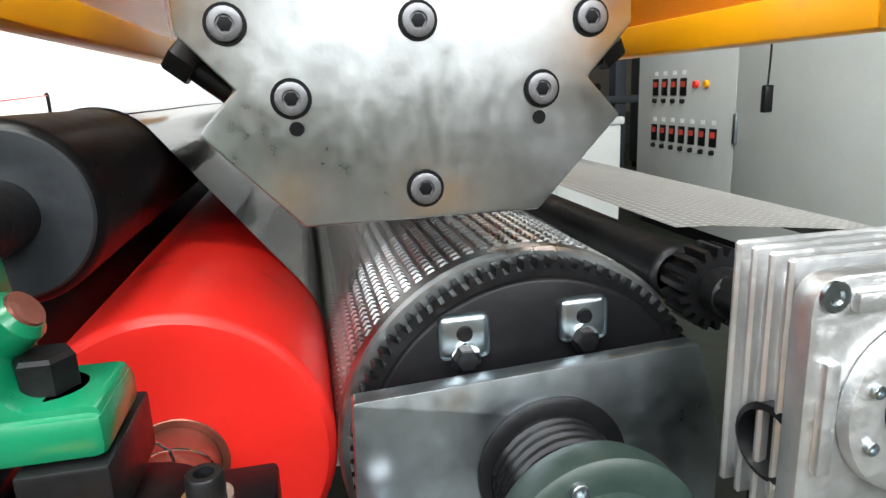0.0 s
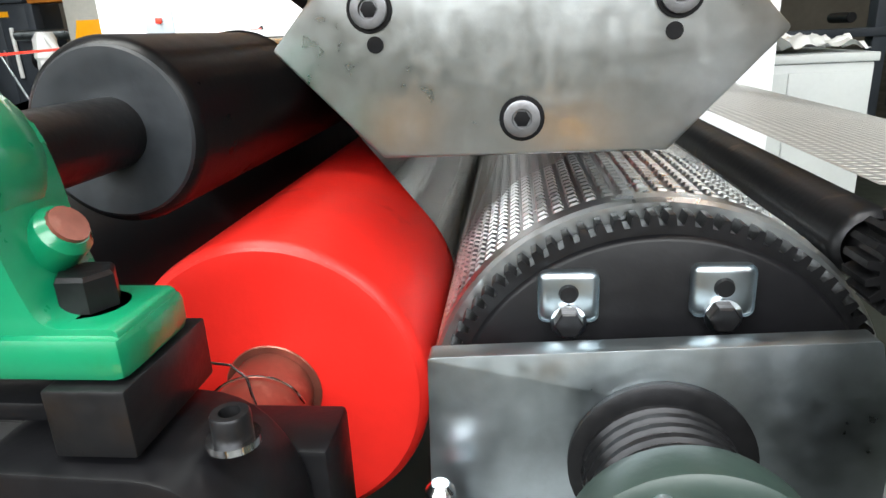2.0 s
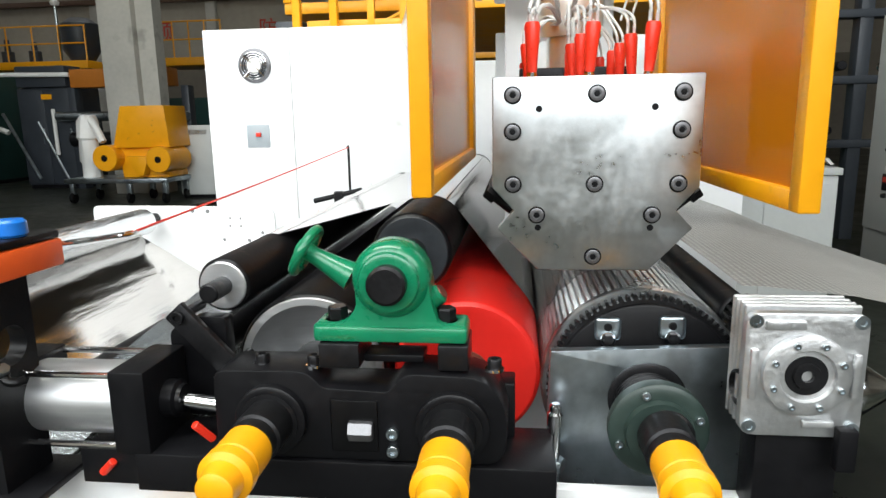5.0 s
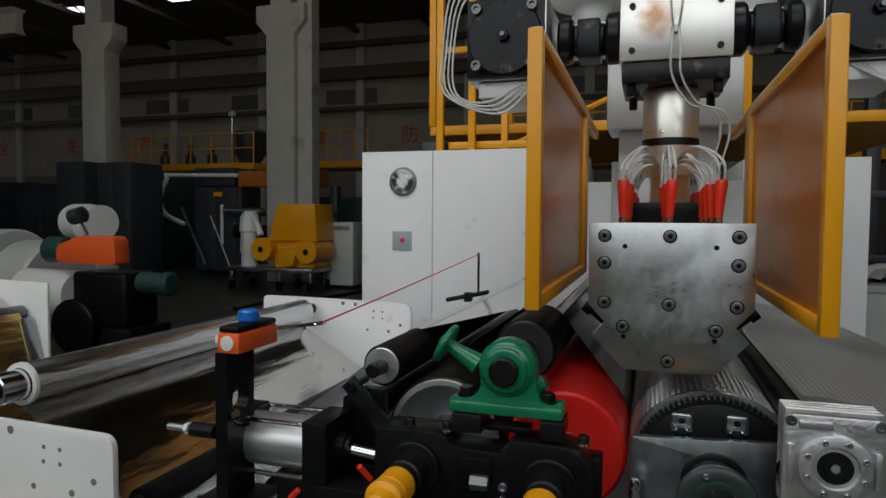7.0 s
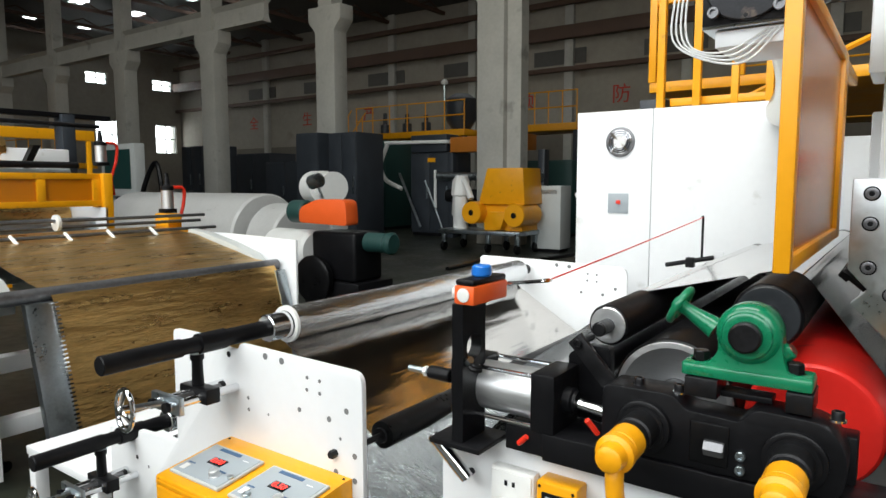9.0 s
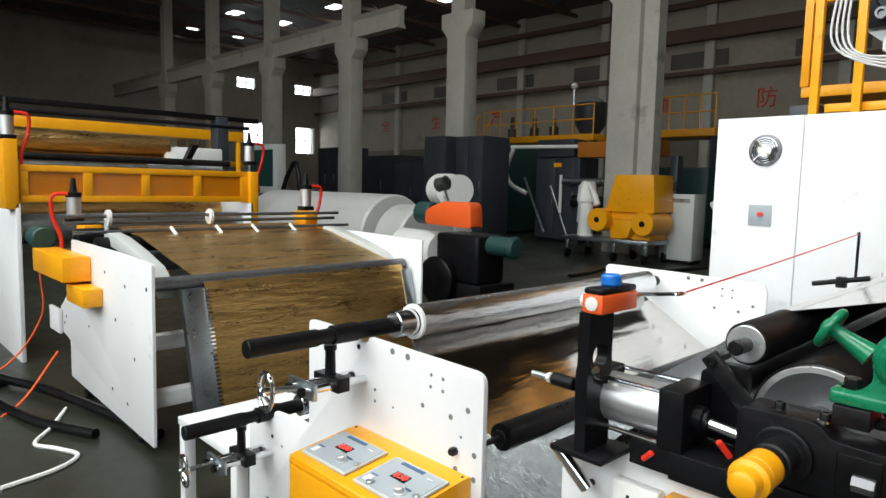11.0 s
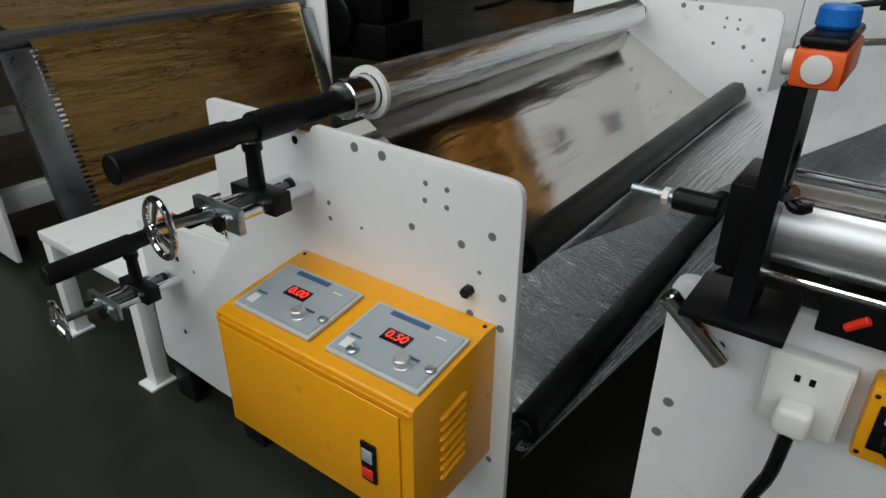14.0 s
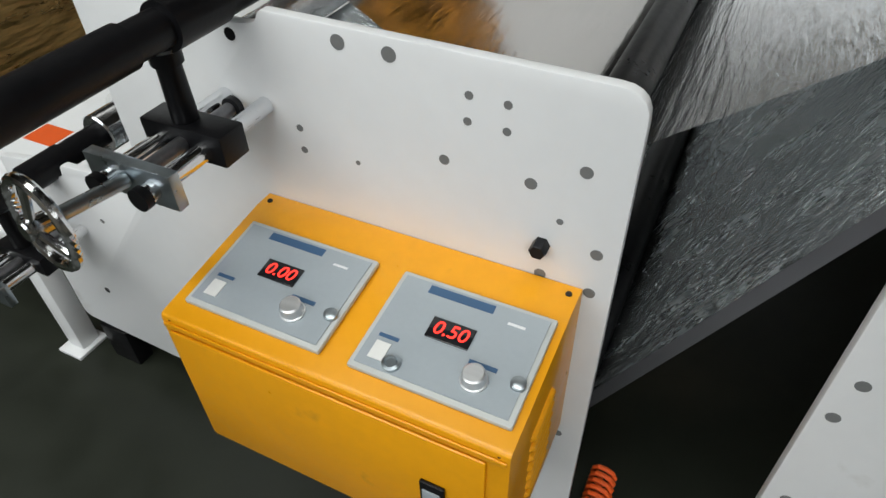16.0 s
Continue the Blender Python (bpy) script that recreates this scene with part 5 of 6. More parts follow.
for at, r, name, lab in ((LOW, 0.045, "deflecting_roller", "dark rubber deflecting roller pressing down the foil"), (LOWER, 0.046, "deflecting_roller", "dark rubber deflecting roller low in the frame")):
    low = thing(name, (at[0], 0.10, at[1]), lab, "roller", "deflecting rollers")
    part("roll_body", lathe((at[0], 0.12, at[1]), (0, 1, 0), [(0, r - 0.01), (0.003, r), (1.87, r), (1.873, r - 0.01)], 40), M["rubber"], low)
    part("end_cap", lathe((at[0], 0.112, at[1]), (0, 1, 0), [(0, 0.012), (0, 0.024), (0.007, 0.026)], 28), M["oxide"], low)
    part("axle", rod((at[0], -0.0755, at[1]), (at[0], 1.998, at[1]), 0.010, 14), M["oxide"], low)
lr = thing("guide_roller", (-0.70, 0.0, 1.23), "dark guide roller under the rising foil", "roller")
part("roll_body", lathe((-0.70, 0.03, 1.22), (0, 1, 0), [(0, 0.02), (0.002, 0.028), (1.94, 0.028), (1.942, 0.02)], 32), M["rubber"], lr)

for (sx, sz), drop in ((UNW, 0.0), ((-2.53, 0.715), 0.01)):
    dz = sz - 1.19 + 0.012
    dx = sx - UNW[0]
    br = thing("shaft_support", (sx, -0.2, sz - 0.17), "adjustable shaft support on twin steel rods with handwheel", "support", "shaft supports with handwheels")
    for ox in (-0.05, 0.025):
        part("rod", rod((sx + ox, UY - 0.0005, 1.012 + dz), (sx + ox, -0.345, 1.012 + dz), 0.014, 18), M["chrome"], br)
        part("rod_cap", lathe((sx + ox, -0.345, 1.012 + dz), (0, -1, 0), [(0, 0.0165), (0.012, 0.0165)], 16), M["black"], br)
    part("threaded_rod", rod((sx - 0.012, UY - 0.030, 1.016 + dz), (sx - 0.012, -0.312, 1.016 + dz), 0.011, 14), M["screw"], br)
    part("rod_collar", lathe((sx - 0.012, UY - 0.028, 1.016 + dz), (0, -1, 0), [(0, 0.017), (0.010, 0.017), (0.012, 0.013)], 18), M["oxide"], br)
    part("slide_block", box(sx - 0.085, sx + 0.06, -0.235, -0.185, 0.992 + dz, 1.04 + dz, 0.003), M["black"], br)
    part("cross_plate", box(sx - 0.09, sx + 0.06, -0.33, -0.312, 0.985 + dz, 1.04 + dz, 0.002), M["zinc"], br)
    part("post", lathe((sx - 0.02, -0.21, 1.04 + dz), (0, 0, 1), [(0, 0.019), (0.083, 0.017), (0.084, 0.022), (0.103, 0.022)], 20), M["black"], br)
    part("cradle", lathe((sx - 0.02, -0.21, 1.1435 + dz), (0, 0, 1), [(0, 0.024), (0.006, 0.028), (0.008, 0.02)], 18), M["zinc"], br)
    hubp = Vector((sx - 0.035, -0.445, 1.022 + dz - drop))
    part("spindle", rod(hubp, (sx - 0.018, -0.331, 1.016 + dz), 0.010, 14), M["zinc"], br)
    ax = (Vector((sx - 0.018, -0.331, 1.016 + dz)) - hubp).normalized()
    s1 = ax.cross(Vector((0, 0, 1))).normalized()
    s2 = ax.cross(s1)
    hw = part("handwheel", sweep([hubp + 0.060 * (s1 * math.cos(a) + s2 * math.sin(a)) for a in [2 * math.pi * k / 20 for k in range(20)]], 0.0075, 10, None, 3, True), M["chrome"], br, "polished steel handwheel")
    bm = bmesh.new()
    for k in range(3):
        a = 2 * math.pi * k / 3 + 0.5
        rod(hubp - ax * 0.012, hubp + 0.059 * (s1 * math.cos(a) + s2 * math.sin(a)), 0.006, 8, bm)
    rod(hubp - ax * 0.022, hubp + ax * 0.012, 0.014, 14, bm)
    part("spokes", bm, M["chrome"], hw)

bench = thing("white_bench_frame", (-3.1, 0.8, 0), "white steel bench frame with folded legs", "machine frame")
part("top", box(-3.42, -2.74, -0.13, 1.95, 0.42, 0.46, 0.004), M["white"], bench)
for x in (-3.40, -2.82):
    for y in (-0.13, 1.87):
        part("leg", box(x, x + 0.06, y, y + 0.06, 0.012, 0.42, 0.003), M["white"], bench)
        part("foot", box(x - 0.015, x + 0.075, y - 0.03, y + 0.075, 0.0, 0.012, 0.002), M["white"], bench)
part("warning_label", box(-3.15, -3.03, 0.20, 0.29, 0.4602, 0.4612), M["orange"], bench, "orange printed label")

# ---------------------------------------------------------------- yellow control box
cb = thing("control_box", (-1.61, -0.24, 0.5), "yellow steel control box with two grey tension panels", "control box")
XL, XR, YF, YB, ZF, ZB, Z0 = -1.892, -1.338, -0.372, -0.0955, 0.814, 0.846, 0.50
part("body", prism(rounded([(YF, Z0), (YF, ZF), (YB - 0.035, ZB), (YB, ZB), (YB, Z0)], [0.004, 0.008, 0.006, 0.004, 0.004], 3), "x", XL, XR, 0.003), M["yellow"], cb)
part("front_door", box(XL + 0.012, XR - 0.03, YF - 0.006, YF - 0.0005, Z0 + 0.012, ZF - 0.028, 0.003), M["yellow"], cb)
door_line = part("door_lip", box(XL + 0.004, XR - 0.004, YF - 0.004, YF - 0.0005, ZF - 0.022, ZF - 0.012, 0.002), M["yellow"], cb)
rk = part("rocker_switch", box(-1.462, -1.424, YF - 0.013, YF - 0.0065, 0.585, 0.685, 0.002), M["black"], cb, "black rocker switch")
part("rocker_top", box(-1.457, -1.429, YF - 0.0165, YF - 0.0132, 0.64, 0.672, 0.002), M["panel"], rk)
part("red_lens", box(-1.457, -1.429, YF - 0.0165, YF - 0.0132, 0.595, 0.622, 0.002), M["redplastic"], rk)
for k in range(7):
    z = 0.575 + 0.026 * k
    b = bmesh.new()
    lathe((XR + 0.0005, -0.29, z), (0, 1, 0.14), [(0, 0.001), (0.006, 0.007), (0.084, 0.007), (0.09, 0.001)], 12, b)
    part("louvre", b, M["yellow"], cb)
SL = math.atan2(ZB - ZF, (YB - 0.035) - YF)
for x0, value in ((-1.866, "0.00"), (-1.585, "0.50")):
    w, d = 0.236, 0.172
    m = Matrix.Translation((x0, -0.342, ZF + math.tan(SL) * (-0.342 - YF))) @ Matrix.Rotation(SL, 4, "X")

    def on_panel(a0, a1, b0, b1, h0, h1, mat, name, label="", bevel=0.0, parent=cb):
        b = box(a0, a1, b0, b1, h0, h1, bevel)
        bmesh.ops.transform(b, matrix=m, verts=b.verts)
        return part(name, b, mat, parent, label)
    rim = on_panel(0, w, 0, d, 0.001, 0.011, M["grey"], "panel_rim", "pale grey instrument bezel", 0.003)
    face = on_panel(0.008, w - 0.008, 0.008, d - 0.008, 0.0112, 0.0128, M["panel"], "panel_face", "grey printed instrument face")
    on_panel(0.05, 0.15, d - 0.026, d - 0.012, 0.0129, 0.0134, M["blueprint"], "print_bar", parent=rim)
    on_panel(0.02, 0.05, 0.055, 0.061, 0.0129, 0.0134, M["blueprint"], "print_bar", parent=rim)
    on_panel(0.15, 0.19, 0.062, 0.069, 0.0129, 0.0134, M["blueprint"], "print_bar", parent=rim)
    on_panel(0.175, 0.20, d - 0.034, d - 0.03, 0.0129, 0.0134, M["white"], "print_bar", parent=rim)
    on_panel(0.022, 0.044, 0.02, 0.048, 0.0129, 0.0145, M["plastic_white"], "label", parent=rim)
    on_panel(0.078, 0.142, 0.078, 0.112, 0.0129, 0.0155, M["lcd"], "display", "dark display window", 0.001)
    fc = bpy.data.curves.new("digits", "FONT")
    fc.body, fc.size, fc.align_x, fc.align_y, fc.extrude, fc.shear = value, 0.030, "CENTER", "CENTER", 0.0002, 0.12
    fc.materials.append(M["digits"])
    dg = new("readout_text", fc)
    dg.parent = cb
    dg.matrix_basis = Matrix.Translation(-Vector(cb.location)) @ m @ Matrix.Translation((0.11, 0.095, 0.0162))
    dg["label"] = "glowing red digits"
    b = lathe((0, 0, 0), (0, 0, 1), [(0, 0.0185), (0.003, 0.0185), (0.004, 0.0165), (0.018, 0.0155), (0.02, 0.013)], 28)
    bmesh.ops.transform(b, matrix=m @ Matrix.Translation((0.168, 0.042, 0.0129)), verts=b.verts)
    part("knob", b, M["alu"], cb, "turned aluminium knob")
    b = lathe((0, 0, 0), (0, 0, 1), [(0, 0.0105), (0.006, 0.0105), (0.008, 0.007)], 18)
    bmesh.ops.transform(b, matrix=m @ Matrix.Translation((0.222, 0.058, 0.0115)), verts=b.verts)
    part("lock_screw", b, M["zinc"], cb)
    if value == "0.50":
        b = lathe((0, 0, 0), (0, 0, 1), [(0, 0.013), (0.005, 0.013), (0.007, 0.009), (0.004, 0.007)], 18)
        bmesh.ops.transform(b, matrix=m @ Matrix.Translation((0.058, 0.022, 0.0129)), verts=b.verts)
        part("push_button", b, M["zinc"], cb)
for x in (XL + 0.015, XR - 0.015):
    for y, z in ((YF + 0.004, ZF - 0.008), (YB - 0.02, ZB + 0.0005)):
        part("screw", lathe((x, y, z), (0, -0.3, 1), [(0, 0.005), (0.002, 0.004)], 10), M["oxide"], cb)

# ---------------------------------------------------------------- second machine with bronze foil
m2 = thing("embossing_machine_frame", (-5.0, 1.0, 0), "white painted side plates of the next foil machine", "machine frame")
near = rounded([(-4.045, 0.06), (-4.03, 1.192), (-4.6, 1.212), (-5.7, 1.215), (-5.7, 0.86), (-6.08, 0.62), (-6.08, 0.45), (-5.80, 0.40), (-5.80, 0.11)], [0.01, 0.02, 0.02, 0.02, 0.02, 0.03, 0.02, 0.02, 0.02])
part("near_plate", prism(near, "y", -0.03, -0.01, 0.002), M["white"], m2)
farp = [(-4.05, 0.06), (-4.05, 1.243), (-4.9, 1.26), (-6.1, 1.26), (-6.1, 0.1)]
part("far_plate", prism(farp, "y", 2.14, 2.16, 0.002), M["white"], m2)
# black discs on the plate paint the darkness inside its holes
for x, z in ((-4.12, 1.03), (-4.5, 1.0), (-4.9, 1.05), (-4.35, 0.55), (-4.8, 0.25), (-4.5, 0.22), (-5.3, 0.6), (-5.95, 0.52), (-5.9, 0.58), (-4.7, 0.75)):
    part("hole", lathe((x, -0.0308, z), (0, 1, 0), [(0, 0.013), (0.001, 0.013)], 14), M["black"], m2)
for x in (-4.35, -5.5):
    for y in (0.02, 2.05):
        part("leg", box(x - 0.04, x + 0.04, y - 0.03, y + 0.06, 0.02, 0.14, 0.003), M["oxide"], m2)
        part("levelling_foot", lathe((x, y, 0), (0, 0, 1), [(0, 0.04), (0.012, 0.04), (0.014, 0.014), (0.03, 0.014)], 16), M["oxide"], m2)
for x, z in ((-4.25, 0.30), (-5.6, 0.35), (-4.45, 0.62)):
    part("cross_beam", box(x - 0.05, x + 0.05, -0.009, 2.139, z - 0.05, z + 0.05, 0.004), M["white"], m2)
part("side_bracket", box(-6.30, -6.0, -0.06, -0.031, 0.42, 0.62, 0.006), M["white"], m2)
part("edge_strip", prism([(-4.22, 1.0), (-4.16, 1.0), (-3.92, 0.16), (-3.98, 0.16)], "y", 0.20, 0.36, 0.002), M["zinc"], m2, "bare steel edge strip")
part("edge_strip", prism([(-4.22, 1.0), (-4.16, 1.0), (-3.92, 0.16), (-3.98, 0.16)], "y", 2.02, 2.12, 0.002), M["zinc"], m2)
bm = bmesh.new()
for k in range(34):
    f = k / 34
    x, z = -4.157 + 0.24 * f, 1.0 - 0.84 * f
    box(x, x + 0.006, 0.345, 0.375, z - 0.010, z, bm=bm)
part("serrated_edge", bm, M["chrome"], m2, "bright serrated edge")
for (x, z, r, mat, lab) in ((-4.25, 1.035, 0.045, "screw", "dull grey guide roller over the bronze foil"), (-5.28, 1.20, 0.06, "oxide", "dark steel guide roller of the foil machine"), (-5.75, 1.22, 0.075, "oxide", "dark steel embossing roller under the foil"), (-6.0, 1.0, 0.12, "zinc", "bare steel roller inside the foil machine")):
    t = thing("guide_roller", (x, 0.0, z), lab, "roller", "rollers of the foil machine")
    part("roll_body", lathe((x, 0.02, z), (0, 1, 0), [(0, r * 0.6), (0.004, r), (2.09, r), (2.094, r * 0.6)], 36), M[mat], t)
    part("axle", rod((x, -0.008, z), (x, 2.137, z), 0.02, 14), M["oxide"], t)
web("bronze_foil_web", [(-4.205, 1.035), (-4.165, 0.985)] + line((-4.16, 0.97), (-3.925, 0.15), 16), 0.36, 2.05, M["gold"], "bronze coloured crinkled foil hanging down the machine", steps=40, wrinkle=0.006, seed=2)
web("bronze_foil_web", [(-4.28, 1.075), (-4.35, 1.085)] + line((-4.4, 1.09), (-5.2, 1.255), 14) + [(-5.28, 1.262), (-5.4, 1.265), (-5.75, 1.30)], 0.32, 2.0, M["gold"], "bronze coloured crinkled foil between the rollers", steps=40, wrinkle=0.006, seed=6)
for y in (0.16, 2.06):
    t = thing("curved_guide", (-4.6, y, 1.0), "grey painted curved web guide at the foil edge", "guide", "curved web guides")
    pts = [(-4.30, 1.02), (-4.45, 1.12), (-4.75, 1.20), (-5.1, 1.27), (-5.3, 1.29)]
    part("guide", prism([(x, z) for x, z in pts] + [(x - 0.02, z - 0.09) for x, z in pts[::-1]], "y", y - 0.05, y + 0.05, 0.004), M["grey"], t)
bar = thing("foil_guide_bar", (-5.45, 1.0, 1.2), "steel rails across the machine with white discs", "guide bar")
for x, z in ((-5.55, 1.40), (-5.62, 1.345), (-5.38, 1.29)):
    part("rail", rod((x, -0.1, z), (x, 2.35, z), 0.014, 12), M["screw"], bar)
for y in (0.2, 1.02):
    part("disc", lathe((-5.56, y, 1.385), (0, 1, 0), [(-0.015, 0.03), (-0.012, 0.065), (0.012, 0.065), (0.015, 0.03)], 28), M["plastic_white"], bar, "white plastic disc")
part("bent_strut", sweep([(-5.56, 0.19, 1.37), (-5.54, 0.18, 1.2), (-5.52, 0.18, 1.12)], 0.018, 10), M["grey"], bar)
for y in (0.62, 1.0, 1.33, 1.70):
    part("white_clip", rod((-5.37, y - 0.01, 1.315), (-5.26, y + 0.01, 1.235), 0.014, 12), M["plastic_white"], bar, "white plastic clip")


def press_cylinder(x, y, z, tube):
    t = thing("press_cylinder", (x, y, z), "upright air cylinder with black cap and red tube", "air cylinder", "upright air cylinders")
    part("barrel", lathe((x, y, z), (0, 0, 1), [(0, 0.055), (0.17, 0.055)], 28), M["alu"], t)
    part("bottom_cap", box(x - 0.06, x + 0.06, y - 0.06, y + 0.06, z - 0.04, z - 0.0005, 0.006), M["black"], t)
    part("top_cap", lathe((x, y, z + 0.1705), (0, 0, 1), [(0, 0.06), (0.04, 0.06), (0.045, 0.03), (0.10, 0.022), (0.16, 0.016)], 24), M["black"], t)
    s = tube
    part("air_tube", sweep([(x + 0.03, y + s * 0.05, z + 0.20), (x + 0.02, y + s * 0.16, z + 0.18), (x, y + s * 0.16, z + 0.02), (x, y + s * 0.10, z - 0.18), (x, y + s * 0.12, z - 0.35)], 0.016, 8), M["redplastic"], t, "red air tube")
    return t


def yellow_mount(x, y, z0, z1):
    t = thing("roller_mount", (x, y, z0), "yellow painted roller mounting block", "mount", "yellow roller mounts")
    part("block", box(x - 0.11, x + 0.11, y - 0.07, y + 0.07, z0, z1, 0.01), M["yellow"], t)
    part("foot", box(x - 0.18, x + 0.26, y - 0.08, y + 0.08, z0 - 0.05, z0 - 0.0005, 0.008), M["yellow"], t)
    return t


press_cylinder(-6.1, 0.10, 1.36, -1)
press_cylinder(-5.75, 2.10, 1.46, 1)
yellow_mount(-5.9, 0.16, 1.08, 1.32)
yellow_mount(-5.75, 2.10, 1.28, 1.415)
t = thing("junction_box", (-5.6, -0.1, 0.9), "yellow painted drive box on the white plate", "box")
part("box", box(-6.05, -5.2, -0.22, -0.031, 0.95, 1.13, 0.01), M["yellow"], t)
part("lower_box", box(-5.35, -4.95, -0.16, -0.031, 0.80, 0.93, 0.008), M["yellow"], t)
part("motor", rod((-6.35, -0.12, 1.2), (-6.1, -0.12, 1.2), 0.09, 20), M["green_dark"], t, "dark green motor")

# ---------------------------------------------------------------- third machine with yellow cross beam
m3 = thing("laminating_machine", (-7.0, 1.0, 0), "foil laminating machine with a yellow windowed cross beam", "machine")
part("near_plate", box(-7.9, -6.9, -0.16, -0.12, 0.0, 1.45, 0.006), M["white"], m3)
part("far_plate", box(-7.9, -6.9, 2.10, 2.14, 0.0, 1.45, 0.006), M["white"], m3)
beam = part("cross_beam", box(-7.02, -6.96, -0.12, 2.10, 1.74, 1.80, 0.004), M["yellow"], m3, "yellow steel cross beam")
part("lower_rail", box(-7.02, -6.96, -0.12, 2.10, 1.46, 1.52, 0.004), M["yellow"], beam)
for k in range(5):
    y = -0.12 + 2.14 * k / 4
    part("stile", box(-7.022, -6.958, y, y + 0.08, 1.5205, 1.7395, 0.003), M["yellow"], beam)
for k in range(4):
    y = -0.04 + 2.14 * k / 4
    part("pane", box(-6.995, -6.985, y + 0.0005, y + 0.454, 1.5205, 1.7395), M["amber"], beam, "amber acrylic pane")
part("near_post", box(-7.15, -6.9, -0.24, -0.125, 1.40, 2.02, 0.01), M["yellow"], m3)
part("far_post", box(-7.15, -6.9, 2.101, 2.2, 1.2, 1.80, 0.01), M["yellow"], m3)
for x, z, r, mat, end in ((-7.4, 1.89, 0.035, "oxide", 2.09), (-8.0, 2.08, 0.12, "gold", 1.60), (-7.6, 1.80, 0.05, "zinc", 2.09), (-7.2, 1.2, 0.14, "zinc", 2.09), (-7.7, 1.35, 0.1, "gold", 2.09), (-7.9, 2.36, 0.025, "oxide", 2.6)):
    part("roller", lathe((x, -0.1, z), (0, 1, 0), [(0, r * 0.6), (0.004, r), (end + 0.1, r), (end + 0.104, r * 0.6)], 28), M[mat], m3)
part("web_sheet", thick(sheet([[(-7.62, y, 1.86), (-7.98, y, 1.965)] for y in (0.0, 0.8, 1.6)]), 0.001), M["gold"], m3, "bronze foil")
part("upper_rail", box(-8.3, -8.2, -0.3, 2.9, 2.46, 2.52, 0.004), M["black"], m3)
part("side_arm", prism([(-8.2, 1.7), (-8.1, 1.7), (-7.6, 2.1), (-7.7, 2.1)], "y", 1.75, 1.82), M["black"], m3)
part("white_cover", box(-8.5, -7.9, 1.55, 2.25, 1.75, 2.08, 0.02), M["white"], m3)
part("near_column", box(-8.35, -8.15, -0.35, -0.2, 0, 2.5, 0.006), M["grey"], m3)
part("far_column", box(-8.35, -8.15, 2.3, 2.45, 0, 2.5, 0.006), M["dark"], m3)
yr = thing("guard_rail", (-12.0, 2.8, 0), "yellow painted guard rail behind the foil machine", "rail")
for z0, z1 in ((2.44, 2.62), (1.7, 1.76)):
    part("rail", box(-12.04, -11.96, 0.4, 4.6, z0, z1, 0.01), M["yellow"], yr)
for y in (0.5, 1.8, 3.1, 4.5):
    part("post", box(-12.035, -11.965, y - 0.035, y + 0.035, 0, 2.4395 if y != 1.8 else 1.6995, 0.006), M["yellow"], yr)
press_cylinder(-7.02, -0.18, 2.06, 1)
press_cylinder(-7.02, 2.15, 1.92, 1)
for k, pts in enumerate((((-6.3, -0.4, 0.02), (-6.0, -0.55, 0.02), (-5.2, -0.45, 0.02), (-4.6, -0.2, 0.03)), ((-7.2, -0.6, 0.03), (-6.4, -0.45, 0.05), (-5.6, -0.2, 0.06), (-4.3, 0.1, 0.04)))):
    tagged(part("floor_hose", sweep(pts, 0.035, 10), M["rubber"]), "thick black hose lying on the floor", "hose", "hoses on the floor")
for pts in (((-5.2, -1.0, 0.008), (-5.5, -0.5, 0.012), (-5.9, -0.1, 0.3)), ((-6.4, -0.8, 0.008), (-6.5, -0.35, 0.1), (-6.4, -0.1, 0.5), (-6.3, -0.12, 0.9))):
    tagged(part("air_line", sweep(pts, 0.008, 8), M["orange"]), "orange air line running along the floor", "hose", "orange air lines")
tagged(part("floor_hose", sweep([(-7.3, 8.9, 0.03), (-7.4, 9.9, 0.03), (-7.7, 11.2, 0.03), (-6.8, 10.7, 0.03), (-6.5, 11.4, 0.03), (-6.3, 12.6, 0.03)], 0.045, 8), M["rubber"]), "black hose lying across the bare hall floor", "hose", "hoses on the floor")
strap = [(-4.15, -0.80), (-4.22, -0.52), (-4.36, -0.37), (-4.55, -0.44), (-4.72, -0.52), (-4.95, -0.38), (-5.30, -0.20)]
tagged(part("packing_strap", sweep([(x, y, 0.012) for x, y in strap], 0.014, 6), M["plastic_white"]), "loose white packing strap on the floor", "strap")

# ---------------------------------------------------------------- film rolls and motor drive
for cy, x0, x1, r in ((5.9, -13.0, -8.9, 0.76), (6.0, -8.85, -8.15, 0.68)):
    t = thing("film_roll", ((x0 + x1) / 2, cy, 0), "huge pale grey wrapped film roll lying on the floor", "film roll", "wrapped film rolls")
    part("winding", lathe((x0, cy, r), (1, 0, 0), [(0, 0.1), (0.01, r - 0.03), (0.05, r), (x1 - x0 - 0.05, r), (x1 - x0 - 0.01, r - 0.03), (x1 - x0, 0.1)], 48), M["film_roll"], t)
t = thing("winding_drum", (-8.3, 6.9, 0), "white winding drum on a steel stand", "drum")
part("drum", lathe((-8.85, 6.9, 1.62), (1, -0.3, 0), [(0, 0.1), (0.01, 0.29), (0.42, 0.29), (0.43, 0.2), (0.7, 0.2), (0.71, 0.27), (0.78, 0.27)], 36), M["plastic_white"], t)
part("stand", box(-8.5, -8.2, 6.7, 7.1, 0, 1.3, 0.01), M["grey"], t)
part("lever_arm", rod((-8.0, 6.3, 1.45), (-6.75, 4.95, 1.72), 0.02, 10), M["zinc"], t)
part("lever_knob", lathe((-6.75, 4.95, 1.72), (1, 0, 0.2), [(-0.1, 0.05), (-0.08, 0.1), (0.08, 0.1), (0.1, 0.05)], 20), M["zinc"], t)
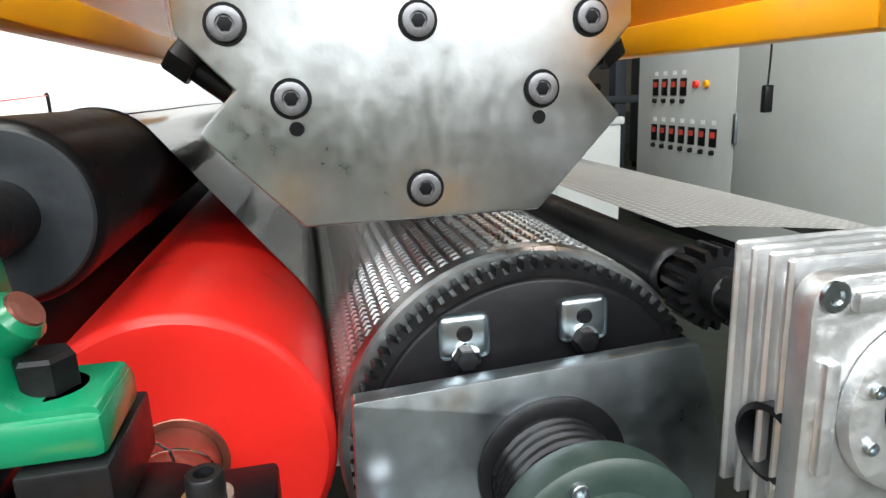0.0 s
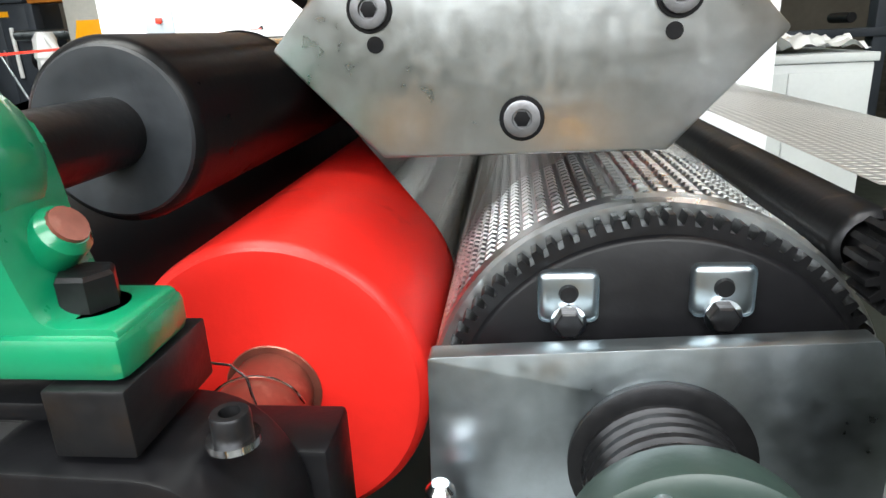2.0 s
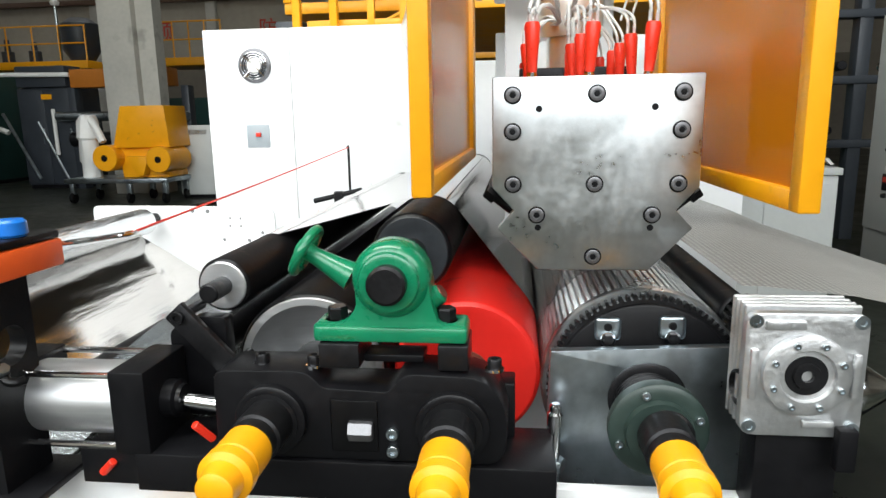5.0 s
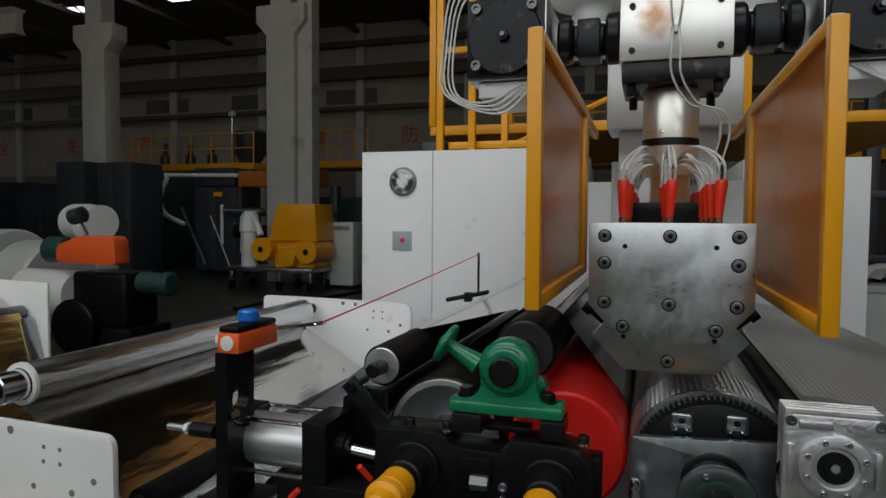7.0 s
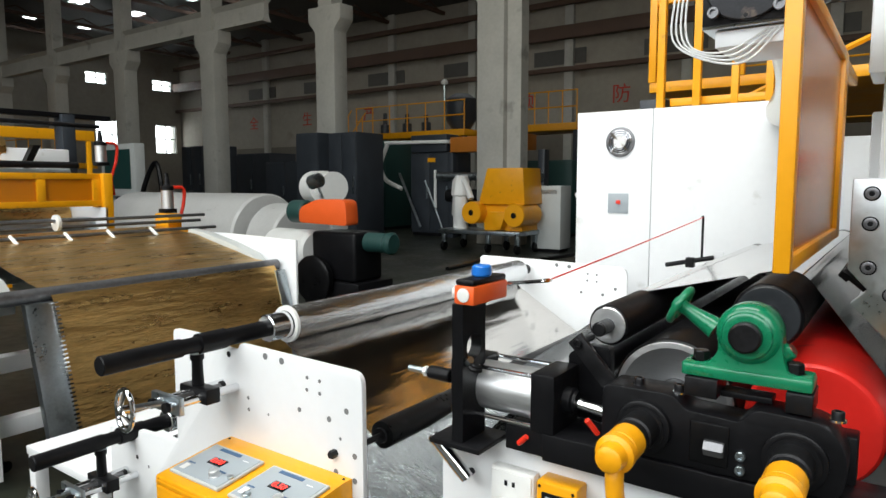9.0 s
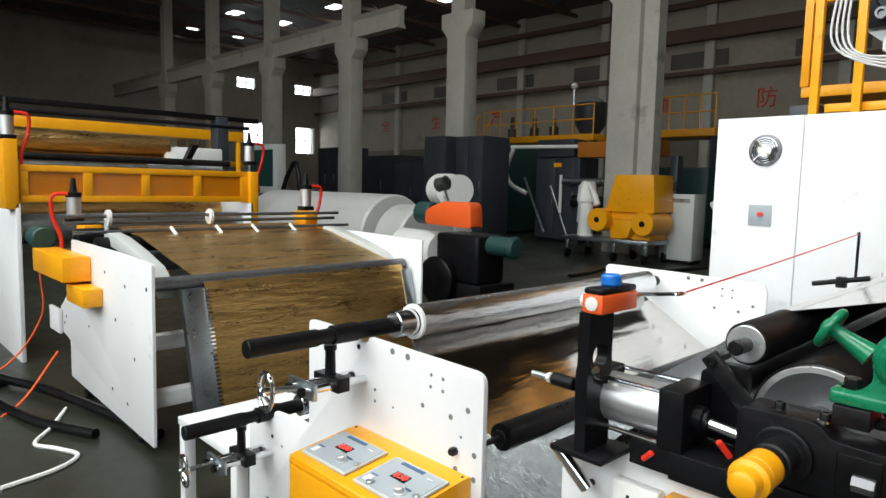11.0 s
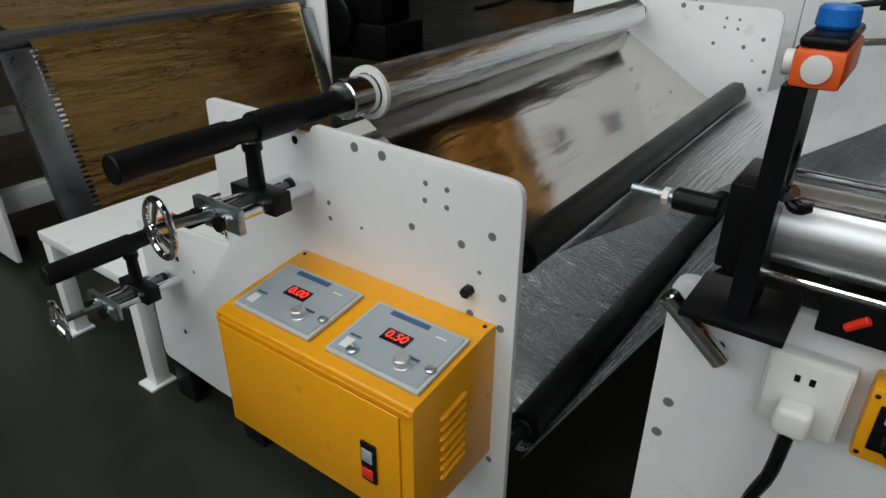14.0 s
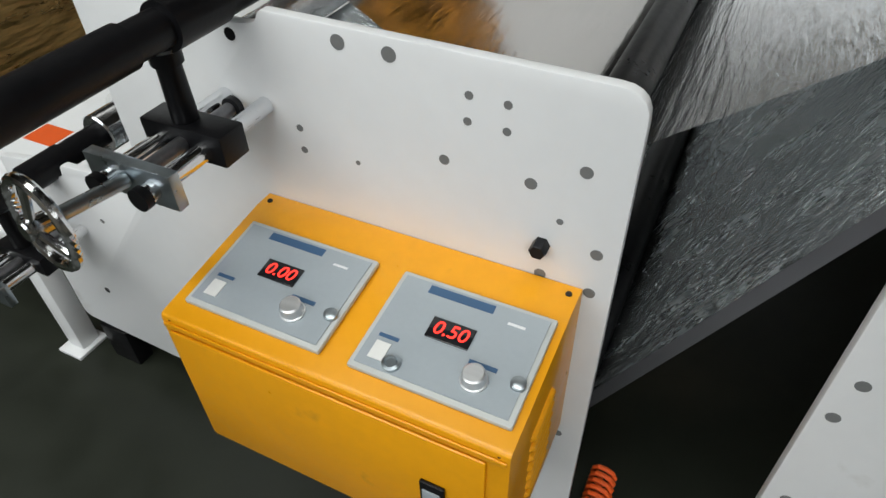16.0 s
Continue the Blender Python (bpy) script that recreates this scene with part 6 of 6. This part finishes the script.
bl = thing("motor_drive", (-6.3, 4.9, 0), "black motor drive with an orange belt guard", "motor")
guard = rounded([(-6.85, 1.16), (-6.85, 1.36), (-6.5, 1.48), (-5.98, 1.48), (-5.96, 1.14)], [0.06, 0.1, 0.08, 0.1, 0.05])
part("belt_guard", prism(guard, "y", 4.72, 4.95, 0.02), M["orange"], bl, "rounded orange belt guard")
part("gear_case", box(-6.65, -5.85, 4.75, 5.3, 0.40, 1.05, 0.05, 3), M["black"], bl)
part("base", box(-6.75, -5.75, 4.7, 5.4, 0.0, 0.40, 0.02), M["black"], bl)
part("motor_body", rod((-5.85, 5.0, 0.92), (-5.50, 5.0, 0.92), 0.13, 28), M["green_dark"], bl, "dark green motor body")
part("fan_cover", rod((-5.50, 5.0, 0.92), (-5.40, 5.0, 0.92), 0.145, 28, None, 0.03), M["green_dark"], bl)
part("pulley", lathe((-6.47, 4.68, 0.42), (0, -1, 0), [(0, 0.30), (0.04, 0.32), (0.10, 0.32), (0.12, 0.29), (0.12, 0.08)], 36), M["rubber"], bl, "black drive pulley")
part("green_shaft", rod((-7.15, 4.9, 1.30), (-6.86, 4.9, 1.30), 0.16, 24), M["green_dark"], bl)
part("white_drum", rod((-7.6, 4.95, 0.75), (-6.76, 4.95, 0.75), 0.3, 28), M["plastic_white"], bl)

# ---------------------------------------------------------------- yellow granulator on a cart, and grey cabinet
ct = thing("trolley", (-9.0, 12.5, 0), "flat steel trolley on castors", "trolley")
part("deck", box(-9.72, -7.40, 11.95, 13.05, 0.44, 0.54, 0.01), M["zinc"], ct)
for x in (-9.6, -8.3, -7.5):
    for y in (12.05, 12.95):
        part("castor", rod((x - 0.04, y, 0.12), (x + 0.04, y, 0.12), 0.12, 16), M["rubber"], ct)
        part("fork", box(x - 0.05, x + 0.05, y - 0.04, y + 0.04, 0.20, 0.4395, 0.004), M["zinc"], ct)
part("handle", sweep([(-9.66, 12.05, 0.54), (-9.95, 12.05, 1.2), (-10.2, 12.05, 1.75)], 0.025, 8), M["zinc"], ct)
gr = thing("granulator", (-8.0, 12.5, 0.54), "yellow painted granulator with a sloping hopper", "granulator")
part("hopper", prism(rounded([(-8.60, 1.18), (-8.36, 2.04), (-7.40, 2.04), (-7.34, 1.18)], [0.02] * 4), "y", 12.1, 13.0, 0.02), M["yellow"], gr)
part("lower_body", prism([(-8.5, 0.545), (-8.55, 1.179), (-7.5, 1.179), (-7.45, 0.545)], "y", 12.2, 13.0, 0.02), M["yellow"], gr)
part("lower_chute", prism([(-8.25, 1.0), (-7.75, 1.0), (-7.9, 0.60), (-8.05, 0.60)], "y", 11.95, 12.199, 0.01), M["yellow"], gr)
for x, z in ((-8.70, 0.97), (-7.52, 0.93)):
    part("drum", lathe((x, 11.9, z), (0, 1, 0), [(0, 0.08), (0, 0.26), (0.02, 0.275), (0.9, 0.275), (0.9, 0.1)], 36), M["yellow"], gr)
    # shade of the axle hole painted as a black disc on the drum end
    part("axle_hole", lathe((x, 11.895, z), (0, 1, 0), [(0, 0.07), (0.01, 0.07)], 20), M["black"], gr)
wr = thing("wrapped_pipe", (-9.35, 12.4, 0.54), "tall machine part wrapped in white plastic film", "wrapped part")
b = bmesh.new()
lathe((-9.38, 12.45, 0.54), (0.02, 0, 1), [(0, 0.20), (0.3, 0.19), (0.35, 0.22), (0.8, 0.20), (0.85, 0.24), (1.2, 0.20), (1.34, 0.14)], 14, b)
for v in b.verts:
    v.co += Vector((noise.noise(v.co * 4), noise.noise(v.co * 4 + Vector((9, 0, 0))), 0)) * 0.07
part("wrapping", b, M["plastic_white"], wr)
part("loose_film", sweep([(-9.28, 12.4, 1.80), (-9.08, 12.3, 1.6), (-8.92, 12.25, 1.3)], 0.08, 7), M["plastic_white"], wr)
gc = thing("grey_cabinet", (-7.1, 13.3, 0), "small grey steel cabinet with louvres", "cabinet")
part("body", box(-7.65, -6.85, 13.0, 13.6, 0.08, 1.62, 0.02), M["grey"], gc)
part("base", box(-7.6, -6.9, 13.05, 13.55, 0, 0.08), M["black"], gc)
part("top_grille", box(-7.55, -6.95, 12.995, 13.0, 1.42, 1.52), M["zinc"], gc)
vl = thing("valve_unit", (-6.0, 13.2, 0), "pale grey pipe fitting unit on a stand", "valve unit")
part("pipes", sweep([(-6.5, 13.2, 1.35), (-6.2, 13.2, 1.5), (-5.9, 13.2, 1.3)], 0.12, 10), M["plastic_white"], vl)
part("stand", box(-6.3, -5.8, 13.0, 13.4, 0, 1.2, 0.02), M["grey"], vl)

# ---------------------------------------------------------------- machines at the back of the hall


def dark_cabinet(x0, x1, y, depth, h, mat, label, doors=2):
    t = thing("machine_cabinet", ((x0 + x1) / 2, y + depth / 2, 0), label, "cabinet", "machine cabinets")
    part("carcass", box(x0, x1, y + 0.03, y + depth, 0.1, h, 0.01), M[mat], t)
    w = (x1 - x0) / doors
    for k in range(doors):
        d = part("door", box(x0 + w * k + 0.02, x0 + w * (k + 1) - 0.02, y, y + 0.029, 0.14, h - 0.05, 0.006), M[mat], t)
        part("handle", box(x0 + w * (k + 1) - 0.12, x0 + w * (k + 1) - 0.08, y - 0.04, y - 0.0005, h * 0.45, h * 0.6, 0.005), M["zinc"], d)
    part("plinth", box(x0 + 0.04, x1 - 0.04, y + 0.06, y + depth - 0.05, 0, 0.1), M["black"], t)
    return t


dark_cabinet(-15.5, -14.55, 12.5, 0.9, 3.2, "dark", "tall dark blue machine cabinet standing alone", 1)
dark_cabinet(-14.1, -13.0, 12.5, 1.2, 3.15, "dark", "tall dark blue machine cabinet beside a gap", 2)
dark_cabinet(-13.3, -11.75, 15.4, 1.2, 2.65, "dark", "dark grey machine cabinet with sloping console", 2)
dark_cabinet(-17.6, -15.4, 16.6, 1.6, 3.2, "green_dark", "dark green machine housing", 3)
dark_cabinet(-31.5, -29.0, 19.0, 1.6, 3.6, "dark", "tall dark machine cabinet near the end wall", 3)
dark_cabinet(-27.0, -24.5, 19.0, 1.6, 3.1, "dark", "dark machine cabinet near the stairs", 2)
dark_cabinet(-23.0, -20.5, 17.5, 1.2, 2.6, "dark", "low dark machine cabinet", 2)
dark_cabinet(-11.2, -8.6, 17.5, 1.4, 2.4, "green_dark", "low dark green machine housing", 3)
dark_cabinet(-8.0, -5.4, 18.5, 1.4, 2.2, "dark", "low dark machine housing by the wall", 2)
rack = thing("storage_rack", (-16.5, 16.4, 0), "teal green steel storage rack with many shelves", "rack")
for k in range(8):
    part("shelf", box(-17.5, -15.5, 16.2, 16.55, 0.4 + 0.33 * k, 0.45 + 0.33 * k, 0.005), M["green_dark"], rack)
for x in (-17.52, -15.5):
    part("upright", box(x - 0.04, x + 0.02, 16.2, 16.55, 0.0, 3.0), M["green_dark"], rack)

winder = thing("winding_machine", (-11.0, 15.6, 0), "dark winding machine with an orange crossbeam", "machine")
part("crossbeam", box(-11.6, -8.9, 15.2, 15.7, 2.62, 3.08, 0.02), material("dull_orange_paint", (0.42, 0.14, 0.015), 0.5, vary=0.15, scale=3), winder, "dull orange crossbeam")
part("top_console", box(-13.2, -11.8, 15.3, 16.0, 2.66, 3.2, 0.03), M["dark"], winder)
part("white_roller", rod((-14.2, 15.2, 3.0), (-11.6, 15.2, 2.95), 0.06, 12), M["plastic_white"], winder)
part("roller", rod((-12.0, 15.1, 1.9), (-8.4, 15.1, 1.85), 0.12, 16), M["zinc"], winder)
part("roller_low", rod((-11.7, 15.2, 1.3), (-8.4, 15.2, 1.3), 0.2, 16), M["oxide"], winder)
for x in (-11.6, -8.5):
    part("upright", box(x - 0.1, x + 0.1, 15.2, 15.5, 0.0, 2.6195, 0.01), M["dark"], winder)
part("diagonal_rod", rod((-13.6, 15.2, 2.0), (-12.6, 15.0, 0.3), 0.04, 8), M["zinc"], winder)
part("white_rod", rod((-12.25, 15.32, 2.1), (-12.25, 15.32, 0.9), 0.05, 8), M["plastic_white"], winder)
part("yellow_label", box(-12.6, -12.3, 15.39, 15.398, 2.35, 2.48), M["yellow"], winder)
part("hose", sweep([(-14.1, 15.2, 2.95), (-14.3, 15.1, 2.3), (-14.1, 15.1, 1.8), (-13.5, 15.2, 1.5)], 0.07, 8), M["plastic_white"], winder, "pale hose")


def platform(x0, x1, y, z, label, step=0.9):
    t = thing("work_platform", ((x0 + x1) / 2, y, z), label, "platform", "yellow work platforms")
    part("deck", box(x0, x1, y, y + 1.8, z - 0.25, z, 0.01), M["yellow"], t)
    n = max(2, int((x1 - x0) / step))
    for k in range(n + 1):
        x = x0 + 0.03 + (x1 - x0 - 0.06) * k / n
        part("post", rod((x, y + 0.05, z), (x, y + 0.05, z + 1.1), 0.025, 8), M["yellow"], t)
    for h in (0.55, 1.1):
        part("handrail", rod((x0, y + 0.05, z + h), (x1, y + 0.05, z + h), 0.025, 8), M["yellow"], t)
    for x in (x0 + 0.1, x1 - 0.1):
        part("support", box(x - 0.08, x + 0.08, y + 0.1, y + 0.26, 0, z - 0.2505), M["dark"], t)
    return t


platform(-19.6, -14.0, 19.6, 3.75, "raised yellow work platform with handrails at the back")
platform(-13.2, -9.4, 19.6, 3.75, "raised yellow work platform beside the column", 0.5)
platform(-44.0, -30.0, 12.0, 2.6, "long low yellow work platform at the end of the hall", 1.2)
st = thing("steel_stair", (-22.0, 19.8, 0), "yellow steel stair leading to the platform", "stair")
for y in (19.7, 20.6):
    part("stringer", prism([(-23.6, 0.0), (-23.2, 0.0), (-19.7, 3.75), (-20.1, 3.75)], "y", y, y + 0.06), M["yellow"], st)
    part("stair_rail", sweep([(-23.4, y, 1.05), (-21.5, y, 3.1), (-19.9, y, 4.8)], 0.03, 8), M["yellow"], st)
    for k in range(4):
        part("baluster", rod((-23.4 + k * 1.1, y, 0.15 + k * 1.17), (-23.4 + k * 1.1, y, 1.08 + k * 1.18), 0.025, 8), M["yellow"], st)
for k in range(14):
    part("tread", box(-23.45 + 0.26 * k, -23.15 + 0.26 * k, 19.765, 20.595, 0.22 + 0.265 * k, 0.25 + 0.265 * k), M["yellow"], st)

tw = thing("hopper_dryer", (-15.2, 19.8, 3.75), "machine top with lamp mast and dark hopper", "machine")
part("hopper", lathe((-14.6, 20.3, 3.76), (0, 0, 1), [(0, 0.35), (0.4, 0.6), (1.2, 0.6), (1.4, 0.3)], 20), M["dark"], tw)
part("mast", rod((-15.4, 20.3, 3.76), (-15.4, 20.3, 5.6), 0.05, 8), M["zinc"], tw)
part("lamp", lathe((-15.4, 20.3, 5.6), (0, 0, 1), [(0, 0.12), (0.1, 0.16), (0.2, 0.05)], 12), M["plastic_white"], tw)
for k, (x, z) in enumerate(((-16.4, 3.76), (-17.4, 3.76), (-18.6, 3.76))):
    part("motor", lathe((x, 20.4, z), (0, 0, 1), [(0, 0.2), (0.4, 0.2), (0.42, 0.1), (0.7 + 0.1 * k, 0.08)], 14), M["dark"], tw)

mon = thing("operator_terminal", (-17.5, 8.0, 0), "grey framed operator terminal on a stand", "terminal")
part("frame", box(-18.4, -16.7, 8.0, 8.3, 1.35, 2.75, 0.02), M["grey"], mon)
part("screen", box(-18.2, -16.9, 7.985, 7.999, 1.55, 2.6), M["green_dark"], mon, "dark screen")
part("leg", box(-18.4, -18.2, 8.05, 8.25, 0, 1.3495), M["grey"], mon)
part("leg", box(-16.9, -16.7, 8.05, 8.25, 0, 1.3495), M["grey"], mon)
bt = thing("blue_tank", (-16.0, 7.6, 0), "small blue pressure tank with black hoses", "tank")
part("tank", lathe((-16.3, 7.6, 0.45), (1, 0, 0), [(0, 0.1), (0.05, 0.3), (0.6, 0.3), (0.65, 0.1)], 24), material("blue_enamel", (0.01, 0.05, 0.22), 0.35, vary=0.1), bt)
part("cradle", box(-16.2, -15.8, 7.4, 7.8, 0, 0.2), M["black"], bt)
part("hose", sweep([(-15.9, 7.6, 0.7), (-15.6, 7.6, 1.6), (-15.2, 7.7, 2.2), (-15.0, 7.7, 1.4), (-15.1, 7.7, 0.3)], 0.06, 8), M["rubber"], bt)
for x, y, h in ((-24.0, 9.5, 1.8), (-20.5, 10.2, 1.5), (-27.5, 10.0, 2.0), (-31.0, 8.5, 2.2), (-22.0, 13.0, 1.4)):
    t = thing("floor_machine", (x, y, 0), "dark workshop machine on the hall floor", "machine", "workshop machines")
    part("bed", box(x - 1.0, x + 1.0, y - 0.4, y + 0.4, 0, h * 0.5, 0.03), M["dark"], t)
    part("head", box(x - 0.8, x - 0.1, y - 0.35, y + 0.35, h * 0.5 + 0.001, h, 0.03), M["dark"], t)
    part("roller", rod((x - 0.1, y, h * 0.7), (x + 0.95, y, h * 0.7), 0.12, 16), M["zinc"], t)
for k in range(5):
    x = -33.0 - 2.0 * k
    t = thing("stacked_crate", (x, 10.0, 0), "pale wrapped goods stacked on a pallet", "crate", "stacked goods")
    part("goods", box(x - 0.8, x + 0.8, 9.5, 10.7, 0.15, 1.5 + 0.3 * (k % 3), 0.06), M["film_roll"], t)
    part("pallet", box(x - 0.85, x + 0.85, 9.45, 10.75, 0, 0.149), M["wall_low"], t)

# ---------------------------------------------------------------- extruder platform behind the white cabinet
ep = thing("extruder_platform", (0.2, 4.5, 2.2), "yellow steel extruder platform with ladder posts and handrails", "platform")
part("deck_edge", box(-1.62, 1.75, 3.3, 3.36, 2.33, 2.40, 0.004), M["yellow"], ep)
part("deck", box(-1.62, 1.75, 3.361, 6.2, 2.34, 2.39), M["yellow"], ep)
for x in (-1.60, -1.02, 0.55, 1.1, 1.7):
    part("post", box(x - 0.025, x + 0.025, 3.29, 3.34, 2.4005, 3.6, 0.003), M["yellow"], ep)
for z in (2.93, 3.45):
    part("handrail", box(-1.62, -0.98, 3.295, 3.335, z, z + 0.045, 0.003), M["yellow"], ep)
    part("handrail", box(0.55, 1.72, 3.295, 3.335, z, z + 0.045, 0.003), M["yellow"], ep)
for x in (-1.45, -1.22):
    part("ladder_post", box(x - 0.024, x + 0.024, 3.0, 3.05, 2.0, 4.0, 0.004), M["yellow"], ep)
for x in (-1.0, -0.8, -0.62):
    part("strut", box(x - 0.022, x + 0.022, 3.05, 3.09, 2.0, 2.75, 0.003), M["yellow"], ep)
part("brace", sweep([(-1.1, 3.1, 2.15), (-0.7, 3.3, 2.38), (-0.3, 3.5, 2.6)], 0.02, 6), M["yellow"], ep)
part("cross_channel", box(-1.4, -0.5, 3.055, 3.085, 2.20, 2.25, 0.003), M["yellow"], ep)
for x in (-1.55, 1.65):
    part("support", box(x - 0.06, x + 0.06, 5.9, 6.02, 0, 2.3395, 0.004), M["yellow"], ep)
part("motor_box", box(-1.62, -1.45, 3.1, 3.28, 2.13, 2.26, 0.01), M["dark"], ep)

# ---------------------------------------------------------------- things to the side of the embossed web
cc = thing("temperature_cabinet", (3.9, 4.0, 0), "large grey control cabinet with rows of temperature controllers", "cabinet")
FX = 3.43
part("body", box(FX, FX + 0.9, 1.2, 6.05, 0.12, 2.6, 0.01), M["grey"], cc)
part("plinth", box(FX + 0.04, FX + 0.86, 1.25, 6.0, 0, 0.12), M["black"], cc)
for y0, y1 in ((1.22, 2.8), (2.82, 4.4), (4.42, 6.03)):
    part("door", box(FX - 0.022, FX - 0.0005, y0, y1, 0.50, 2.56, 0.004), M["grey"], cc)
for row, (n, z) in enumerate(((4, 1.42), (7, 0.98))):
    for k in range(n):
        y = 5.68 - 0.165 * k
        c = part("controller", box(FX - 0.034, FX - 0.0225, y - 0.05, y + 0.05, z - 0.08, z + 0.08, 0.004), M["black"], cc, "small black temperature controller")
        part("readout", box(FX - 0.0352, FX - 0.0342, y - 0.035, y + 0.035, z + 0.0, z + 0.05), M["redprint"], c)
        part("name_tag", box(FX - 0.026, FX - 0.0222, y - 0.03, y + 0.03, z + 0.11, z + 0.15), M["white"], cc)
        part("knob", lathe((FX - 0.0225, y, z - 0.13), (-1, 0, 0), [(0, 0.025), (0.03, 0.02)], 12), M["black"], cc)
for y, m_k in ((4.98, "redplastic"), (4.82, "yellow")):
    part("push_button", lathe((FX - 0.0225, y, 1.44), (-1, 0, 0), [(0, 0.035), (0.03, 0.03)], 14), M[m_k], cc)
part("handle", box(FX - 0.05, FX - 0.0225, 4.36, 4.40, 0.95, 1.2, 0.005), M["zinc"], cc)
pd = thing("hanging_pendant", (2.6, 3.0, 1.5), "small black pendant control hanging on its cable", "pendant control")
part("case", box(2.57, 2.63, 2.98, 3.02, 1.28, 1.44, 0.01), M["black"], pd)
part("cable", sweep([(2.6, 3.0, 1.44), (2.605, 3.0, 1.7), (2.6, 3.0, 2.6), (2.6, 3.0, 6.0), (2.6, 3.0, 12.51)], 0.006, 6), M["black"], pd)
tbx = thing("work_table", (2.3, 5.0, 0), "pale grey steel work table with crumpled plastic film", "table")
part("body", box(1.27, 2.40, 4.42, 5.58, 0.06, 1.16, 0.015), M["grey"], tbx)
part("table_top", box(1.25, 2.42, 4.4, 5.6, 1.161, 1.22, 0.01), M["grey"], tbx)
part("kick_plate", box(1.32, 2.35, 4.47, 5.53, 0.0, 0.0595), M["black"], tbx)
part("front_panel", box(1.33, 1.83, 4.408, 4.4195, 0.12, 1.10, 0.004), M["grey"], tbx)
part("front_panel", box(1.85, 2.34, 4.408, 4.4195, 0.12, 1.10, 0.004), M["grey"], tbx)
b = bmesh.new()
bmesh.ops.create_grid(b, x_segments=30, y_segments=24, size=0.5)
for v in b.verts:
    v.co = Vector((1.85 + v.co.x * 1.05, 4.95 + v.co.y, 1.25 + 0.16 * abs(noise.noise(v.co * 5)) + 0.05 * noise.noise(v.co * 15)))
tagged(part("plastic_film", b, M["plastic_white"], smooth=60), "crumpled clear plastic film heaped on the table", "plastic film")
t = thing("dark_frame", (3.0, 8.0, 0), "dark steel machine frame with small bright fittings", "machine")
for x in (1.9, 2.6, 4.2, 5.2):
    part("upright", box(x - 0.08, x + 0.08, 8.0, 8.2, 0, 4.2, 0.01), M["dark"], t)
for z in (1.2, 2.0, 2.8, 3.6):
    part("shelf_beam", box(1.9, 5.3, 7.98, 8.22, z, z + 0.1, 0.01), M["dark"], t)
for k in range(16):
    x, z = 2.0 + 3.1 * random.random(), random.choice((1.3, 2.1, 2.9))
    part("roller_end", rod((x, 7.9, z + 0.12), (x, 8.4, z + 0.12), 0.06, 12), M["chrome"] if k % 3 == 0 else M["oxide"], t)
dark_cabinet(5.6, 8.5, 9.0, 1.4, 3.2, "dark", "dark machine cabinet with three closed doors", 3)
dark_cabinet(0.4, 3.2, 12.5, 1.4, 3.0, "green_dark", "dark green machine housing behind the extruder", 3)
platform(-3.6, 5.4, 16.0, 3.4, "yellow platform behind the extruder", 1.0)
